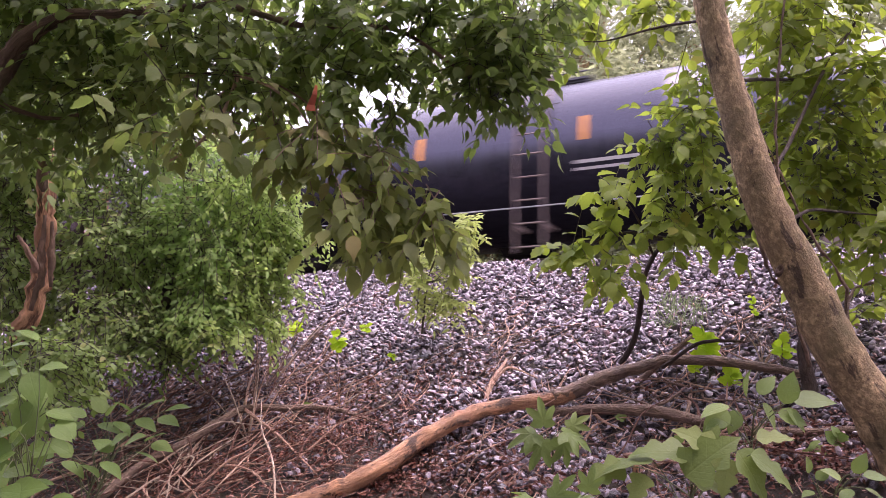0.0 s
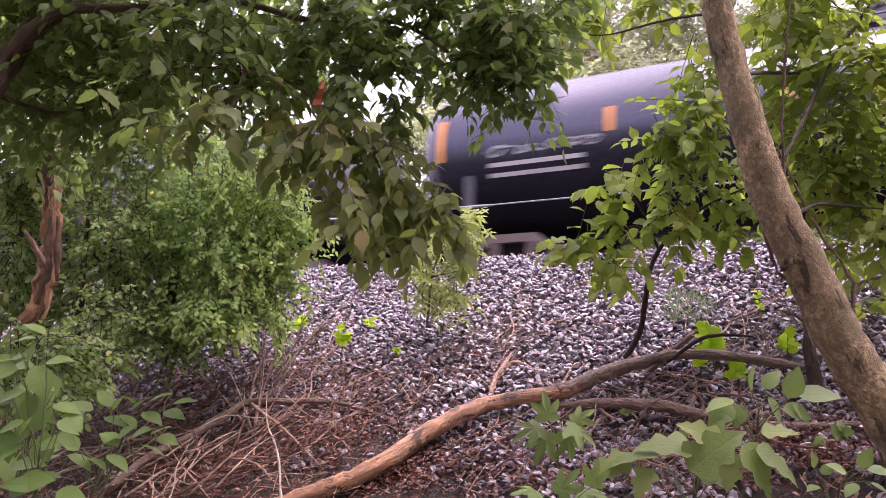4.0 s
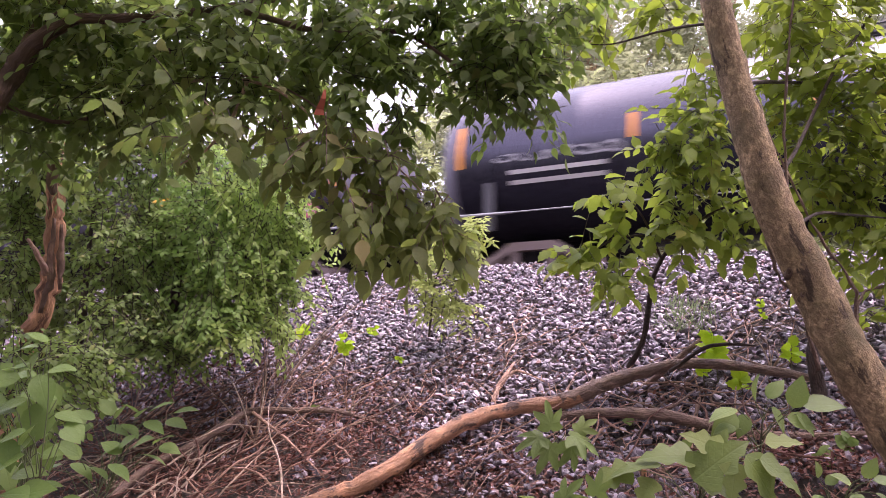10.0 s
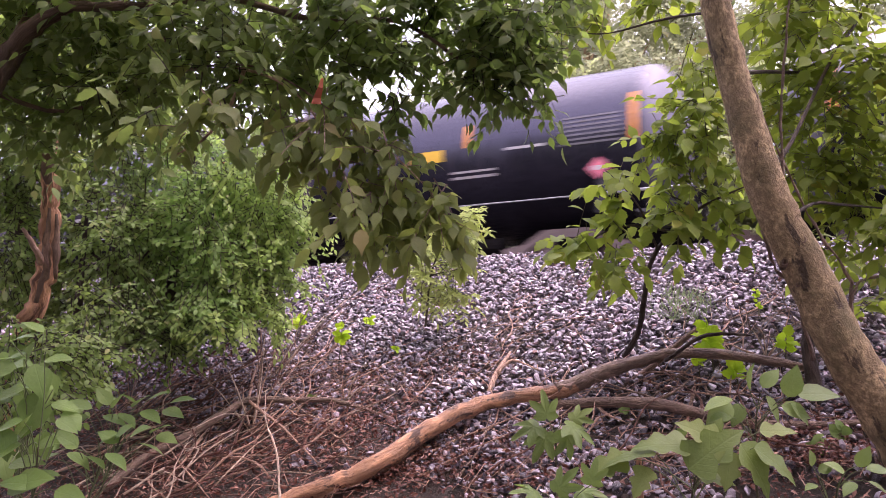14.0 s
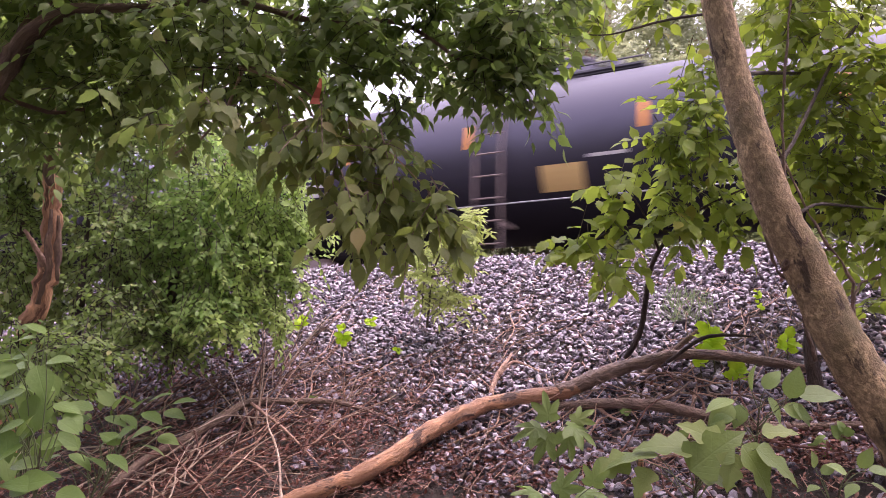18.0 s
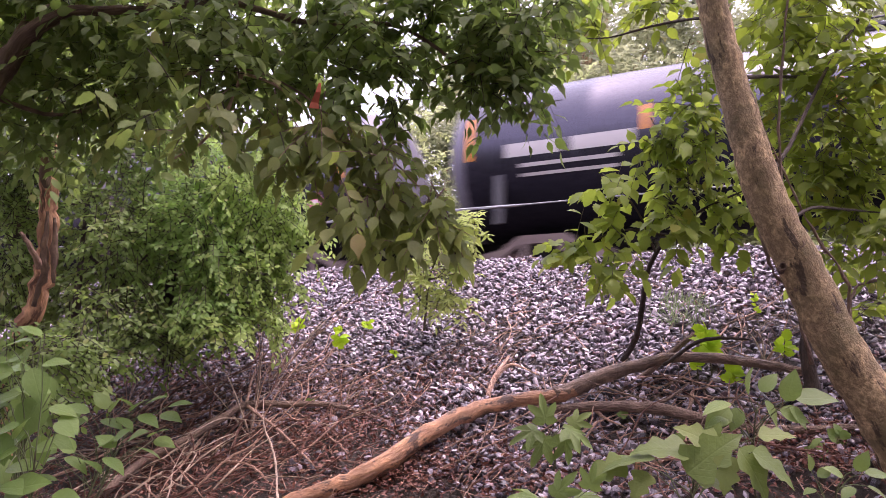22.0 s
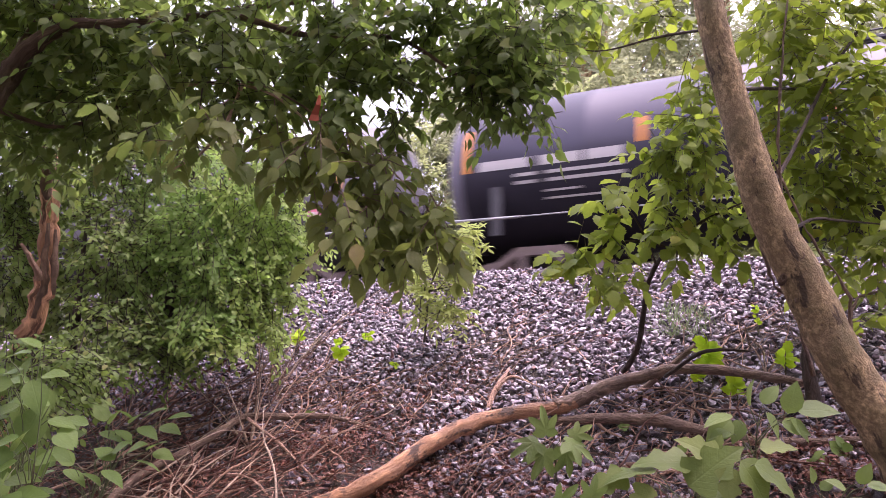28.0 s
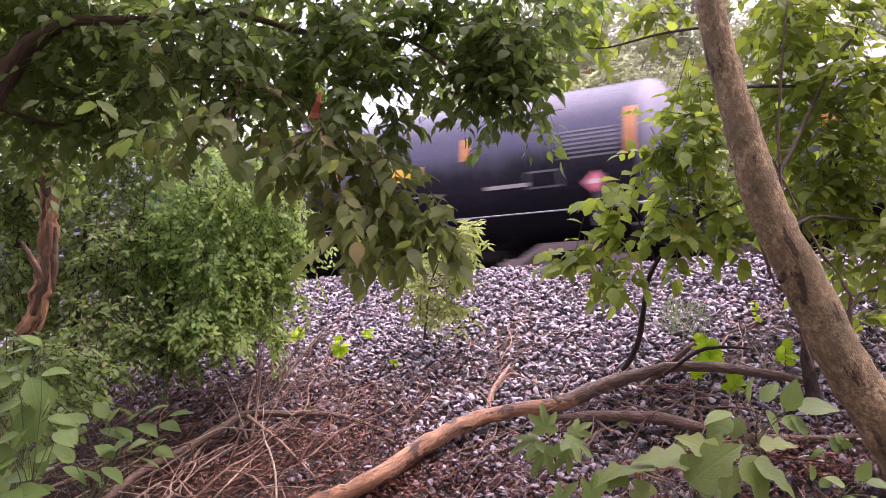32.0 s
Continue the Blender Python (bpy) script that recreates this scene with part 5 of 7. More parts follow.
foliage(canopy, base, [
    clump((-0.47, 2.92, 2.86), 0.158, 0.35, 0.105, 4), clump((-0.32, 2.93, 2.89), 0.158, 0.35, 0.105, 4), clump((-0.53, 3.17, 2.78), 0.126, 0.35, 0.098, 4), clump((-0.59, 3.12, 2.62), 0.122, 0.35, 0.081, 4), clump((-0.38, 2.99, 2.48), 0.102, 0.35, 0.051, 3), clump((-0.22, 2.92, 2.92), 0.145, 0.35, 0.092, 4), clump((-2.06, 3.37, 2.84), 0.234, 0.35, 0.167, 9), clump((-1.69, 3.27, 2.98), 0.255, 0.35, 0.159, 9), clump((-1.74, 3.26, 2.65), 0.249, 0.35, 0.187, 10), clump((-1.99, 3.31, 2.46), 0.223, 0.35, 0.159, 9), clump((-0.39, 2.81, 2.65), 0.099, 0.20, 0.074, 5), clump((-0.30, 2.78, 2.74), 0.124, 0.20, 0.074, 5), clump((-0.41, 2.76, 2.50), 0.084, 0.20, 0.060, 4), clump((-0.22, 2.77, 2.38), 0.071, 0.15, 0.035, 3), clump((-0.16, 2.73, 2.62), 0.072, 0.20, 0.096, 5)],
    0.078, "leaf_canopy", 36, 9, 0.6, 0.26, "leaflet", 60, "bark_dark", dense=1.5, twig_radius=0.0022)
foliage(canopy, base, [
    clump((-0.71, 3.13, 2.79), 0.167, 0.35, 0.139, 4), clump((-0.93, 3.04, 2.86), 0.195, 0.35, 0.139, 4), clump((-0.84, 3.09, 2.55), 0.163, 0.35, 0.135, 4), clump((-1.15, 3.07, 2.62), 0.195, 0.35, 0.139, 4), clump((-1.30, 2.97, 2.73), 0.195, 0.35, 0.139, 9), clump((-1.50, 3.31, 2.51), 0.212, 0.35, 0.121, 8), clump((-1.12, 2.87, 2.84), 0.217, 0.35, 0.108, 9)],
    0.078, "leaf_dark", 37, 9, 0.6, 0.3, "leaflet", 60, "bark_dark", dense=1.5, twig_radius=0.0022)

foliage(canopy, base, [
    clump((-1.16, 2.57, 2.27), 0.118, 0.10, 0.071, 1), clump((-0.86, 2.63, 2.27), 0.116, 0.10, 0.069, 2), clump((-0.68, 2.66, 2.33), 0.116, 0.10, 0.092, 1), clump((-1.01, 2.62, 2.46), 0.263, 0.10, 0.120, 2), clump((-1.35, 2.62, 2.36), 0.198, 0.10, 0.136, 1)],
    0.10, "leaf_dark", 33, 5, 0.7, 0.22, "lobed", 60, "bark_dark")

# drooping branch of larger, duller leaves in front of the train
base = (-0.64, 2.85, 2.53)
drooping = thing("drooping_branch", base, "drooping branch with broad dull-green leaves hanging over the view", "branch")
for i, (pts, radii) in enumerate((([(-1.27, 3.22, 2.77), (-0.91, 3.03, 2.70), (-0.64, 2.85, 2.53), (-0.52, 2.78, 2.37), (-0.41, 2.71, 2.16), (-0.35, 2.69, 1.97), (-0.31, 2.66, 1.88)], [0.007, 0.0065, 0.006, 0.005, 0.0045, 0.0035, 0.002]),
                                  ([(-0.52, 2.78, 2.37), (-0.31, 2.74, 2.31), (-0.17, 2.71, 2.19), (-0.03, 2.68, 2.04)], [0.005, 0.004, 0.003, 0.002]),
                                  ([(-0.91, 3.03, 2.70), (-0.92, 2.87, 2.45), (-0.99, 2.79, 2.29), (-1.12, 2.81, 2.22)], [0.009, 0.007, 0.005, 0.003]))):
    part("stem", limb(pts, radii, base, 6, 5, 0.3, i).mesh("stem", M["twig_dry"], True), drooping)
foliage(drooping, base, [
    clump((-0.47, 2.70, 2.27), 0.201, 0.2, 0.123, 22), clump((-0.30, 2.66, 2.17), 0.164, 0.2, 0.153, 19), clump((-0.34, 2.64, 2.00), 0.108, 0.2, 0.129, 11), clump((-0.19, 2.68, 2.02), 0.110, 0.2, 0.142, 11),
    clump((-0.03, 2.64, 1.97), 0.086, 0.15, 0.060, 6), clump((-0.31, 2.65, 1.92), 0.151, 0.15, 0.043, 5), clump((-0.12, 2.66, 1.87), 0.065, 0.12, 0.054, 3),
    clump((-0.86, 2.69, 2.36), 0.201, 0.2, 0.080, 6), clump((-1.08, 2.70, 2.30), 0.120, 0.2, 0.080, 3), clump((-0.69, 2.78, 2.40), 0.139, 0.2, 0.069, 5), clump((-0.03, 2.69, 1.97), 0.088, 0.12, 0.066, 5), clump((0.04, 2.70, 1.94), 0.048, 0.10, 0.048, 3)],
    0.088, "leaf_olive", 41, 9, 0.85, 0.24, "leaflet", 300, "twig", dense=1.0)

# ---------------------------------------------------------------- left-hand shrubs and trunk
base = (-2.72, 4.62, 0.72)
old_trunk = tree("rotting_trunk", "orange-brown rotting tree trunk with peeling bark", base,
    [(-2.72, 4.62, 0.60), (-2.71, 4.62, 1.30), (-2.68, 4.62, 1.56), (-2.60, 4.59, 1.74), (-2.55, 4.56, 1.96), (-2.54, 4.53, 2.18), (-2.53, 4.49, 2.39), (-2.54, 4.45, 2.65), (-2.53, 4.38, 3.04), (-2.45, 4.30, 3.47), (-2.34, 4.22, 4.05)],
    [0.085, 0.075, 0.066, 0.064, 0.062, 0.06, 0.058, 0.055, 0.052, 0.05, 0.048], "bark_orange", (), 14, 0.13, 9)
for i, (pts, radii) in enumerate((([(-2.57, 4.52, 1.74), (-2.52, 4.49, 1.95), (-2.51, 4.46, 2.13), (-2.50, 4.43, 2.34)], [0.01322, 0.02424, 0.02204, 0.008816]), ([(-2.45, 4.50, 1.89), (-2.45, 4.47, 2.10), (-2.45, 4.43, 2.30)], [0.01102, 0.02204, 0.01102]), ([(-2.52, 4.43, 2.49), (-2.53, 4.39, 2.66), (-2.51, 4.36, 2.88)], [0.02204, 0.03857, 0.02204]))):
    part("bark_strip", limb(pts, radii, base, 8, 5, 0.2, 70 + i).mesh("bark_strip", M["bark_red"], True), old_trunk, "dark strip of peeling bark")
part("broken_limb", limb([(-2.53, 4.46, 1.98), (-2.54, 4.35, 2.10), (-2.58, 4.30, 2.18)], [0.02204, 0.01763, 0.008816], base, 7, 4, 0.15, 76).mesh("broken_limb", M["twig_dry"], True), old_trunk, "pale broken side limb")

base = (-2.52, 6.69, 1.40)
shrub = tree("shrub", "dense green shrub at the foot of the bank", base,
    [(-2.52, 6.69, 1.40), (-2.08, 5.47, 1.74), (-2.09, 5.50, 2.19), (-2.04, 5.52, 2.69), (-1.99, 5.54, 3.17)], [0.0487, 0.03896, 0.03409, 0.02435, 0.00974], "bark_dark",
    [([(-2.08, 5.47, 1.74), (-1.80, 5.61, 2.12), (-1.55, 5.76, 2.42)], [0.02922, 0.01948, 0.007792]), ([(-2.08, 5.49, 1.65), (-2.43, 5.44, 1.99), (-2.70, 5.30, 2.23)], [0.02922, 0.01948, 0.007792]), ([(-2.08, 5.49, 1.61), (-1.68, 5.57, 1.76), (-1.35, 5.81, 2.11)], [0.01948, 0.01364, 0.005844])], 8, 0.1, 12, "shrub")
foliage(shrub, base, [
    clump((-1.81, 5.55, 2.52), 0.338, 0.487, 0.405, 62), clump((-1.57, 5.66, 2.40), 0.229, 0.390, 0.275, 26), clump((-1.40, 5.78, 2.33), 0.159, 0.292, 0.168, 12), clump((-1.68, 5.54, 1.93), 0.354, 0.487, 0.266, 40),
    clump((-2.13, 5.52, 2.09), 0.354, 0.487, 0.487, 60), clump((-1.88, 5.38, 1.70), 0.384, 0.390, 0.192, 30), clump((-1.45, 5.73, 2.56), 0.186, 0.292, 0.139, 10), clump((-1.25, 5.83, 2.58), 0.142, 0.195, 0.104, 6), clump((-2.12, 5.66, 3.01), 0.466, 0.390, 0.280, 34), clump((-1.49, 5.76, 3.00), 0.237, 0.292, 0.189, 10), clump((-1.37, 5.80, 2.76), 0.189, 0.292, 0.189, 12), clump((-1.38, 5.86, 2.39), 0.152, 0.244, 0.189, 12), clump((-1.47, 5.73, 1.95), 0.183, 0.244, 0.183, 10)],
    0.0565, "leaf_mid", 51, 12, 0.6, 0.34, "leaf", 280, "bark_dark", dense=2.4, face=(0.4, -0.7, 0.7))
base = (-1.69, 6.54, 1.54)
fresh = tree("shrub", "light-green shrub leaning out over the ballast, skylight in its leaf colour", base,
    [(-1.69, 6.54, 1.54), (-1.51, 5.57, 1.84), (-1.53, 5.42, 2.18), (-1.50, 5.36, 2.52)], [0.02784, 0.02227, 0.0167, 0.007424], "bark_dark",
    [([(-1.51, 5.57, 1.84), (-1.32, 5.43, 2.10), (-1.21, 5.31, 2.30)], [0.01485, 0.01114, 0.00464]), ([(-1.51, 5.57, 1.84), (-1.65, 5.26, 2.07), (-1.75, 5.12, 2.30)], [0.01485, 0.01114, 0.00464])], 7, 0.1, 17, "shrub")
# side towards the open track, its light given by brighter leaves
foliage(fresh, base, [
    clump((-1.27, 5.23, 2.24), 0.152, 0.232, 0.152, 20), clump((-1.40, 5.19, 2.45), 0.232, 0.278, 0.169, 26), clump((-1.43, 5.07, 2.05), 0.244, 0.232, 0.203, 28), clump((-1.22, 5.28, 2.45), 0.154, 0.186, 0.111, 12), clump((-1.38, 5.12, 1.77), 0.203, 0.186, 0.162, 18), clump((-1.31, 5.27, 1.95), 0.126, 0.186, 0.118, 10), clump((-1.49, 5.14, 2.70), 0.253, 0.232, 0.189, 22), clump((-1.14, 5.25, 2.64), 0.129, 0.186, 0.172, 10), clump((-1.19, 5.34, 2.13), 0.111, 0.186, 0.172, 10), clump((-1.24, 5.21, 1.73), 0.141, 0.186, 0.124, 8), clump((-1.04, 5.37, 2.47), 0.113, 0.139, 0.131, 7), clump((-1.14, 5.40, 2.32), 0.113, 0.139, 0.131, 8), clump((-1.46, 4.86, 1.60), 0.231, 0.186, 0.084, 10), clump((-1.03, 5.39, 2.32), 0.131, 0.139, 0.174, 5), clump((-0.99, 5.46, 2.47), 0.115, 0.139, 0.089, 3), clump((-1.08, 5.37, 1.97), 0.111, 0.139, 0.129, 5), clump((-1.14, 5.14, 1.65), 0.138, 0.139, 0.082, 4), clump((-1.19, 5.07, 2.81), 0.194, 0.25, 0.194, 12), clump((-1.42, 5.00, 2.87), 0.215, 0.25, 0.194, 12), clump((-1.58, 4.90, 2.67), 0.190, 0.20, 0.169, 8), clump((-1.82, 5.06, 2.97), 0.201, 0.20, 0.179, 6), clump((-1.33, 5.26, 3.13), 0.227, 0.20, 0.159, 7), clump((-1.11, 5.17, 2.49), 0.172, 0.20, 0.172, 8)],
    0.052, "leaf_lit", 57, 13, 0.6, 0.3, "leaf", 220, "stem", dense=1.7, face=(0.5, -0.8, 0.6))
# shaded side, its shade given by the darker leaf_mid
foliage(fresh, base, [
    clump((-1.61, 4.95, 2.20), 0.239, 0.186, 0.239, 26), clump((-1.60, 4.92, 1.79), 0.235, 0.186, 0.157, 18), clump((-1.79, 5.07, 2.59), 0.249, 0.232, 0.187, 16)],
    0.052, "leaf_mid", 58, 13, 0.6, 0.3, "leaf", 220, "stem", dense=1.9, face=(0.5, -0.8, 0.6))
base = (-3.62, 7.03, 1.27)
dark_shrub = tree("shrub", "dark green shrub in deep shade around a rotting trunk", base,
    [(-3.62, 7.03, 1.27), (-2.61, 5.13, 1.70), (-2.63, 5.16, 2.12), (-2.64, 5.19, 2.64)], [0.04088, 0.03066, 0.02044, 0.01022], "bark_dark",
    [([(-2.61, 5.13, 1.70), (-2.33, 5.19, 1.96), (-2.17, 5.26, 2.23)], [0.02044, 0.01431, 0.006132])], 8, 0.1, 14, "shrub")
foliage(dark_shrub, base, [
    clump((-2.40, 5.24, 2.31), 0.338, 0.409, 0.466, 56), clump((-2.22, 5.03, 1.71), 0.359, 0.409, 0.239, 44), clump((-3.31, 5.44, 2.33), 0.220, 0.307, 0.615, 36), clump((-3.18, 5.35, 2.90), 0.439, 0.409, 0.308, 36), clump((-2.61, 5.35, 2.91), 0.396, 0.409, 0.264, 30),
    clump((-2.35, 4.77, 1.38), 0.299, 0.256, 0.131, 18), clump((-2.03, 5.06, 1.51), 0.319, 0.307, 0.140, 20), clump((-3.43, 5.86, 1.74), 0.418, 0.307, 0.418, 34), clump((-2.33, 3.97, 1.47), 0.220, 0.35, 0.147, 14), clump((-2.18, 4.05, 1.39), 0.202, 0.35, 0.128, 12), clump((-2.30, 3.87, 1.23), 0.179, 0.35, 0.179, 12), clump((-2.13, 4.30, 1.45), 0.230, 0.35, 0.153, 12), clump((-2.12, 3.85, 1.21), 0.210, 0.35, 0.105, 10)],
    0.052, "leaf_shade", 61, 11, 0.5, 0.32, "leaf", 200, "bark_dark", dense=3.0, face=(0.2, -0.6, 0.8))

# taller maple behind, filling the left of the view
base = (-4.26, 7.55, 1.37)
maple = tree("maple_tree", "leafy young tree with mid-green leaves behind the canopy", base,
    [(-4.26, 7.55, 1.37), (-3.85, 6.41, 2.49), (-3.77, 6.47, 3.43), (-3.47, 6.49, 4.54), (-3.19, 6.51, 5.63)], [0.07, 0.06, 0.05, 0.035, 0.02], "bark_dark",
    [([(-3.77, 6.47, 3.43), (-2.88, 6.24, 3.53), (-2.04, 6.06, 3.39)], [0.03, 0.02, 0.008]), ([(-3.47, 6.49, 4.54), (-2.38, 6.14, 4.16), (-1.30, 5.76, 3.96)], [0.03, 0.02, 0.008]), ([(-3.85, 6.41, 2.49), (-3.29, 6.35, 2.86), (-2.77, 6.34, 2.97)], [0.025, 0.018, 0.006])], 8, 0.08, 16)
foliage(maple, base, [
    clump((-3.46, 5.69, 2.80), 0.379, 0.35, 0.325, 22), clump((-3.11, 6.05, 2.59), 0.385, 0.35, 0.330, 22), clump((-2.65, 6.37, 2.61), 0.391, 0.35, 0.335, 22), clump((-2.14, 6.51, 2.82), 0.335, 0.35, 0.335, 18), clump((-1.74, 6.77, 3.11), 0.258, 0.35, 0.287, 10), clump((-3.35, 5.64, 2.13), 0.316, 0.35, 0.316, 20), clump((-2.97, 5.97, 2.04), 0.374, 0.35, 0.320, 20), clump((-2.48, 6.29, 2.14), 0.325, 0.35, 0.325, 18), clump((-2.01, 6.53, 2.39), 0.275, 0.35, 0.247, 14), clump((-3.27, 5.44, 3.20), 0.421, 0.35, 0.316, 20), clump((-2.73, 5.94, 3.28), 0.434, 0.35, 0.325, 20), clump((-2.07, 6.17, 3.37), 0.325, 0.35, 0.325, 14),
    clump((-3.21, 5.39, 3.66), 0.491, 0.5, 0.491, 62), clump((-2.44, 5.38, 3.72), 0.491, 0.5, 0.402, 56), clump((-3.41, 5.65, 3.37), 0.508, 0.4, 0.324, 34), clump((-2.75, 5.64, 3.42), 0.462, 0.4, 0.277, 26), clump((-3.14, 5.51, 4.21), 0.647, 0.4, 0.277, 30), clump((-1.55, 4.99, 3.61), 0.456, 0.5, 0.331, 14), clump((-0.93, 4.80, 3.53), 0.279, 0.4, 0.319, 8),
    clump((-3.70, 6.35, 2.91), 0.561, 0.5, 0.561, 50), clump((-2.82, 6.33, 3.03), 0.561, 0.5, 0.459, 44), clump((-1.94, 6.10, 3.14), 0.395, 0.4, 0.296, 10), clump((-3.40, 6.10, 1.95), 0.526, 0.4, 0.430, 40), clump((-2.71, 6.29, 1.99), 0.494, 0.4, 0.395, 36), clump((-1.21, 5.47, 3.16), 0.223, 0.3, 0.268, 5)],
    0.09, "leaf_dark", 55, 10, 0.5, 0.4, "leaf", 120, "bark_dark", dense=1.6)

# ---------------------------------------------------------------- pale sapling and seedlings on the ballast
base = (-0.12, 6.03, 1.70)
pale = tree("pale_sapling", "small pale-green feathery sapling growing in the ballast", base,
    [(-0.12, 6.03, 1.70), (-0.10, 5.80, 1.89), (-0.08, 5.67, 2.11), (0.03, 5.55, 2.37), (0.23, 5.43, 2.55), (0.29, 5.41, 2.64)], [0.01039, 0.00866, 0.007794, 0.006062, 0.003464, 0.001732], "stem",
    [([(-0.10, 5.80, 1.89), (-0.23, 5.68, 2.06), (-0.30, 5.67, 2.20)], [0.006928, 0.00433, 0.001732]), ([(-0.08, 5.67, 2.11), (0.13, 5.58, 2.15), (0.26, 5.57, 2.24)], [0.005196, 0.003464, 0.001732])], 6, 0.1, 15, "sapling")
foliage(pale, base, [clump((-0.05, 5.67, 2.11), 0.274, 0.217, 0.228, 34), clump((0.23, 5.44, 2.44), 0.106, 0.104, 0.198, 16), clump((-0.01, 5.55, 2.37), 0.179, 0.173, 0.179, 14), clump((0.09, 5.62, 1.93), 0.179, 0.173, 0.072, 8)],
    0.0736, "leaf_pale", 71, 14, 0.35, 0.28, "narrow", 280, "stem", 1.1, dense=1.5, face=(0, -0.7, 0.7))


def seedling(base, tall, count, size, mat, seed):
    ob = thing("seedling", base, "bright lime-green seedling sprouting between stones" if mat == "leaf_lime" else "small green plant among the litter", "seedling", "seedlings on the bank")
    rng = np.random.default_rng(seed)
    tip = np.array((rng.uniform(-0.04, 0.04), rng.uniform(-0.03, 0.03), tall))
    part("stem", Shape().tube([(0, 0, -0.03), tuple(tip * 0.5 + 0.01), tuple(tip)], [0.005, 0.004, 0.002], 5).mesh("stem", M["stem"]), ob)
    P, W, U, S = [], [], [], []
    count = count * 3 // 2 if mat == "leaf_lime" else count
    for i in range(count):
        a = i * 2.4 + rng.uniform(-0.4, 0.4)
        P.append(tip * rng.uniform(0.45, 1.0))
        W.append(np.array((0.9 * math.cos(a), 0.2 * math.sin(a) - 0.1, 0.35 + 0.5 * math.sin(a))))
        U.append(np.array((0.3 * math.cos(a), -1.0, 0.35)) + rng.normal(size=3) * 0.3)
        S.append(size * (0.62 if mat == "leaf_lime" else 1.0) * rng.uniform(0.6, 1.0))
    leaf_objects(ob, (0, 0, 0), np.array(P), np.array(W), np.array(U), np.array(S), range(count), "lobed" if mat == "leaf_lime" else "round", mat)


for i, (p, tall, count, size) in enumerate((((-0.81, 5.80, 1.39), 0.32, 8, 0.15), ((-1.26, 6.45, 1.61), 0.22, 5, 0.17), ((-0.65, 6.27, 1.68), 0.12, 7, 0.11), ((-0.33, 5.70, 1.46), 0.07, 5, 0.08), ((-1.60, 6.82, 1.71), 0.12, 5, 0.12), ((1.71, 4.46, 1.36), 0.34, 9, 0.19), ((2.10, 4.35, 1.42), 0.20, 6, 0.16), ((2.28, 5.09, 1.86), 0.12, 6, 0.07), ((1.79, 4.29, 1.29), 0.14, 6, 0.15), ((2.24, 4.98, 1.79), 0.1, 4, 0.07), ((1.63, 4.49, 1.36), 0.14, 5, 0.11))):
    seedling(p, tall, count, size, "leaf_lime", 80 + i)

for i, (p, tall, count, size) in enumerate((((1.89, 3.63, 0.97), 0.08, 7, 0.07), ((2.01, 3.65, 1.02), 0.1, 7, 0.08), ((1.35, 3.90, 0.98), 0.07, 6, 0.06), ((1.53, 3.79, 0.96), 0.08, 6, 0.07), ((1.13, 4.26, 1.11), 0.05, 5, 0.05), ((-0.90, 5.30, 1.10), 0.05, 5, 0.05), ((-2.53, 7.13, 1.62), 0.1, 7, 0.08))):
    seedling(p, tall, count, size, "leaf_lush", 180 + i)

# weed tuft with thin grassy leaves
base = (1.74, 5.13, 1.73)
weed = thing("weed_tuft", base, "pale grassy weed tuft in the ballast", "weed")
rng = np.random.default_rng(90)
P = rng.normal(size=(190, 3)) * np.array((0.10, 0.06, 0.0))
P[:, 2] = rng.uniform(0, 0.22, 190)
W = rng.normal(size=(190, 3)) * 0.6 + np.array((0, 0, 0.9))
S = rng.uniform(0.05, 0.13, 190)
v, f = lay_leaves(P, W, rng.normal(size=(190, 3)), S, (LEAF[0] * np.array((1, 0.14, 1)), LEAF[1]))
tagged(part("blade", mesh_from_arrays("blade", v, f, M["leaf_grass"]), weed), kind="stuff")

# ---------------------------------------------------------------- fallen limbs
def fallen(name, label, pts, radii, mat, seed, sides=12, wobble=0.07, category="fallen branch"):
    base = pts[0]
    ob = thing(name, base, label, category)
    part("wood", limb(pts, radii, base, sides, 5, wobble, seed).mesh("wood", M[mat], True), ob)
    return ob, base


log, base = fallen("fallen_log", "long fallen limb, stripped orange-brown wood with dark bark at one end", [(-1.12, 3.98, 0.56), (-0.88, 4.06, 0.63), (-0.62, 4.11, 0.72), (-0.39, 4.15, 0.81), (-0.16, 4.29, 0.95), (0.04, 4.41, 1.07), (0.30, 4.53, 1.17), (0.54, 4.53, 1.22), (0.78, 4.50, 1.26), (1.01, 4.55, 1.36)],
    [0.045, 0.046, 0.05, 0.052, 0.054, 0.052, 0.048, 0.044, 0.046, 0.044], "log", 31, 14, 0.07, "log")
part("barked_end", limb([(0.73, 4.49, 1.26), (0.90, 4.52, 1.31), (1.01, 4.55, 1.36), (1.22, 4.54, 1.43), (1.49, 4.49, 1.50), (1.74, 4.29, 1.49), (1.95, 4.11, 1.45), (2.09, 4.02, 1.42)], [0.04013, 0.05016, 0.04925, 0.04104, 0.03374, 0.0301, 0.02645, 0.02006], base, 14, 5, 0.09, 38).mesh("barked_end", M["bark_grey"], True), log, "dark grey-brown bark")
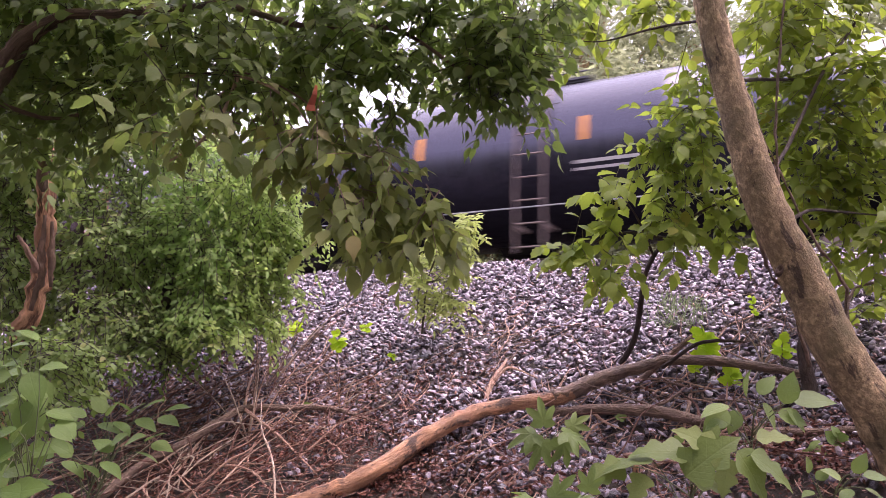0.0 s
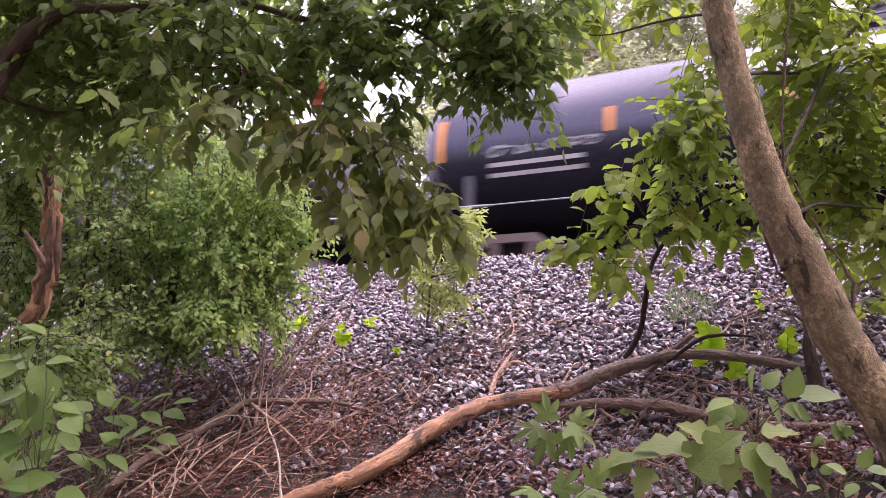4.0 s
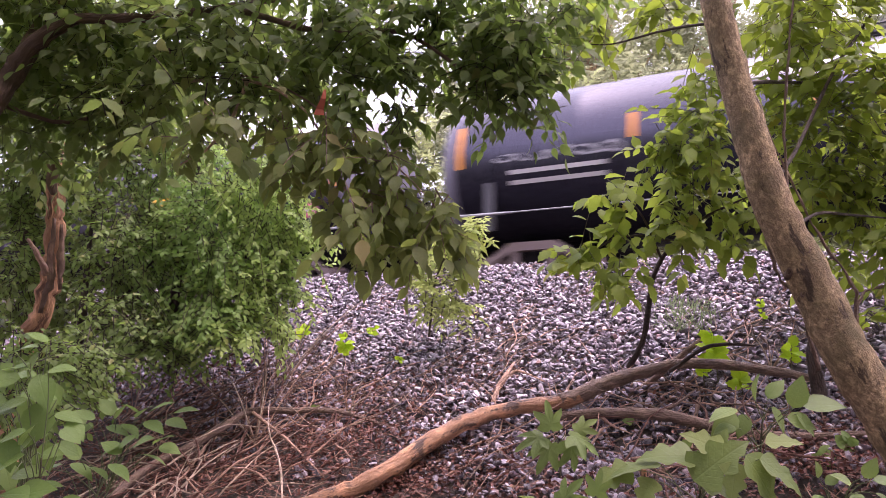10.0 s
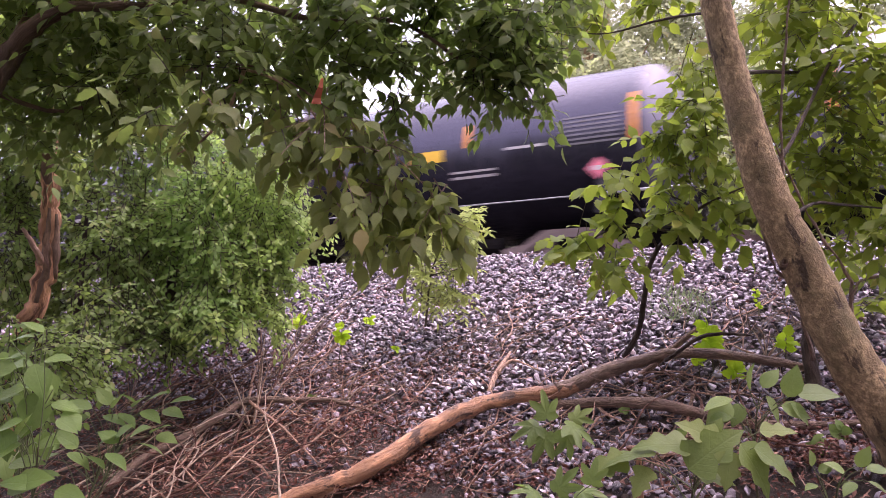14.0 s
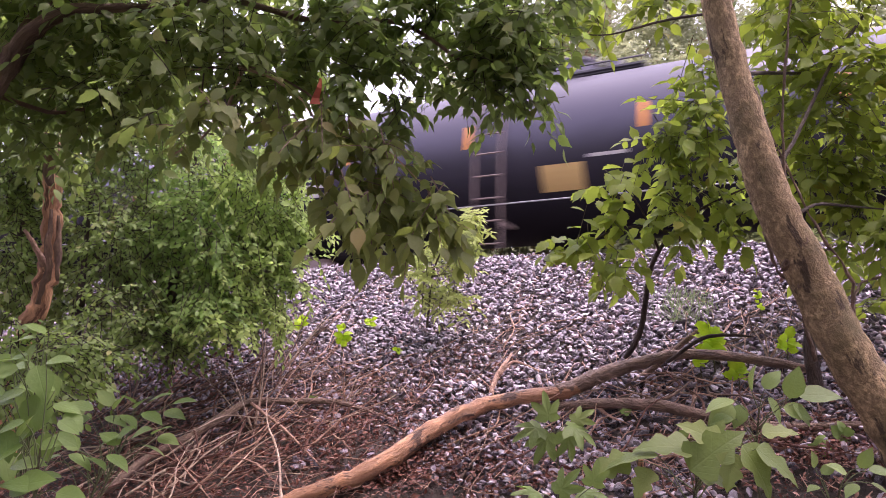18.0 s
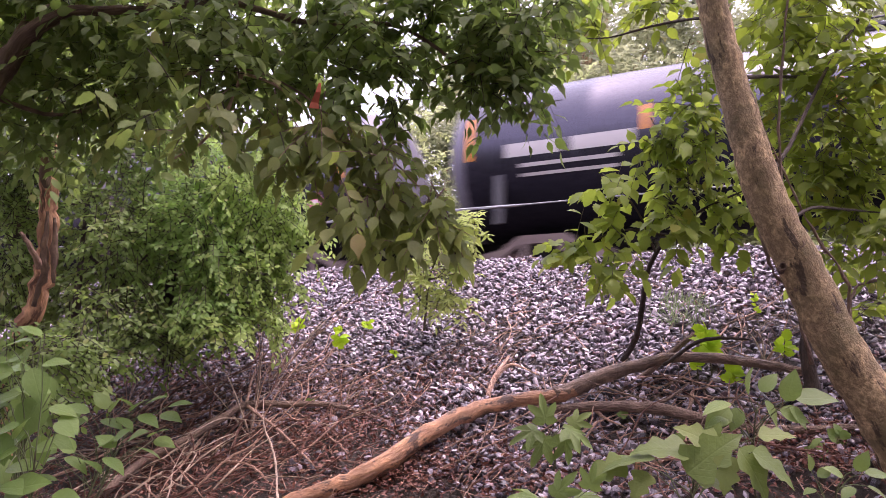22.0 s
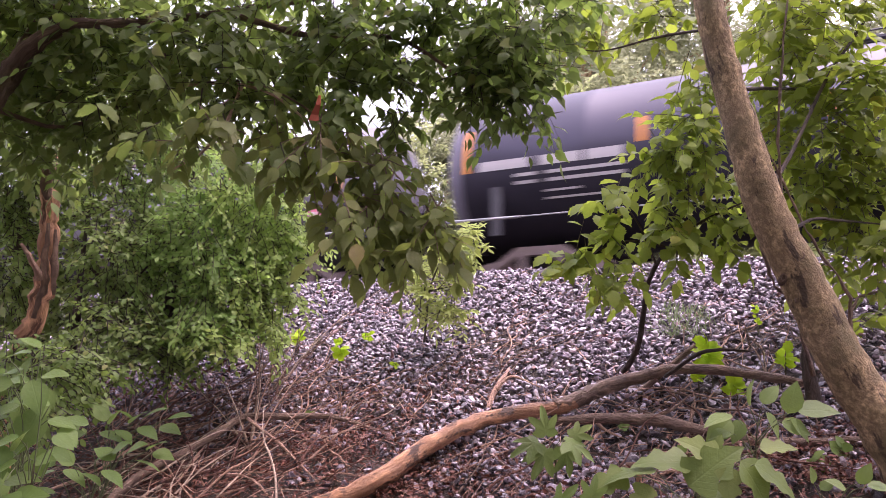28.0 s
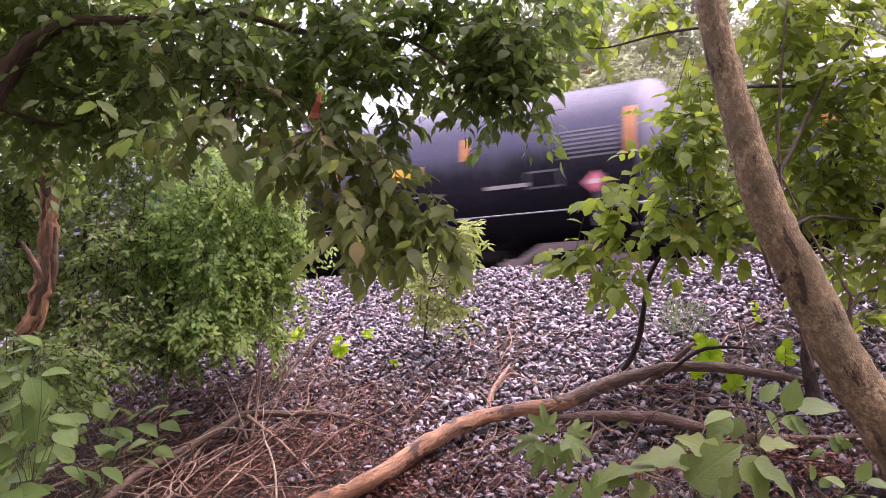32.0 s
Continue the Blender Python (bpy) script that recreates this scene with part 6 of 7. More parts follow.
for i, (pts, radii) in enumerate((([(-0.56, 4.16, 0.74), (-0.37, 4.19, 0.81), (-0.15, 4.36, 0.94), (0.01, 4.45, 1.03)], [0.025, 0.05, 0.051, 0.025]), ([(0.08, 4.50, 1.07), (0.26, 4.55, 1.15), (0.44, 4.57, 1.19)], [0.025, 0.046, 0.022]))):
    part("bark_strip", limb(pts, radii, base, 10, 5, 0.12, 60 + i).mesh("bark_strip", M["bark_grey"], True), log, "dark strip of clinging bark")
part("side_limb", limb([(1.06, 4.6, 1.22), (1.28, 4.63, 1.34), (1.48, 4.56, 1.52), (1.64, 4.5, 1.66)], [0.017, 0.021, 0.02, 0.014], base, 9, 4, 0.08, 32).mesh("side_limb", M["twig"], True), log, "straight broken side limb")
part("side_twig", limb([(1.39, 4.4, 1.45), (1.56, 4.27, 1.59), (1.69, 4.17, 1.61), (1.78, 4.07, 1.6)], [0.013, 0.012, 0.010, 0.005], base, 7, 4, 0.1, 39).mesh("side_twig", M["bark_dark"], True), log)
second, base = fallen("fallen_branch", "grey fallen branch lying across the litter", [(0.61, 4.53, 1.15), (0.94, 4.39, 1.19), (1.23, 4.23, 1.20), (1.41, 4.09, 1.17), (1.62, 3.96, 1.13), (1.85, 3.82, 1.12), (2.16, 3.68, 1.15)], [0.02472, 0.03138, 0.03423, 0.03233, 0.02662, 0.02282, 0.01712], "twig", 33)
part("side_twig", limb([(1.23, 4.23, 1.20), (1.35, 4.18, 1.26), (1.49, 4.24, 1.35)], [0.01311, 0.009367, 0.003747], base, 6, 4, 0.15, 133).mesh("side_twig", M["twig"], True), second)
part("side_twig", limb([(0.94, 4.39, 1.19), (1.00, 4.29, 1.13), (1.09, 4.18, 1.09)], [0.01155, 0.007701, 0.002888], base, 6, 4, 0.15, 134).mesh("side_twig", M["twig_dry"], True), second)
third, base = fallen("fallen_branch", "thin brown fallen branch over the brush", [(-2.01, 4.49, 0.61), (-1.88, 4.76, 0.78), (-1.68, 4.88, 0.89), (-1.47, 5.03, 1.04), (-1.35, 5.16, 1.12), (-1.04, 5.20, 1.13), (-0.71, 5.14, 1.13), (-0.29, 4.82, 1.04)], [0.02282, 0.02593, 0.02801, 0.02801, 0.02593, 0.02282, 0.01763, 0.008298], "twig", 34)
part("side_twig", limb([(-1.35, 5.16, 1.12), (-1.03, 4.83, 0.97), (-0.69, 4.38, 0.79)], [0.01244, 0.00933, 0.004147], base, 6, 4, 0.15, 135).mesh("side_twig", M["twig_dry"], True), third)
part("side_twig", limb([(-1.35, 5.16, 1.12), (-1.38, 5.38, 1.29), (-1.38, 5.67, 1.50)], [0.012, 0.008, 0.003], base, 6, 4, 0.15, 136).mesh("side_twig", M["twig_dry"], True), third)
fourth, base = fallen("fallen_branch", "pale forked twig on the ballast", [(0.34, 4.83, 1.21), (0.39, 4.95, 1.34), (0.52, 5.23, 1.50)], [0.0186, 0.01674, 0.0093], "twig_dry", 35, 7)
part("fork", limb([(0.39, 4.95, 1.34), (0.52, 5.02, 1.44), (0.70, 4.91, 1.37)], [0.01292, 0.009227, 0.004613], base, 6, 4, 0.2, 36).mesh("fork", M["twig_dry"], True), fourth)
STUMP = Vector((2.08, 4.01, 1.23))
stump = tree("stump", "dark broken stump behind the fallen limbs", STUMP, [STUMP + Vector((0, 0, -0.1)), STUMP + Vector((0.01, 0, 0.12)), STUMP + Vector((-0.01, 0, 0.3)), STUMP + Vector((0.02, 0.01, 0.5))], [0.045, 0.04, 0.034, 0.026], "bark_dark", (), 10, 0.05, 37, "stump")

# ---------------------------------------------------------------- brush piles: many dry twigs
def brush(name, label, spots, count, reach, lift, seed, heading, spread, mats, radius=(0.004, 0.011)):
    rng = random.Random(seed)
    base = Vector(spots[0])
    ob = thing(name, base, label, "brush pile")
    for i in range(count):
        c = Vector(rng.choice(spots)) + Vector((rng.gauss(0, 0.22), rng.gauss(0, 0.22), 0))
        a = radians(heading + rng.gauss(0, spread))
        d = Vector((math.cos(a), math.sin(a), 0))
        ln = reach * rng.uniform(0.5, 1.3)
        pts = []
        slope = rng.uniform(-0.1, 0.5) * lift
        for k in range(5):
            q = c + d * ln * (k / 4 - 0.5) + Vector((rng.gauss(0, 0.03), rng.gauss(0, 0.03), 0))
            q.z = ground_at(q.x, q.y) + 0.02 + rng.uniform(0.0, 0.1) * lift + abs(slope) * ln * (k / 4)
            pts.append(q)
        r = rng.uniform(*radius)
        part("twig", limb(pts, [r, r * 0.9, r * 0.75, r * 0.55, r * 0.3], base, 5, 3, 0.3, seed * 100 + i).mesh("twig", M[rng.choice(mats)], True), ob)


brush("brush_pile", "tangled heap of dry brown twigs", [(-2.07, 5.96, 1.13), (-1.59, 5.45, 0.99), (-1.93, 5.26, 0.83), (-2.01, 4.98, 0.71), (-1.58, 5.81, 1.18), (-1.54, 4.82, 0.74), (-1.26, 5.00, 0.87), (-0.93, 4.74, 0.83), (-2.20, 4.84, 0.62), (-1.55, 4.56, 0.64)], 105, 0.8, 0.9, 41, 50, 80, ("twig_dry", "twig_pale", "twig_red", "twig_red"), (0.0025, 0.009))
brush("brush_pile", "bleached dry twigs lying over the damp litter", [(-1.76, 4.83, 0.7), (-1.51, 4.96, 0.8), (-1.19, 4.51, 0.69), (-0.87, 4.46, 0.74), (-1.91, 4.68, 0.62), (-0.63, 4.63, 0.85)], 28, 0.7, 0.5, 49, 35, 50, ("twig_pale", "twig_red", "twig_dry"), (0.003, 0.008))
brush("brush_pile", "thin bare upright twigs over the ballast edge", [(-1.42, 6.07, 1.37), (-1.03, 5.98, 1.42), (-1.56, 5.88, 1.23), (-1.04, 5.57, 1.20)], 16, 0.8, 1.1, 43, 40, 80, ("twig_dry", "twig_dry", "twig"), (0.003, 0.006))
brush("brush_pile", "scattered twigs under the fallen limbs", [(1.16, 4.57, 1.27), (1.47, 4.44, 1.29), (1.74, 4.25, 1.26), (0.72, 4.14, 0.93), (1.82, 3.76, 1.02), (0.26, 4.37, 0.94), (1.42, 3.88, 0.97)], 64, 0.7, 0.4, 45, 20, 50, ("twig", "twig_red", "twig_dry"), (0.003, 0.01))
brush("brush_pile", "a few thin twigs strewn over the ballast slope", [(-0.56, 5.28, 1.18), (0.57, 5.91, 1.82), (0.74, 5.44, 1.62), (-0.33, 5.47, 1.35), (2.10, 5.06, 1.79), (2.17, 4.78, 1.66)], 46, 0.6, 0.3, 47, 25, 35, ("twig", "twig_dry"), (0.003, 0.007))


# bare dead shrub with pale forked twigs
def dead_shrub(base, tips, seed, thick=0.009):
    rng = random.Random(seed)
    ob = thing("dead_shrub", base, "bare dead shrub with pale forked twigs", "dead shrub", "dead shrubs")
    for i, tip in enumerate(tips):
        a, b = Vector(base), Vector(tip)
        mid = a.lerp(b, 0.5) + Vector((rng.uniform(-0.06, 0.06), rng.uniform(-0.06, 0.06), rng.uniform(0.02, 0.08)))
        part("twig", limb([tuple(a), tuple(mid), tuple(b)], [thick * 0.75, thick * 0.5, 0.002], base, 5, 5, 0.3, seed + i).mesh("twig", M["twig_pale" if i % 2 else "twig_dry"], True), ob)
        for k in range(3):
            q = a.lerp(b, 0.35 + 0.2 * k) + (mid - a.lerp(b, 0.5)) * 0.8
            e = q + (b - a) * 0.28 + Vector((rng.gauss(0, 0.12), rng.gauss(0, 0.06), rng.gauss(0.03, 0.1)))
            part("twig", limb([tuple(q), tuple(q.lerp(e, 0.5) + Vector((0, 0, 0.015))), tuple(e)], [thick * 0.5, thick * 0.35, 0.0015], base, 4, 3, 0.2, seed * 3 + i * 5 + k).mesh("twig", M["twig"], True), ob)


dead_shrub((-1.29, 5.09, 0.90), [(-1.40, 5.20, 1.21), (-1.28, 5.24, 1.57), (-1.10, 5.34, 1.63), (-1.56, 5.17, 1.41), (-0.94, 5.46, 1.55), (-1.73, 5.18, 1.32), (-1.38, 5.41, 1.83)], 601)
dead_shrub((-1.35, 5.80, 1.23), [(-0.81, 5.72, 1.78), (-0.43, 5.86, 2.18), (-0.65, 5.85, 1.61), (-1.09, 5.71, 1.87), (-1.30, 5.78, 2.05), (-0.70, 5.68, 1.42)], 611, 0.008)
dead_shrub((-0.67, 5.20, 1.10), [(-0.66, 5.05, 1.38), (-0.48, 5.14, 1.42), (-0.84, 5.14, 1.42), (-0.31, 5.08, 1.23)], 621, 0.008)
dead_shrub((2.05, 4.47, 1.47), [(2.28, 4.35, 1.60), (1.86, 4.51, 1.71), (2.23, 4.49, 1.82), (2.01, 4.52, 1.68), (1.49, 4.71, 1.60), (2.42, 4.32, 1.74)], 631, 0.009)
dead_shrub((-2.56, 6.02, 1.02), [(-1.96, 5.08, 1.60), (-2.16, 5.10, 1.47), (-1.84, 5.20, 1.52), (-2.04, 5.12, 1.35), (-2.31, 5.11, 1.39)], 641, 0.006)

# ---------------------------------------------------------------- broad-leaved plants close to the camera
def leafy_shoot(name, label, base, leaves, mat, seed, shape_name, up=(0, -0.55, 0.85)):
    """A low plant whose leaves each stand on a stalk of their own: foot of the blade, heading in degrees from level, length."""
    ob = thing(name, base, label, "plant")
    rng = np.random.default_rng(seed)
    p0, P, W, U, S = Vector(base), [], [], [], []
    middle = sum((Vector(leaf[0]) for leaf in leaves), Vector()) / len(leaves)
    rise = middle - p0
    stem = [p0 + rise * 0.0, p0 + rise * 0.35 + Vector((0.01, 0.04, 0.02)), p0 + rise * 0.7 + Vector((-0.008, 0.05, 0.01)), middle + Vector((0, 0.03, -0.03))]
    part("stem", limb(stem, [0.0055, 0.005, 0.004, 0.0025], base, 6, 4, 0.1, seed).mesh("stem", M["stem"], True), ob)
    for at, heading, size in leaves:
        p = Vector(at)
        fork = stem[2].lerp(stem[3], rng.uniform(0.1, 1.0))
        bend = fork.lerp(p, 0.55) + Vector((0, 0.01, 0.10 * (p - fork).length))
        line = [Vector(r[:3]) - p0 for r in smooth_line([(*fork, 0), (*bend, 0), (*p, 0)], 5)]
        part("stalk", Shape().tube(line, [0.0020 - 0.0010 * i / len(line) for i in range(len(line))], 5).mesh("stalk", M["stalk"], True), ob)
        h = radians(heading)
        P.append(np.array(p)), W.append(np.array((math.cos(h), rng.uniform(-0.45, 0.05), math.sin(h)))), U.append(np.array(up) + rng.normal(size=3) * 0.22), S.append(size)
    leaf_objects(ob, base, P, W, U, S, range(len(P)), shape_name, mat)


leafy_shoot("broad_leaf_shrub", "leafy shrub with pale green oval leaves", (-1.22, 2.12, 0.08), [
    ((-1.19, 1.99, 1.44), 20, 0.079), ((-1.14, 2.06, 1.47), 150, 0.075), ((-1.17, 2.07, 1.44), 250, 0.079), ((-1.17, 2.00, 1.37), 190, 0.094), ((-1.15, 2.05, 1.38), -60, 0.112), ((-1.24, 2.03, 1.39), 10, 0.084), ((-1.15, 2.01, 1.31), 200, 0.103), ((-1.10, 2.07, 1.31), 170, 0.084), ((-1.14, 2.09, 1.30), -100, 0.140), ((-1.17, 2.00, 1.28), 190, 0.094), ((-1.10, 2.07, 1.27), -10, 0.084)], "leaf_lush", 101, "broad", (0.1, -0.5, 0.9))
leafy_shoot("broad_leaf_shrub", "low leafy shoots with pale green oval leaves", (-1.16, 2.10, 0.08), [
    ((-1.12, 1.97, 1.23), 200, 0.082), ((-1.06, 2.03, 1.23), -25, 0.073), ((-1.13, 2.03, 1.21), 230, 0.082), ((-1.11, 1.96, 1.17), 210, 0.110), ((-1.14, 1.99, 1.19), 60, 0.082), ((-1.06, 2.07, 1.25), -35, 0.082), ((-1.09, 1.99, 1.39), 10, 0.082), ((-1.17, 1.97, 1.21), -70, 0.092), ((-1.15, 1.99, 1.05), 20, 0.137), ((-1.06, 1.98, 1.06), 170, 0.110), ((-1.04, 2.02, 1.04), -10, 0.092)], "leaf_lush", 104, "broad", (0.1, -0.5, 0.9))
leafy_shoot("broad_leaf_shrub", "arching shoot with rows of oval green leaves", (-1.43, 2.64, 0.10), [
    ((-1.25, 2.63, 1.22), 160, 0.099), ((-1.27, 2.65, 1.19), 200, 0.094), ((-1.24, 2.70, 1.19), -15, 0.099), ((-1.19, 2.66, 1.22), 55, 0.094), ((-1.18, 2.70, 1.20), -25, 0.099), ((-1.15, 2.74, 1.22), 40, 0.099), ((-1.10, 2.70, 1.21), -20, 0.099), ((-1.10, 2.73, 1.24), 30, 0.108), ((-1.05, 2.78, 1.21), -10, 0.099), ((-1.01, 2.74, 1.24), 15, 0.099), ((-1.21, 2.68, 1.23), 130, 0.089), ((-1.14, 2.75, 1.23), 140, 0.085)], "leaf_lush", 103, "broad", (0.05, -0.38, 0.95))
leafy_shoot("broad_leaf_shrub", "low arching shoot with rows of oval green leaves", (-1.40, 2.54, 0.09), [
    ((-1.26, 2.45, 1.10), 165, 0.094), ((-1.27, 2.47, 1.08), 200, 0.098), ((-1.26, 2.51, 1.08), -25, 0.103), ((-1.21, 2.47, 1.10), 135, 0.085), ((-1.20, 2.51, 1.07), -15, 0.103), ((-1.18, 2.55, 1.10), 35, 0.094), ((-1.13, 2.51, 1.08), -25, 0.103), ((-1.11, 2.55, 1.11), 150, 0.089), ((-1.09, 2.60, 1.13), 30, 0.094), ((-1.04, 2.55, 1.11), -15, 0.100), ((-1.02, 2.60, 1.14), 30, 0.094), ((-1.01, 2.63, 1.13), -10, 0.089), ((-1.29, 2.43, 1.07), 195, 0.089), ((-1.12, 2.55, 1.13), 40, 0.080)], "leaf_lush", 108, "broad", (0.05, -0.38, 0.95))
leafy_shoot("broad_leaf_shrub", "dense leafy shoots with oval green leaves", (-1.42, 2.40, 0.09), [
    ((-1.25, 2.32, 1.17), -80, 0.098), ((-1.3, 2.33, 1.15), -80, 0.089), ((-1.23, 2.34, 1.16), -20, 0.085), ((-1.25, 2.07, 1.29), 10, 0.071), ((-1.25, 2.3, 1.32), -80, 0.086), ((-1.17, 2.04, 1.41), 200, 0.075), ((-1.2, 2.07, 1.1), 10, 0.108), ((-1.32, 2.22, 1.37), 10, 0.092), ((-1.28, 2.36, 1.35), -60, 0.078), ((-1.25, 2.05, 1.29), 200, 0.077), ((-1.31, 2.19, 1.41), 230, 0.093), ((-1.29, 2.15, 1.15), 170, 0.103), ((-1.22, 2.11, 1.31), -60, 0.077), ((-1.06, 2.08, 1.07), 170, 0.104), ((-1.23, 2.17, 1.12), 230, 0.104), ((-1.16, 2.13, 1.15), 10, 0.075), ((-1.23, 2.2, 1.1), 230, 0.084), ((-1.26, 2.12, 1.13), -60, 0.101), ((-1.27, 2.19, 1.32), -20, 0.078), ((-1.31, 2.18, 1.29), 170, 0.107), ((-1.3, 2.21, 1.31), 10, 0.102), ((-1.18, 2.04, 1.16), 200, 0.076)], "leaf_lush", 112, "broad", (0.1, -0.5, 0.9))
leafy_shoot("lobed_plant", "low plant with large wavy-edged green leaves", (0.76, 2.33, 0.32), [
    ((0.77, 2.21, 1.17), 176, 0.170), ((0.66, 2.21, 1.15), 188, 0.160), ((0.58, 2.23, 1.13), 200, 0.130), ((0.74, 2.16, 1.11), 42, 0.190), ((0.76, 2.15, 1.1), -8, 0.110), ((0.88, 2.12, 1.19), -58, 0.170), ((0.92, 2.12, 1.18), -35, 0.150), ((0.85, 2.12, 1.17), -105, 0.110), ((0.97, 2.19, 1.22), 8, 0.100), ((0.63, 2.19, 1.11), 235, 0.100), ((0.83, 2.22, 1.15), 75, 0.110), ((0.85, 2.19, 1.18), 150, 0.140)], "leaf_wavy", 105, "sinuate", (0, -0.5, 0.87))
leafy_shoot("lobed_plant", "low green lobed leaves at the edge of the litter", (0.37, 2.27, 0.24), [
    ((0.29, 2.07, 1.05), 160, 0.086), ((0.34, 2.09, 1.05), 60, 0.089), ((0.40, 2.11, 1.05), 10, 0.086), ((0.43, 2.05, 1.08), 80, 0.072), ((0.25, 2.10, 1.02), 190, 0.086)], "leaf_near", 106, "palmate")
leafy_shoot("broad_leaf_shrub", "shoot with glossy oval green leaves by a leaning trunk", (1.21, 2.75, 0.51), [
    ((1.06, 2.61, 1.30), 195, 0.120), ((1.07, 2.64, 1.28), 215, 0.131), ((1.11, 2.65, 1.28), 240, 0.097), ((1.12, 2.59, 1.33), 95, 0.106), ((1.17, 2.60, 1.34), 50, 0.097), ((1.19, 2.62, 1.31), -60, 0.112), ((1.23, 2.54, 1.31), 75, 0.120), ((1.25, 2.56, 1.29), -45, 0.106), ((1.28, 2.58, 1.32), 5, 0.145), ((1.05, 2.61, 1.24), 190, 0.093), ((1.22, 2.57, 1.28), -20, 0.106)], "leaf_near", 107, "broad")
leafy_shoot("lobed_plant", "small plant with lobed green leaves beside a log", (0.53, 3.28, 0.96), [
    ((0.47, 3.13, 1.18), 95, 0.122), ((0.44, 3.16, 1.15), 195, 0.133), ((0.48, 3.18, 1.12), 240, 0.140), ((0.55, 3.11, 1.16), -20, 0.140), ((0.55, 3.14, 1.13), -70, 0.128), ((0.59, 3.17, 1.17), 40, 0.102)], "leaf_near", 109, "palmate", (0.0, -0.7, 0.7))
leafy_shoot("lobed_plant", "low green leaves among dead twigs", (1.35, 2.46, 0.44), [
    ((1.21, 2.36, 1.10), 100, 0.058), ((1.24, 2.38, 1.08), 30, 0.058), ((1.32, 2.37, 1.08), 150, 0.076), ((1.32, 2.30, 1.11), 60, 0.076), ((1.36, 2.32, 1.10), 0, 0.080), ((1.37, 2.33, 1.06), -30, 0.070), ((1.31, 2.30, 1.06), 210, 0.067), ((1.23, 2.38, 1.04), 190, 0.054)], "leaf_near", 111, "broad")

# dead stalk with an orange tip, a dried ribbon caught in the twigs
stalk = thing("broken_stalk", (0.71, 2.52, 0.97), "broken reddish stalk with an orange tip", "stalk")
part("stem", Shape().tube([(0, 0, -0.3), tuple(Vector((0.69, 2.51, 1.05)) - Vector((0.71, 2.52, 0.97))), tuple(Vector((0.69, 2.50, 1.10)) - Vector((0.71, 2.52, 0.97)))], [0.01358, 0.01164, 0.0097], 7).mesh("stem", M["log"]), stalk)
part("tip", Shape().lathe([(-0.012, 0.012), (0.004, 0.02), (0.014, 0.012)], 8, "z", tuple(Vector((0.69, 2.50, 1.12)) - Vector((0.71, 2.52, 0.97)))).mesh("tip", M["ribbon"]), stalk, "orange broken tip")
ribbon = thing("dried_ribbon", (-0.50, 2.62, 2.39), "shrivelled orange-red ribbon caught on a twig", "ribbon")
s = Shape()
top, low = Vector((-0.48, 2.61, 2.49)) - Vector((-0.50, 2.62, 2.39)), Vector((0, 0, 0))
pts = [top, top * 0.6 + Vector((0.004, -0.008, 0)), top * 0.25 + Vector((-0.004, 0.006, 0)), low]
for p, q, wa, wb in zip(pts, pts[1:], (0.004, 0.009, 0.014), (0.009, 0.014, 0.019)):
    s.add([tuple(p + Vector((-wa, 0, 0))), tuple(p + Vector((wa, 0.006, 0))), tuple(q + Vector((wb, 0.008, 0))), tuple(q + Vector((-wb, 0, 0)))], [(0, 1, 2, 3)])
    s.add([tuple(p + Vector((-wa, 0.003, 0))), tuple(p + Vector((wa, 0.009, 0))), tuple(q + Vector((wb, 0.011, 0))), tuple(q + Vector((-wb, 0.003, 0)))], [(3, 2, 1, 0)])
part("strip", s.mesh("strip", M["ribbon"]), ribbon)


# ---------------------------------------------------------------- woods beyond the track and behind the camera
def wood_tree(base, tall, width, seed, mat="leaf_far", sprays_count=330, leaf=0.30):
    ob = thing("background_tree", base, "tall light-green tree beyond the railway, haze in its leaf colour" if base[1] > 5 else "tall green tree in the wood", "tree", "trees beyond the railway" if base[1] > 5 else "trees of the wood")
    rng = random.Random(seed)
    lean = Vector((rng.uniform(-0.6, 0.6), rng.uniform(-0.6, 0.6), 0))
    pts = [Vector((0, 0, -0.2)), lean * 0.3 + Vector((0, 0, tall * 0.35)), lean * 0.7 + Vector((0, 0, tall * 0.7)), lean + Vector((0, 0, tall * 0.97))]
    part("trunk", limb([tuple(p) for p in pts], [0.26, 0.2, 0.13, 0.03], (0, 0, 0), 8, 4, 0.08, seed).mesh("trunk", M["bark"], True), ob)
    clumps = []
    for i in range(9):
        a, h = rng.uniform(0, 6.28), rng.uniform(0.28, 1.0)
        r = width * (1.15 - h * 0.7) * rng.uniform(0.3, 0.8)
        c = (math.cos(a) * r, math.sin(a) * r, tall * h)
        part("limb", limb([tuple(lean * h + Vector((0, 0, tall * h * 0.8))), (c[0] * 0.6, c[1] * 0.6, c[2] - 0.3), c], [0.09, 0.06, 0.015], (0, 0, 0), 5, 3, 0.1, seed + i).mesh("limb", M["bark"], True), ob)
        clumps.append((c, (width * 0.42, width * 0.42, tall * 0.1), sprays_count / 9))
    g = np.random.default_rng(seed)
    P, W, U, S, lines = sprays(g, clumps, leaf, 16, 0.3, 1.3, 0.9)
    P = P + g.normal(size=P.shape) * 0.12
    v, f = lay_leaves(P, W, U, S, CLUMP)
    tagged(part("crown", mesh_from_arrays("crown", v, f, M[mat]), ob), kind="stuff")


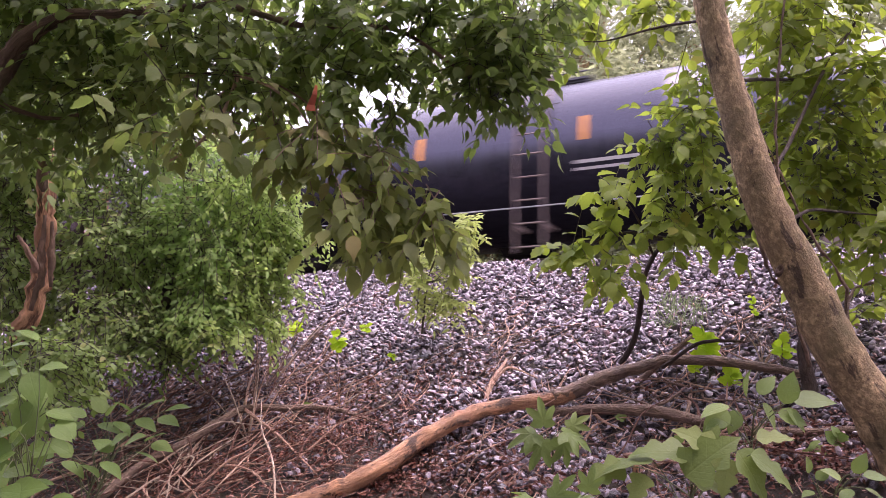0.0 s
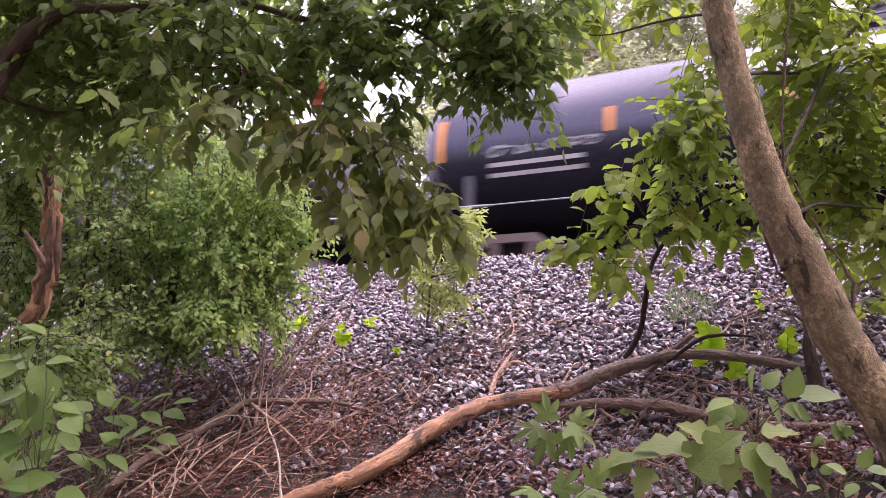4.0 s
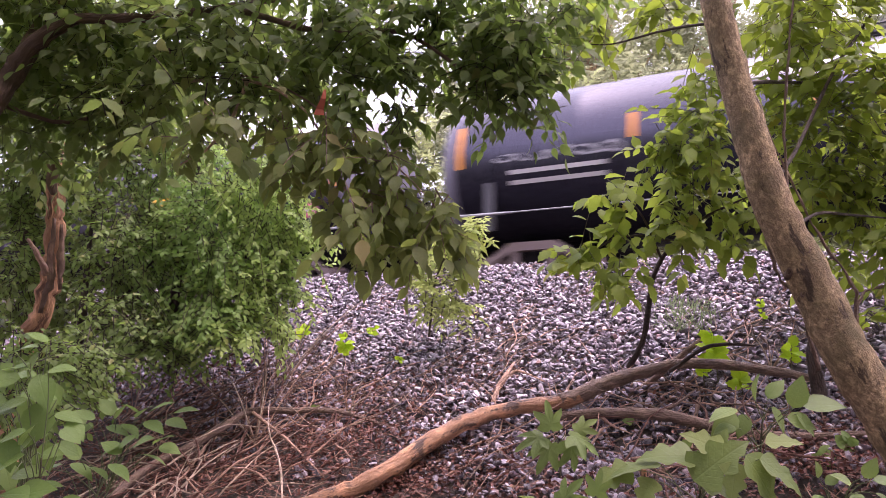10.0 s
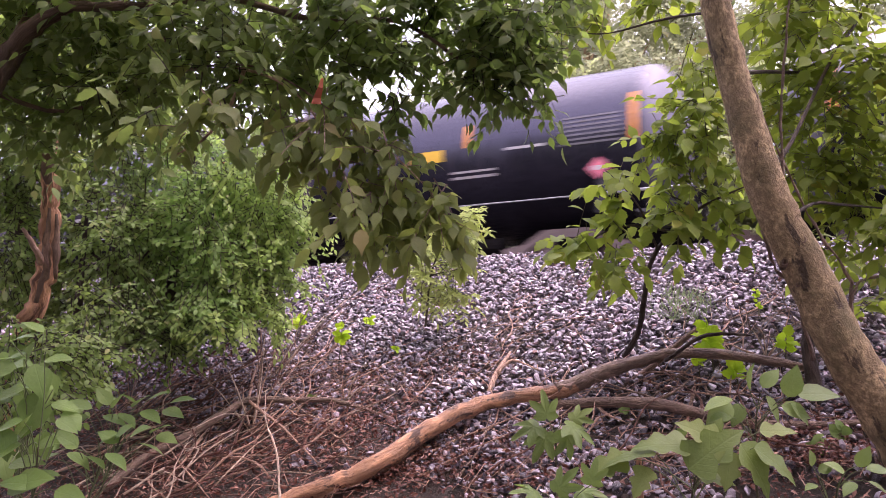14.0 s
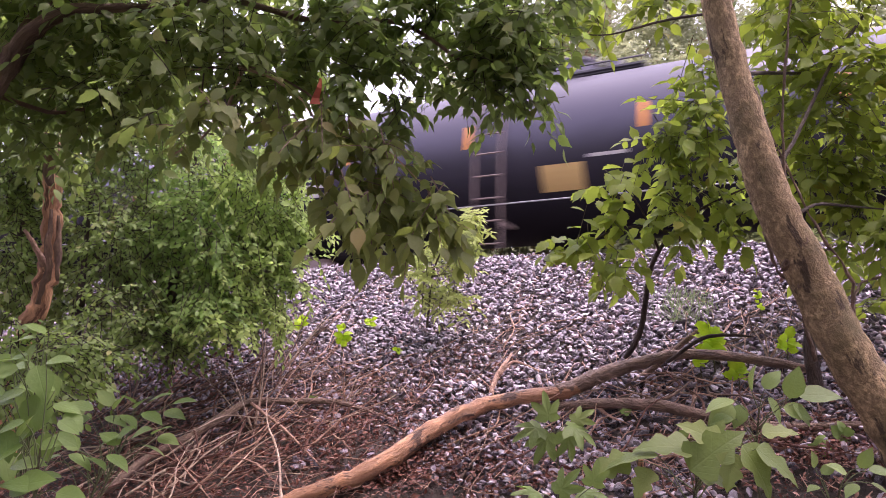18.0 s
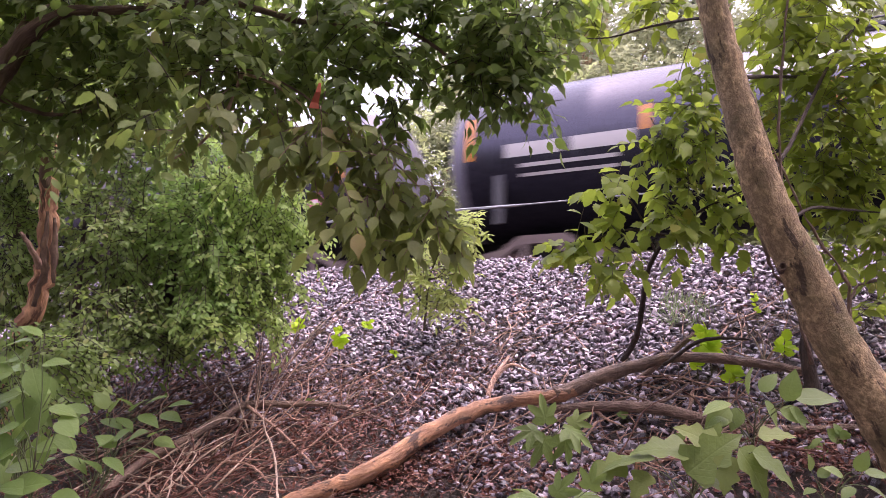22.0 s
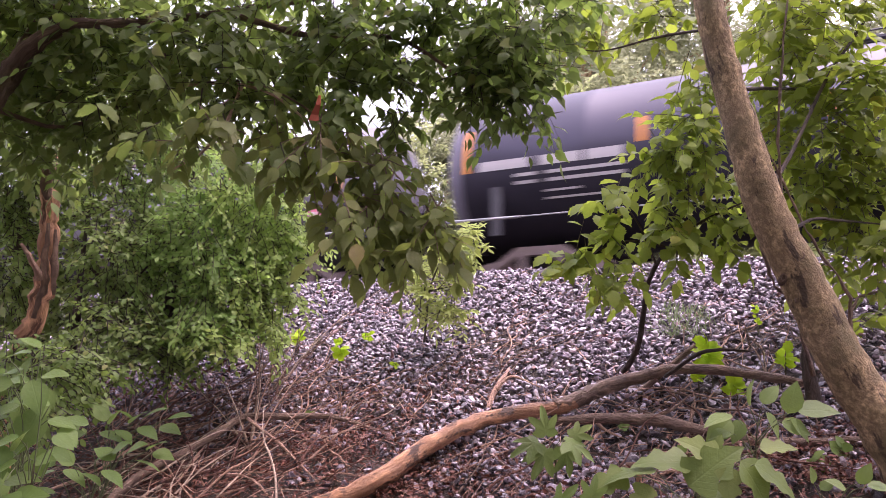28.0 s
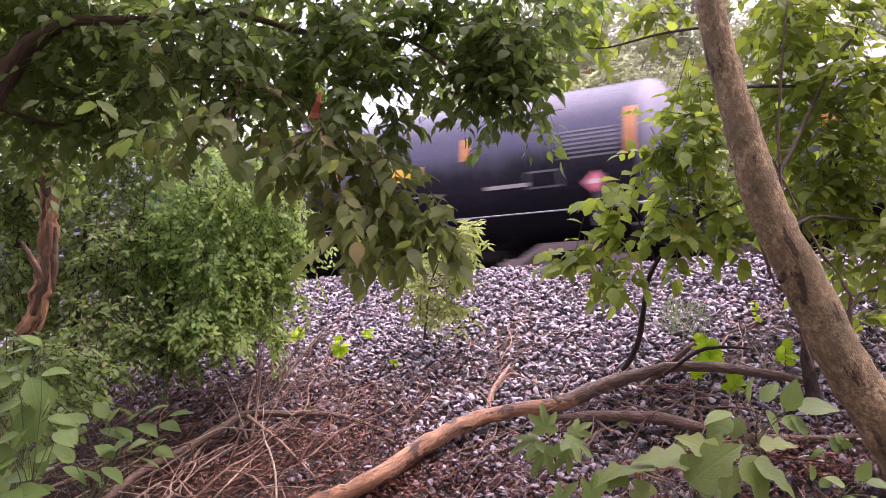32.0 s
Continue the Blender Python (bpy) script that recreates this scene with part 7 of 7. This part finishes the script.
# the far trees' haze comes from the pale leaf_far colour
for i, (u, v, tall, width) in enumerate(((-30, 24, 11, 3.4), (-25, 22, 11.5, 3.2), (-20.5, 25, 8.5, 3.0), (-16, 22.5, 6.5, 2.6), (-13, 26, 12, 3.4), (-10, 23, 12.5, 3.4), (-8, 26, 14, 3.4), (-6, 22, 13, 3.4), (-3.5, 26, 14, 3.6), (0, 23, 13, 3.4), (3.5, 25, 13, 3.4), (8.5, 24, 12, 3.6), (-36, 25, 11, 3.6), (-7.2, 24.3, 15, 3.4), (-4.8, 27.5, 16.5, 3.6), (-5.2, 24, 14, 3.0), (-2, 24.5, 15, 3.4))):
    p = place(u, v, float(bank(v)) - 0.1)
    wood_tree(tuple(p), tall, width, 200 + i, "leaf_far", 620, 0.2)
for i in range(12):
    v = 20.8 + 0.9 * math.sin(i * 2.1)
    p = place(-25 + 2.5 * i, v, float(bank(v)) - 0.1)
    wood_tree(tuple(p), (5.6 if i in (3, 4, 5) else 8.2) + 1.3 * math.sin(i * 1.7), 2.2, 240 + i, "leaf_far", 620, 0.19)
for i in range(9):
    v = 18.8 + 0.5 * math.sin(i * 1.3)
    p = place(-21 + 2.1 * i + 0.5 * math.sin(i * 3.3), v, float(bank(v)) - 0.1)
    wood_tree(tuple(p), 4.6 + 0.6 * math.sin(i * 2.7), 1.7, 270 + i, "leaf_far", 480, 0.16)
for i, (x, y, tall) in enumerate(((-13, -7, 12), (-8.5, -3.5, 11.5), (-4.5, -4.5, 12), (-1.5, -2.6, 11), (1.8, -4.2, 12), (4.8, -2.4, 11.5), (8.5, -5, 12), (-11, 1.5, 12), (9, -1.5, 11), (13, -8, 12), (-6, -10, 12.5), (1, -10, 12.5), (7, -11, 12.5), (-14, 5, 12), (-7.5, 3.0, 11))):
    wood_tree((x, y, ground_at(x, y) - 0.1), tall, 3.4, 300 + i, "leaf_dark", 260, 0.4)


def thicket():
    """Close growth along the far side of the railway."""
    g = np.random.default_rng(290)
    clumps = [(tuple(place(-26 + 0.8 * i + g.uniform(-0.3, 0.3), 18.6 + g.uniform(-0.6, 0.8), z)), (0.8, 0.6, 0.8), 12) for i in range(40) for z in (2.9, 3.9, 4.9, 6.0, 7.2, 8.2 + g.uniform(-0.5, 1.0))]
    P, W, U, S, lines = sprays(g, clumps, 0.2, 14, 0.3, 0.8, 0.9)
    v, f = lay_leaves(P, W, U, S, CLUMP)
    tagged(new("thicket", mesh_from_arrays("thicket", v, f, M["leaf_verge"])), "pale green thicket along the far side of the railway, skylight in its leaf colour", "thicket", kind="stuff")


thicket()


# ---------------------------------------------------------------- litter and ballast
LITTER = (((0.21, 4.20), 0.28, 800), ((-0.18, 4.23), 0.30, 800), ((-0.66, 4.85), 0.30, 600), ((-1.21, 5.58), 0.30, 450), ((1.99, 3.66), 0.32, 1900), ((1.35, 3.70), 0.40, 450), ((0.52, 3.88), 0.30, 450), ((-1.58, 4.63), 0.40, 600))      # heaps under the fallen limbs: middle, spread, leaves


def leaf_litter():
    g = np.random.default_rng(400)
    n = 50000
    u, v = g.uniform(-7.5, 2.0, n), 2.4 + 2.7 * g.beta(1.4, 1.5, n)
    around = g.random(n) < 0.16
    u[around], v[around] = g.uniform(-9, 9, around.sum()), g.uniform(-8, 2.6, around.sum())
    keep_here = (u < -1.9) | (g.random(n) < 0.25)
    u, v = u[keep_here], v[keep_here]
    n = len(u)
    far = g.random(n) < 0.06
    v[far] = g.uniform(4.4, 6.8, far.sum())
    P = np.stack([ALONG.x * u + AWAY.x * v, ALONG.y * u + AWAY.y * v, bank(v) + g.uniform(0.02, 0.07, n)], 1)
    for (x, y), spread, count in LITTER:
        xy = np.array((x, y)) + g.normal(size=(count, 2)) * spread * np.array((0.8, 0.5))
        z = bank(xy[:, 0] * AWAY.x + xy[:, 1] * AWAY.y) + g.uniform(0.03, 0.085, count)
        P = np.concatenate([P, np.column_stack([xy, z])])
    n = len(P)
    W = g.normal(size=(n, 3)) * np.array((1, 1, 0.35))
    U = np.array((-0.1, -0.4, 1.0)) + g.normal(size=(n, 3)) * 0.5
    vv, ff = lay_leaves(P, W, U, g.uniform(0.013, 0.042, n), (LEAF[0] * np.array((1, 0.9, 2.0)), LEAF[1]))
    tagged(new("leaf_litter", mesh_from_arrays("leaf_litter", vv, ff, M["litter"])), "damp red-brown dead leaves on the ground", "leaf litter", kind="stuff")


leaf_litter()


def debris():
    """Short broken sticks lying in the litter and on the stones."""
    rng, s = random.Random(420), Shape()
    for i in range(1700):
        u = rng.uniform(-6.5, 1.5)
        v = rng.uniform(2.6, 4.7) if i % 5 else rng.uniform(4.7, 6.7)
        p = place(u, v, float(bank(v)) + rng.uniform(0.03, 0.07))
        a, ln = rng.uniform(0, 6.28), rng.uniform(0.05, 0.24)
        d = ALONG * math.cos(a) + (AWAY + Vector((0, 0, 0.6 if v > 4 else 0.5))) * math.sin(a)
        d = (d + Vector((0, 0, rng.gauss(0, 0.2)))).normalized() * ln
        s.tube([p, p + d * 0.5 + Vector((0, 0, rng.gauss(0, 0.01))), p + d], [0.0035, 0.003, 0.0015], 3, False)
    tagged(new("stick_debris", s.mesh("stick_debris", M["twig_dry"])), "small broken dry sticks scattered on the ground", "twigs", kind="stuff")


debris()

G = (1 + 5 ** 0.5) / 2
STONE = (np.array([(-1, G, 0), (1, G, 0), (-1, -G, 0), (1, -G, 0), (0, -1, G), (0, 1, G), (0, -1, -G), (0, 1, -G), (G, 0, -1), (G, 0, 1), (-G, 0, -1), (-G, 0, 1)]) * 0.3,
         np.array([(0, 11, 5), (0, 5, 1), (0, 1, 7), (0, 7, 10), (0, 10, 11), (1, 5, 9), (5, 11, 4), (11, 10, 2), (10, 7, 6), (7, 1, 8), (3, 9, 4), (3, 4, 2), (3, 2, 6), (3, 6, 8), (3, 8, 9), (4, 9, 5), (2, 4, 11), (6, 2, 10), (8, 6, 7), (9, 8, 1)]))


def stone_places(g, u0, u1, v0, v1, step):
    nu, nv = int((u1 - u0) / step), int((v1 - v0) / (step * 0.84))
    uu, vv = np.meshgrid(np.arange(nu) * step + u0, np.arange(nv) * step * 0.84 + v0)
    u, v = uu.ravel() + g.normal(size=nu * nv) * step * 0.45, vv.ravel() + g.normal(size=nu * nv) * step * 0.4
    return u, v


def lying_turns(g, n):
    """Turns for stones that mostly lie on a flat side."""
    a, b, k = g.uniform(0, 6.283, n), g.normal(size=n) * 0.5, g.normal(size=n) * 0.5
    ca, sa, cb, sb, ck, sk = np.cos(a), np.sin(a), np.cos(b), np.sin(b), np.cos(k), np.sin(k)
    return np.stack([ca * cb, ca * sb * sk - sa * ck, ca * sb * ck + sa * sk, sa * cb, sa * sb * sk + ca * ck, sa * sb * ck - ca * sk, -sb, cb * sk, cb * ck], 1).reshape(n, 3, 3)


def ballast():
    g = np.random.default_rng(500)
    u, v = stone_places(g, -9.5, 2.8, 3.3, 7.3, 0.028)
    toe = 4.05 - 0.75 * np.clip((u + 2.6) / 1.2, 0.0, 1.0) + 0.75 * np.clip((u + 0.6) / 0.6, 0.0, 1.0)
    thin = (v > toe) & (g.random(len(u)) < np.clip((v - toe + 0.25) / 0.9, 0.0, 1.0))
    u, v = u[thin], v[thin]
    n = len(u)
    P = np.stack([ALONG.x * u + AWAY.x * v, ALONG.y * u + AWAY.y * v, bank(v) + g.uniform(-0.03, 0.055, n) + 0.03 * np.sin(u * 3.1 + v) * np.sin(v * 2.7)], 1)
    size = np.stack([g.uniform(0.028, 0.07, n), g.uniform(0.02, 0.043, n), g.uniform(0.014, 0.028, n)], 1)
    t = STONE[0][None] * (1 + g.uniform(-0.45, 0.35, (n, 12, 3)))
    verts = np.einsum("nij,nkj->nki", lying_turns(g, n), t * size[:, None, :]) + P[:, None, :]
    tris = STONE[1][None] + (np.arange(n) * 12)[:, None, None]
    tagged(new("ballast", mesh_from_arrays("ballast", verts.reshape(-1, 3), tris.reshape(-1, 3), M["stone"], False)), "wet grey-violet crushed stone ballast on a steep bank", "ballast", kind="stuff")


ballast()


def loose_stones():
    """The nearest stones at the foot of the bank, each a piece of its own."""
    foot = thing("ballast_foot", place(0, 4.4, float(bank(4.4))), "loose dark ballast stones at the foot of the bank", "stones", kind="structure")
    rng, g = random.Random(510), np.random.default_rng(510)
    shapes = []
    for i in range(12):
        v = STONE[0] * (1 + g.uniform(-0.45, 0.35, (12, 3)))
        shapes.append(mesh_from_arrays("stone", v, STONE[1], M["stone"], False))
    o = foot.matrix_basis.translation
    for i in range(290):
        u, v = rng.uniform(-4.2, 0.6), rng.uniform(3.6, 4.5)
        p = place(u, v, float(bank(v)) + rng.uniform(0.01, 0.04)) - o
        m = Matrix.Translation(p) @ Euler([rng.uniform(0, 6.28) for _ in range(3)]).to_matrix().to_4x4() @ Matrix.Diagonal((rng.uniform(0.045, 0.08), rng.uniform(0.035, 0.06), rng.uniform(0.025, 0.045), 1))
        part("stone", rng.choice(shapes), foot, "", m)


loose_stones()


# ---------------------------------------------------------------- what moves
START, PACE, SLOWING = -4.789, 15.252, 0.00189      # metres, metres a second, and how little it slows


def run(t):
    """How far the train has gone at t seconds."""
    return START + PACE * t - SLOWING * t * t


def sway(ob, rows):
    """The small stirring of a branch in the air: seconds, and metres sideways and up from where it hangs."""
    home = ob.matrix_basis.translation.copy()
    walk(ob, [(t, Matrix.Translation(home + Vector((x, 0, z)))) for t, x, z in rows])


def motions():
    sway(drooping, ((0, -0.008, 0.002), (1, -0.008, 0.006), (2, -0.007, 0.002), (3, 0.006, -0.003), (3.5, 0.005, 0.001), (5.5, 0.005, -0.004), (6.5, 0.005, -0.008), (7.5, 0.014, -0.010), (8.5, -0.005, -0.002), (9.5, 0.003, -0.005), (10.5, -0.006, -0.000), (11.5, 0.004, -0.004), (12, 0.000, -0.000), (13, -0.001, 0.001), (14, 0.006, -0.002), (14.5, 0.002, -0.001), (16.5, -0.001, -0.002), (17.5, -0.017, 0.012), (18.5, -0.002, 0.003), (19.5, -0.005, 0.001), (20.5, 0.005, -0.004), (21, -0.012, -0.002), (21.5, -0.007, 0.001), (22.5, 0.004, -0.007), (23.5, -0.003, 0.000), (24.5, -0.002, -0.002), (25.5, 0.001, -0.001), (27.5, -0.008, 0.004), (29, 0.003, -0.003), (30, -0.004, -0.003), (31, 0.006, -0.005), (32, -0.004, 0.001)))
    sway(ribbon, ((0, -0.004, 0.001), (1, -0.004, 0.001), (2, -0.003, -0.002), (3, 0.003, -0.003), (3.5, 0.005, 0.000), (5.5, 0.002, -0.003), (6.5, 0.001, -0.009), (7.5, 0.010, -0.011), (8.5, -0.001, -0.006), (9.5, 0.003, -0.005), (10.5, -0.002, -0.000), (11.5, 0.004, -0.004), (12, 0.000, -0.000), (13, -0.001, 0.001), (14, 0.005, -0.001), (14.5, 0.002, -0.001), (16.5, -0.001, -0.002), (17.5, -0.009, 0.005), (18.5, -0.002, 0.003), (19.5, -0.001, 0.001), (20.5, 0.001, -0.004), (21, -0.008, -0.002), (21.5, -0.004, 0.001), (22.5, 0.003, -0.007), (23.5, -0.000, 0.000), (24.5, -0.003, -0.002), (25.5, 0.001, -0.004), (27.5, -0.004, -0.003), (29, 0.003, -0.007), (30, -0.001, -0.007), (31, 0.003, -0.009), (32, -0.001, -0.003)))
    for index, car in enumerate(TRAIN):
        rows = []
        for t in range(0, 33, 4):
            m = TURN.copy()
            m.translation = place(run(t) - PITCH * (index - 1), TRACK, RAIL)
            rows.append((t, m))
        walk(car, rows)
    for index, x, wheel in WHEELS:
        # the wheels turn while they pass in front of the camera
        here = wheel.matrix_basis.translation.copy()
        first = round(max(0.0, (-15 - START + PITCH * (index - 1) - x) / PACE) * FPS)
        last = round(min(32.0, (7 - START + PITCH * (index - 1) - x) / PACE) * FPS)
        if last <= first:
            continue
        rows = [] if first == 0 else [(0, Matrix.Translation(here))]
        for k in range(first, last + 1):
            rows.append((k / FPS, Matrix.Translation(here) @ Matrix.Rotation((k - first) / FPS * PACE / 0.46, 4, "Y")))
        if last < 32 * FPS:
            rows.append((32, rows[-1][1]))
        walk(wheel, rows)


motions()
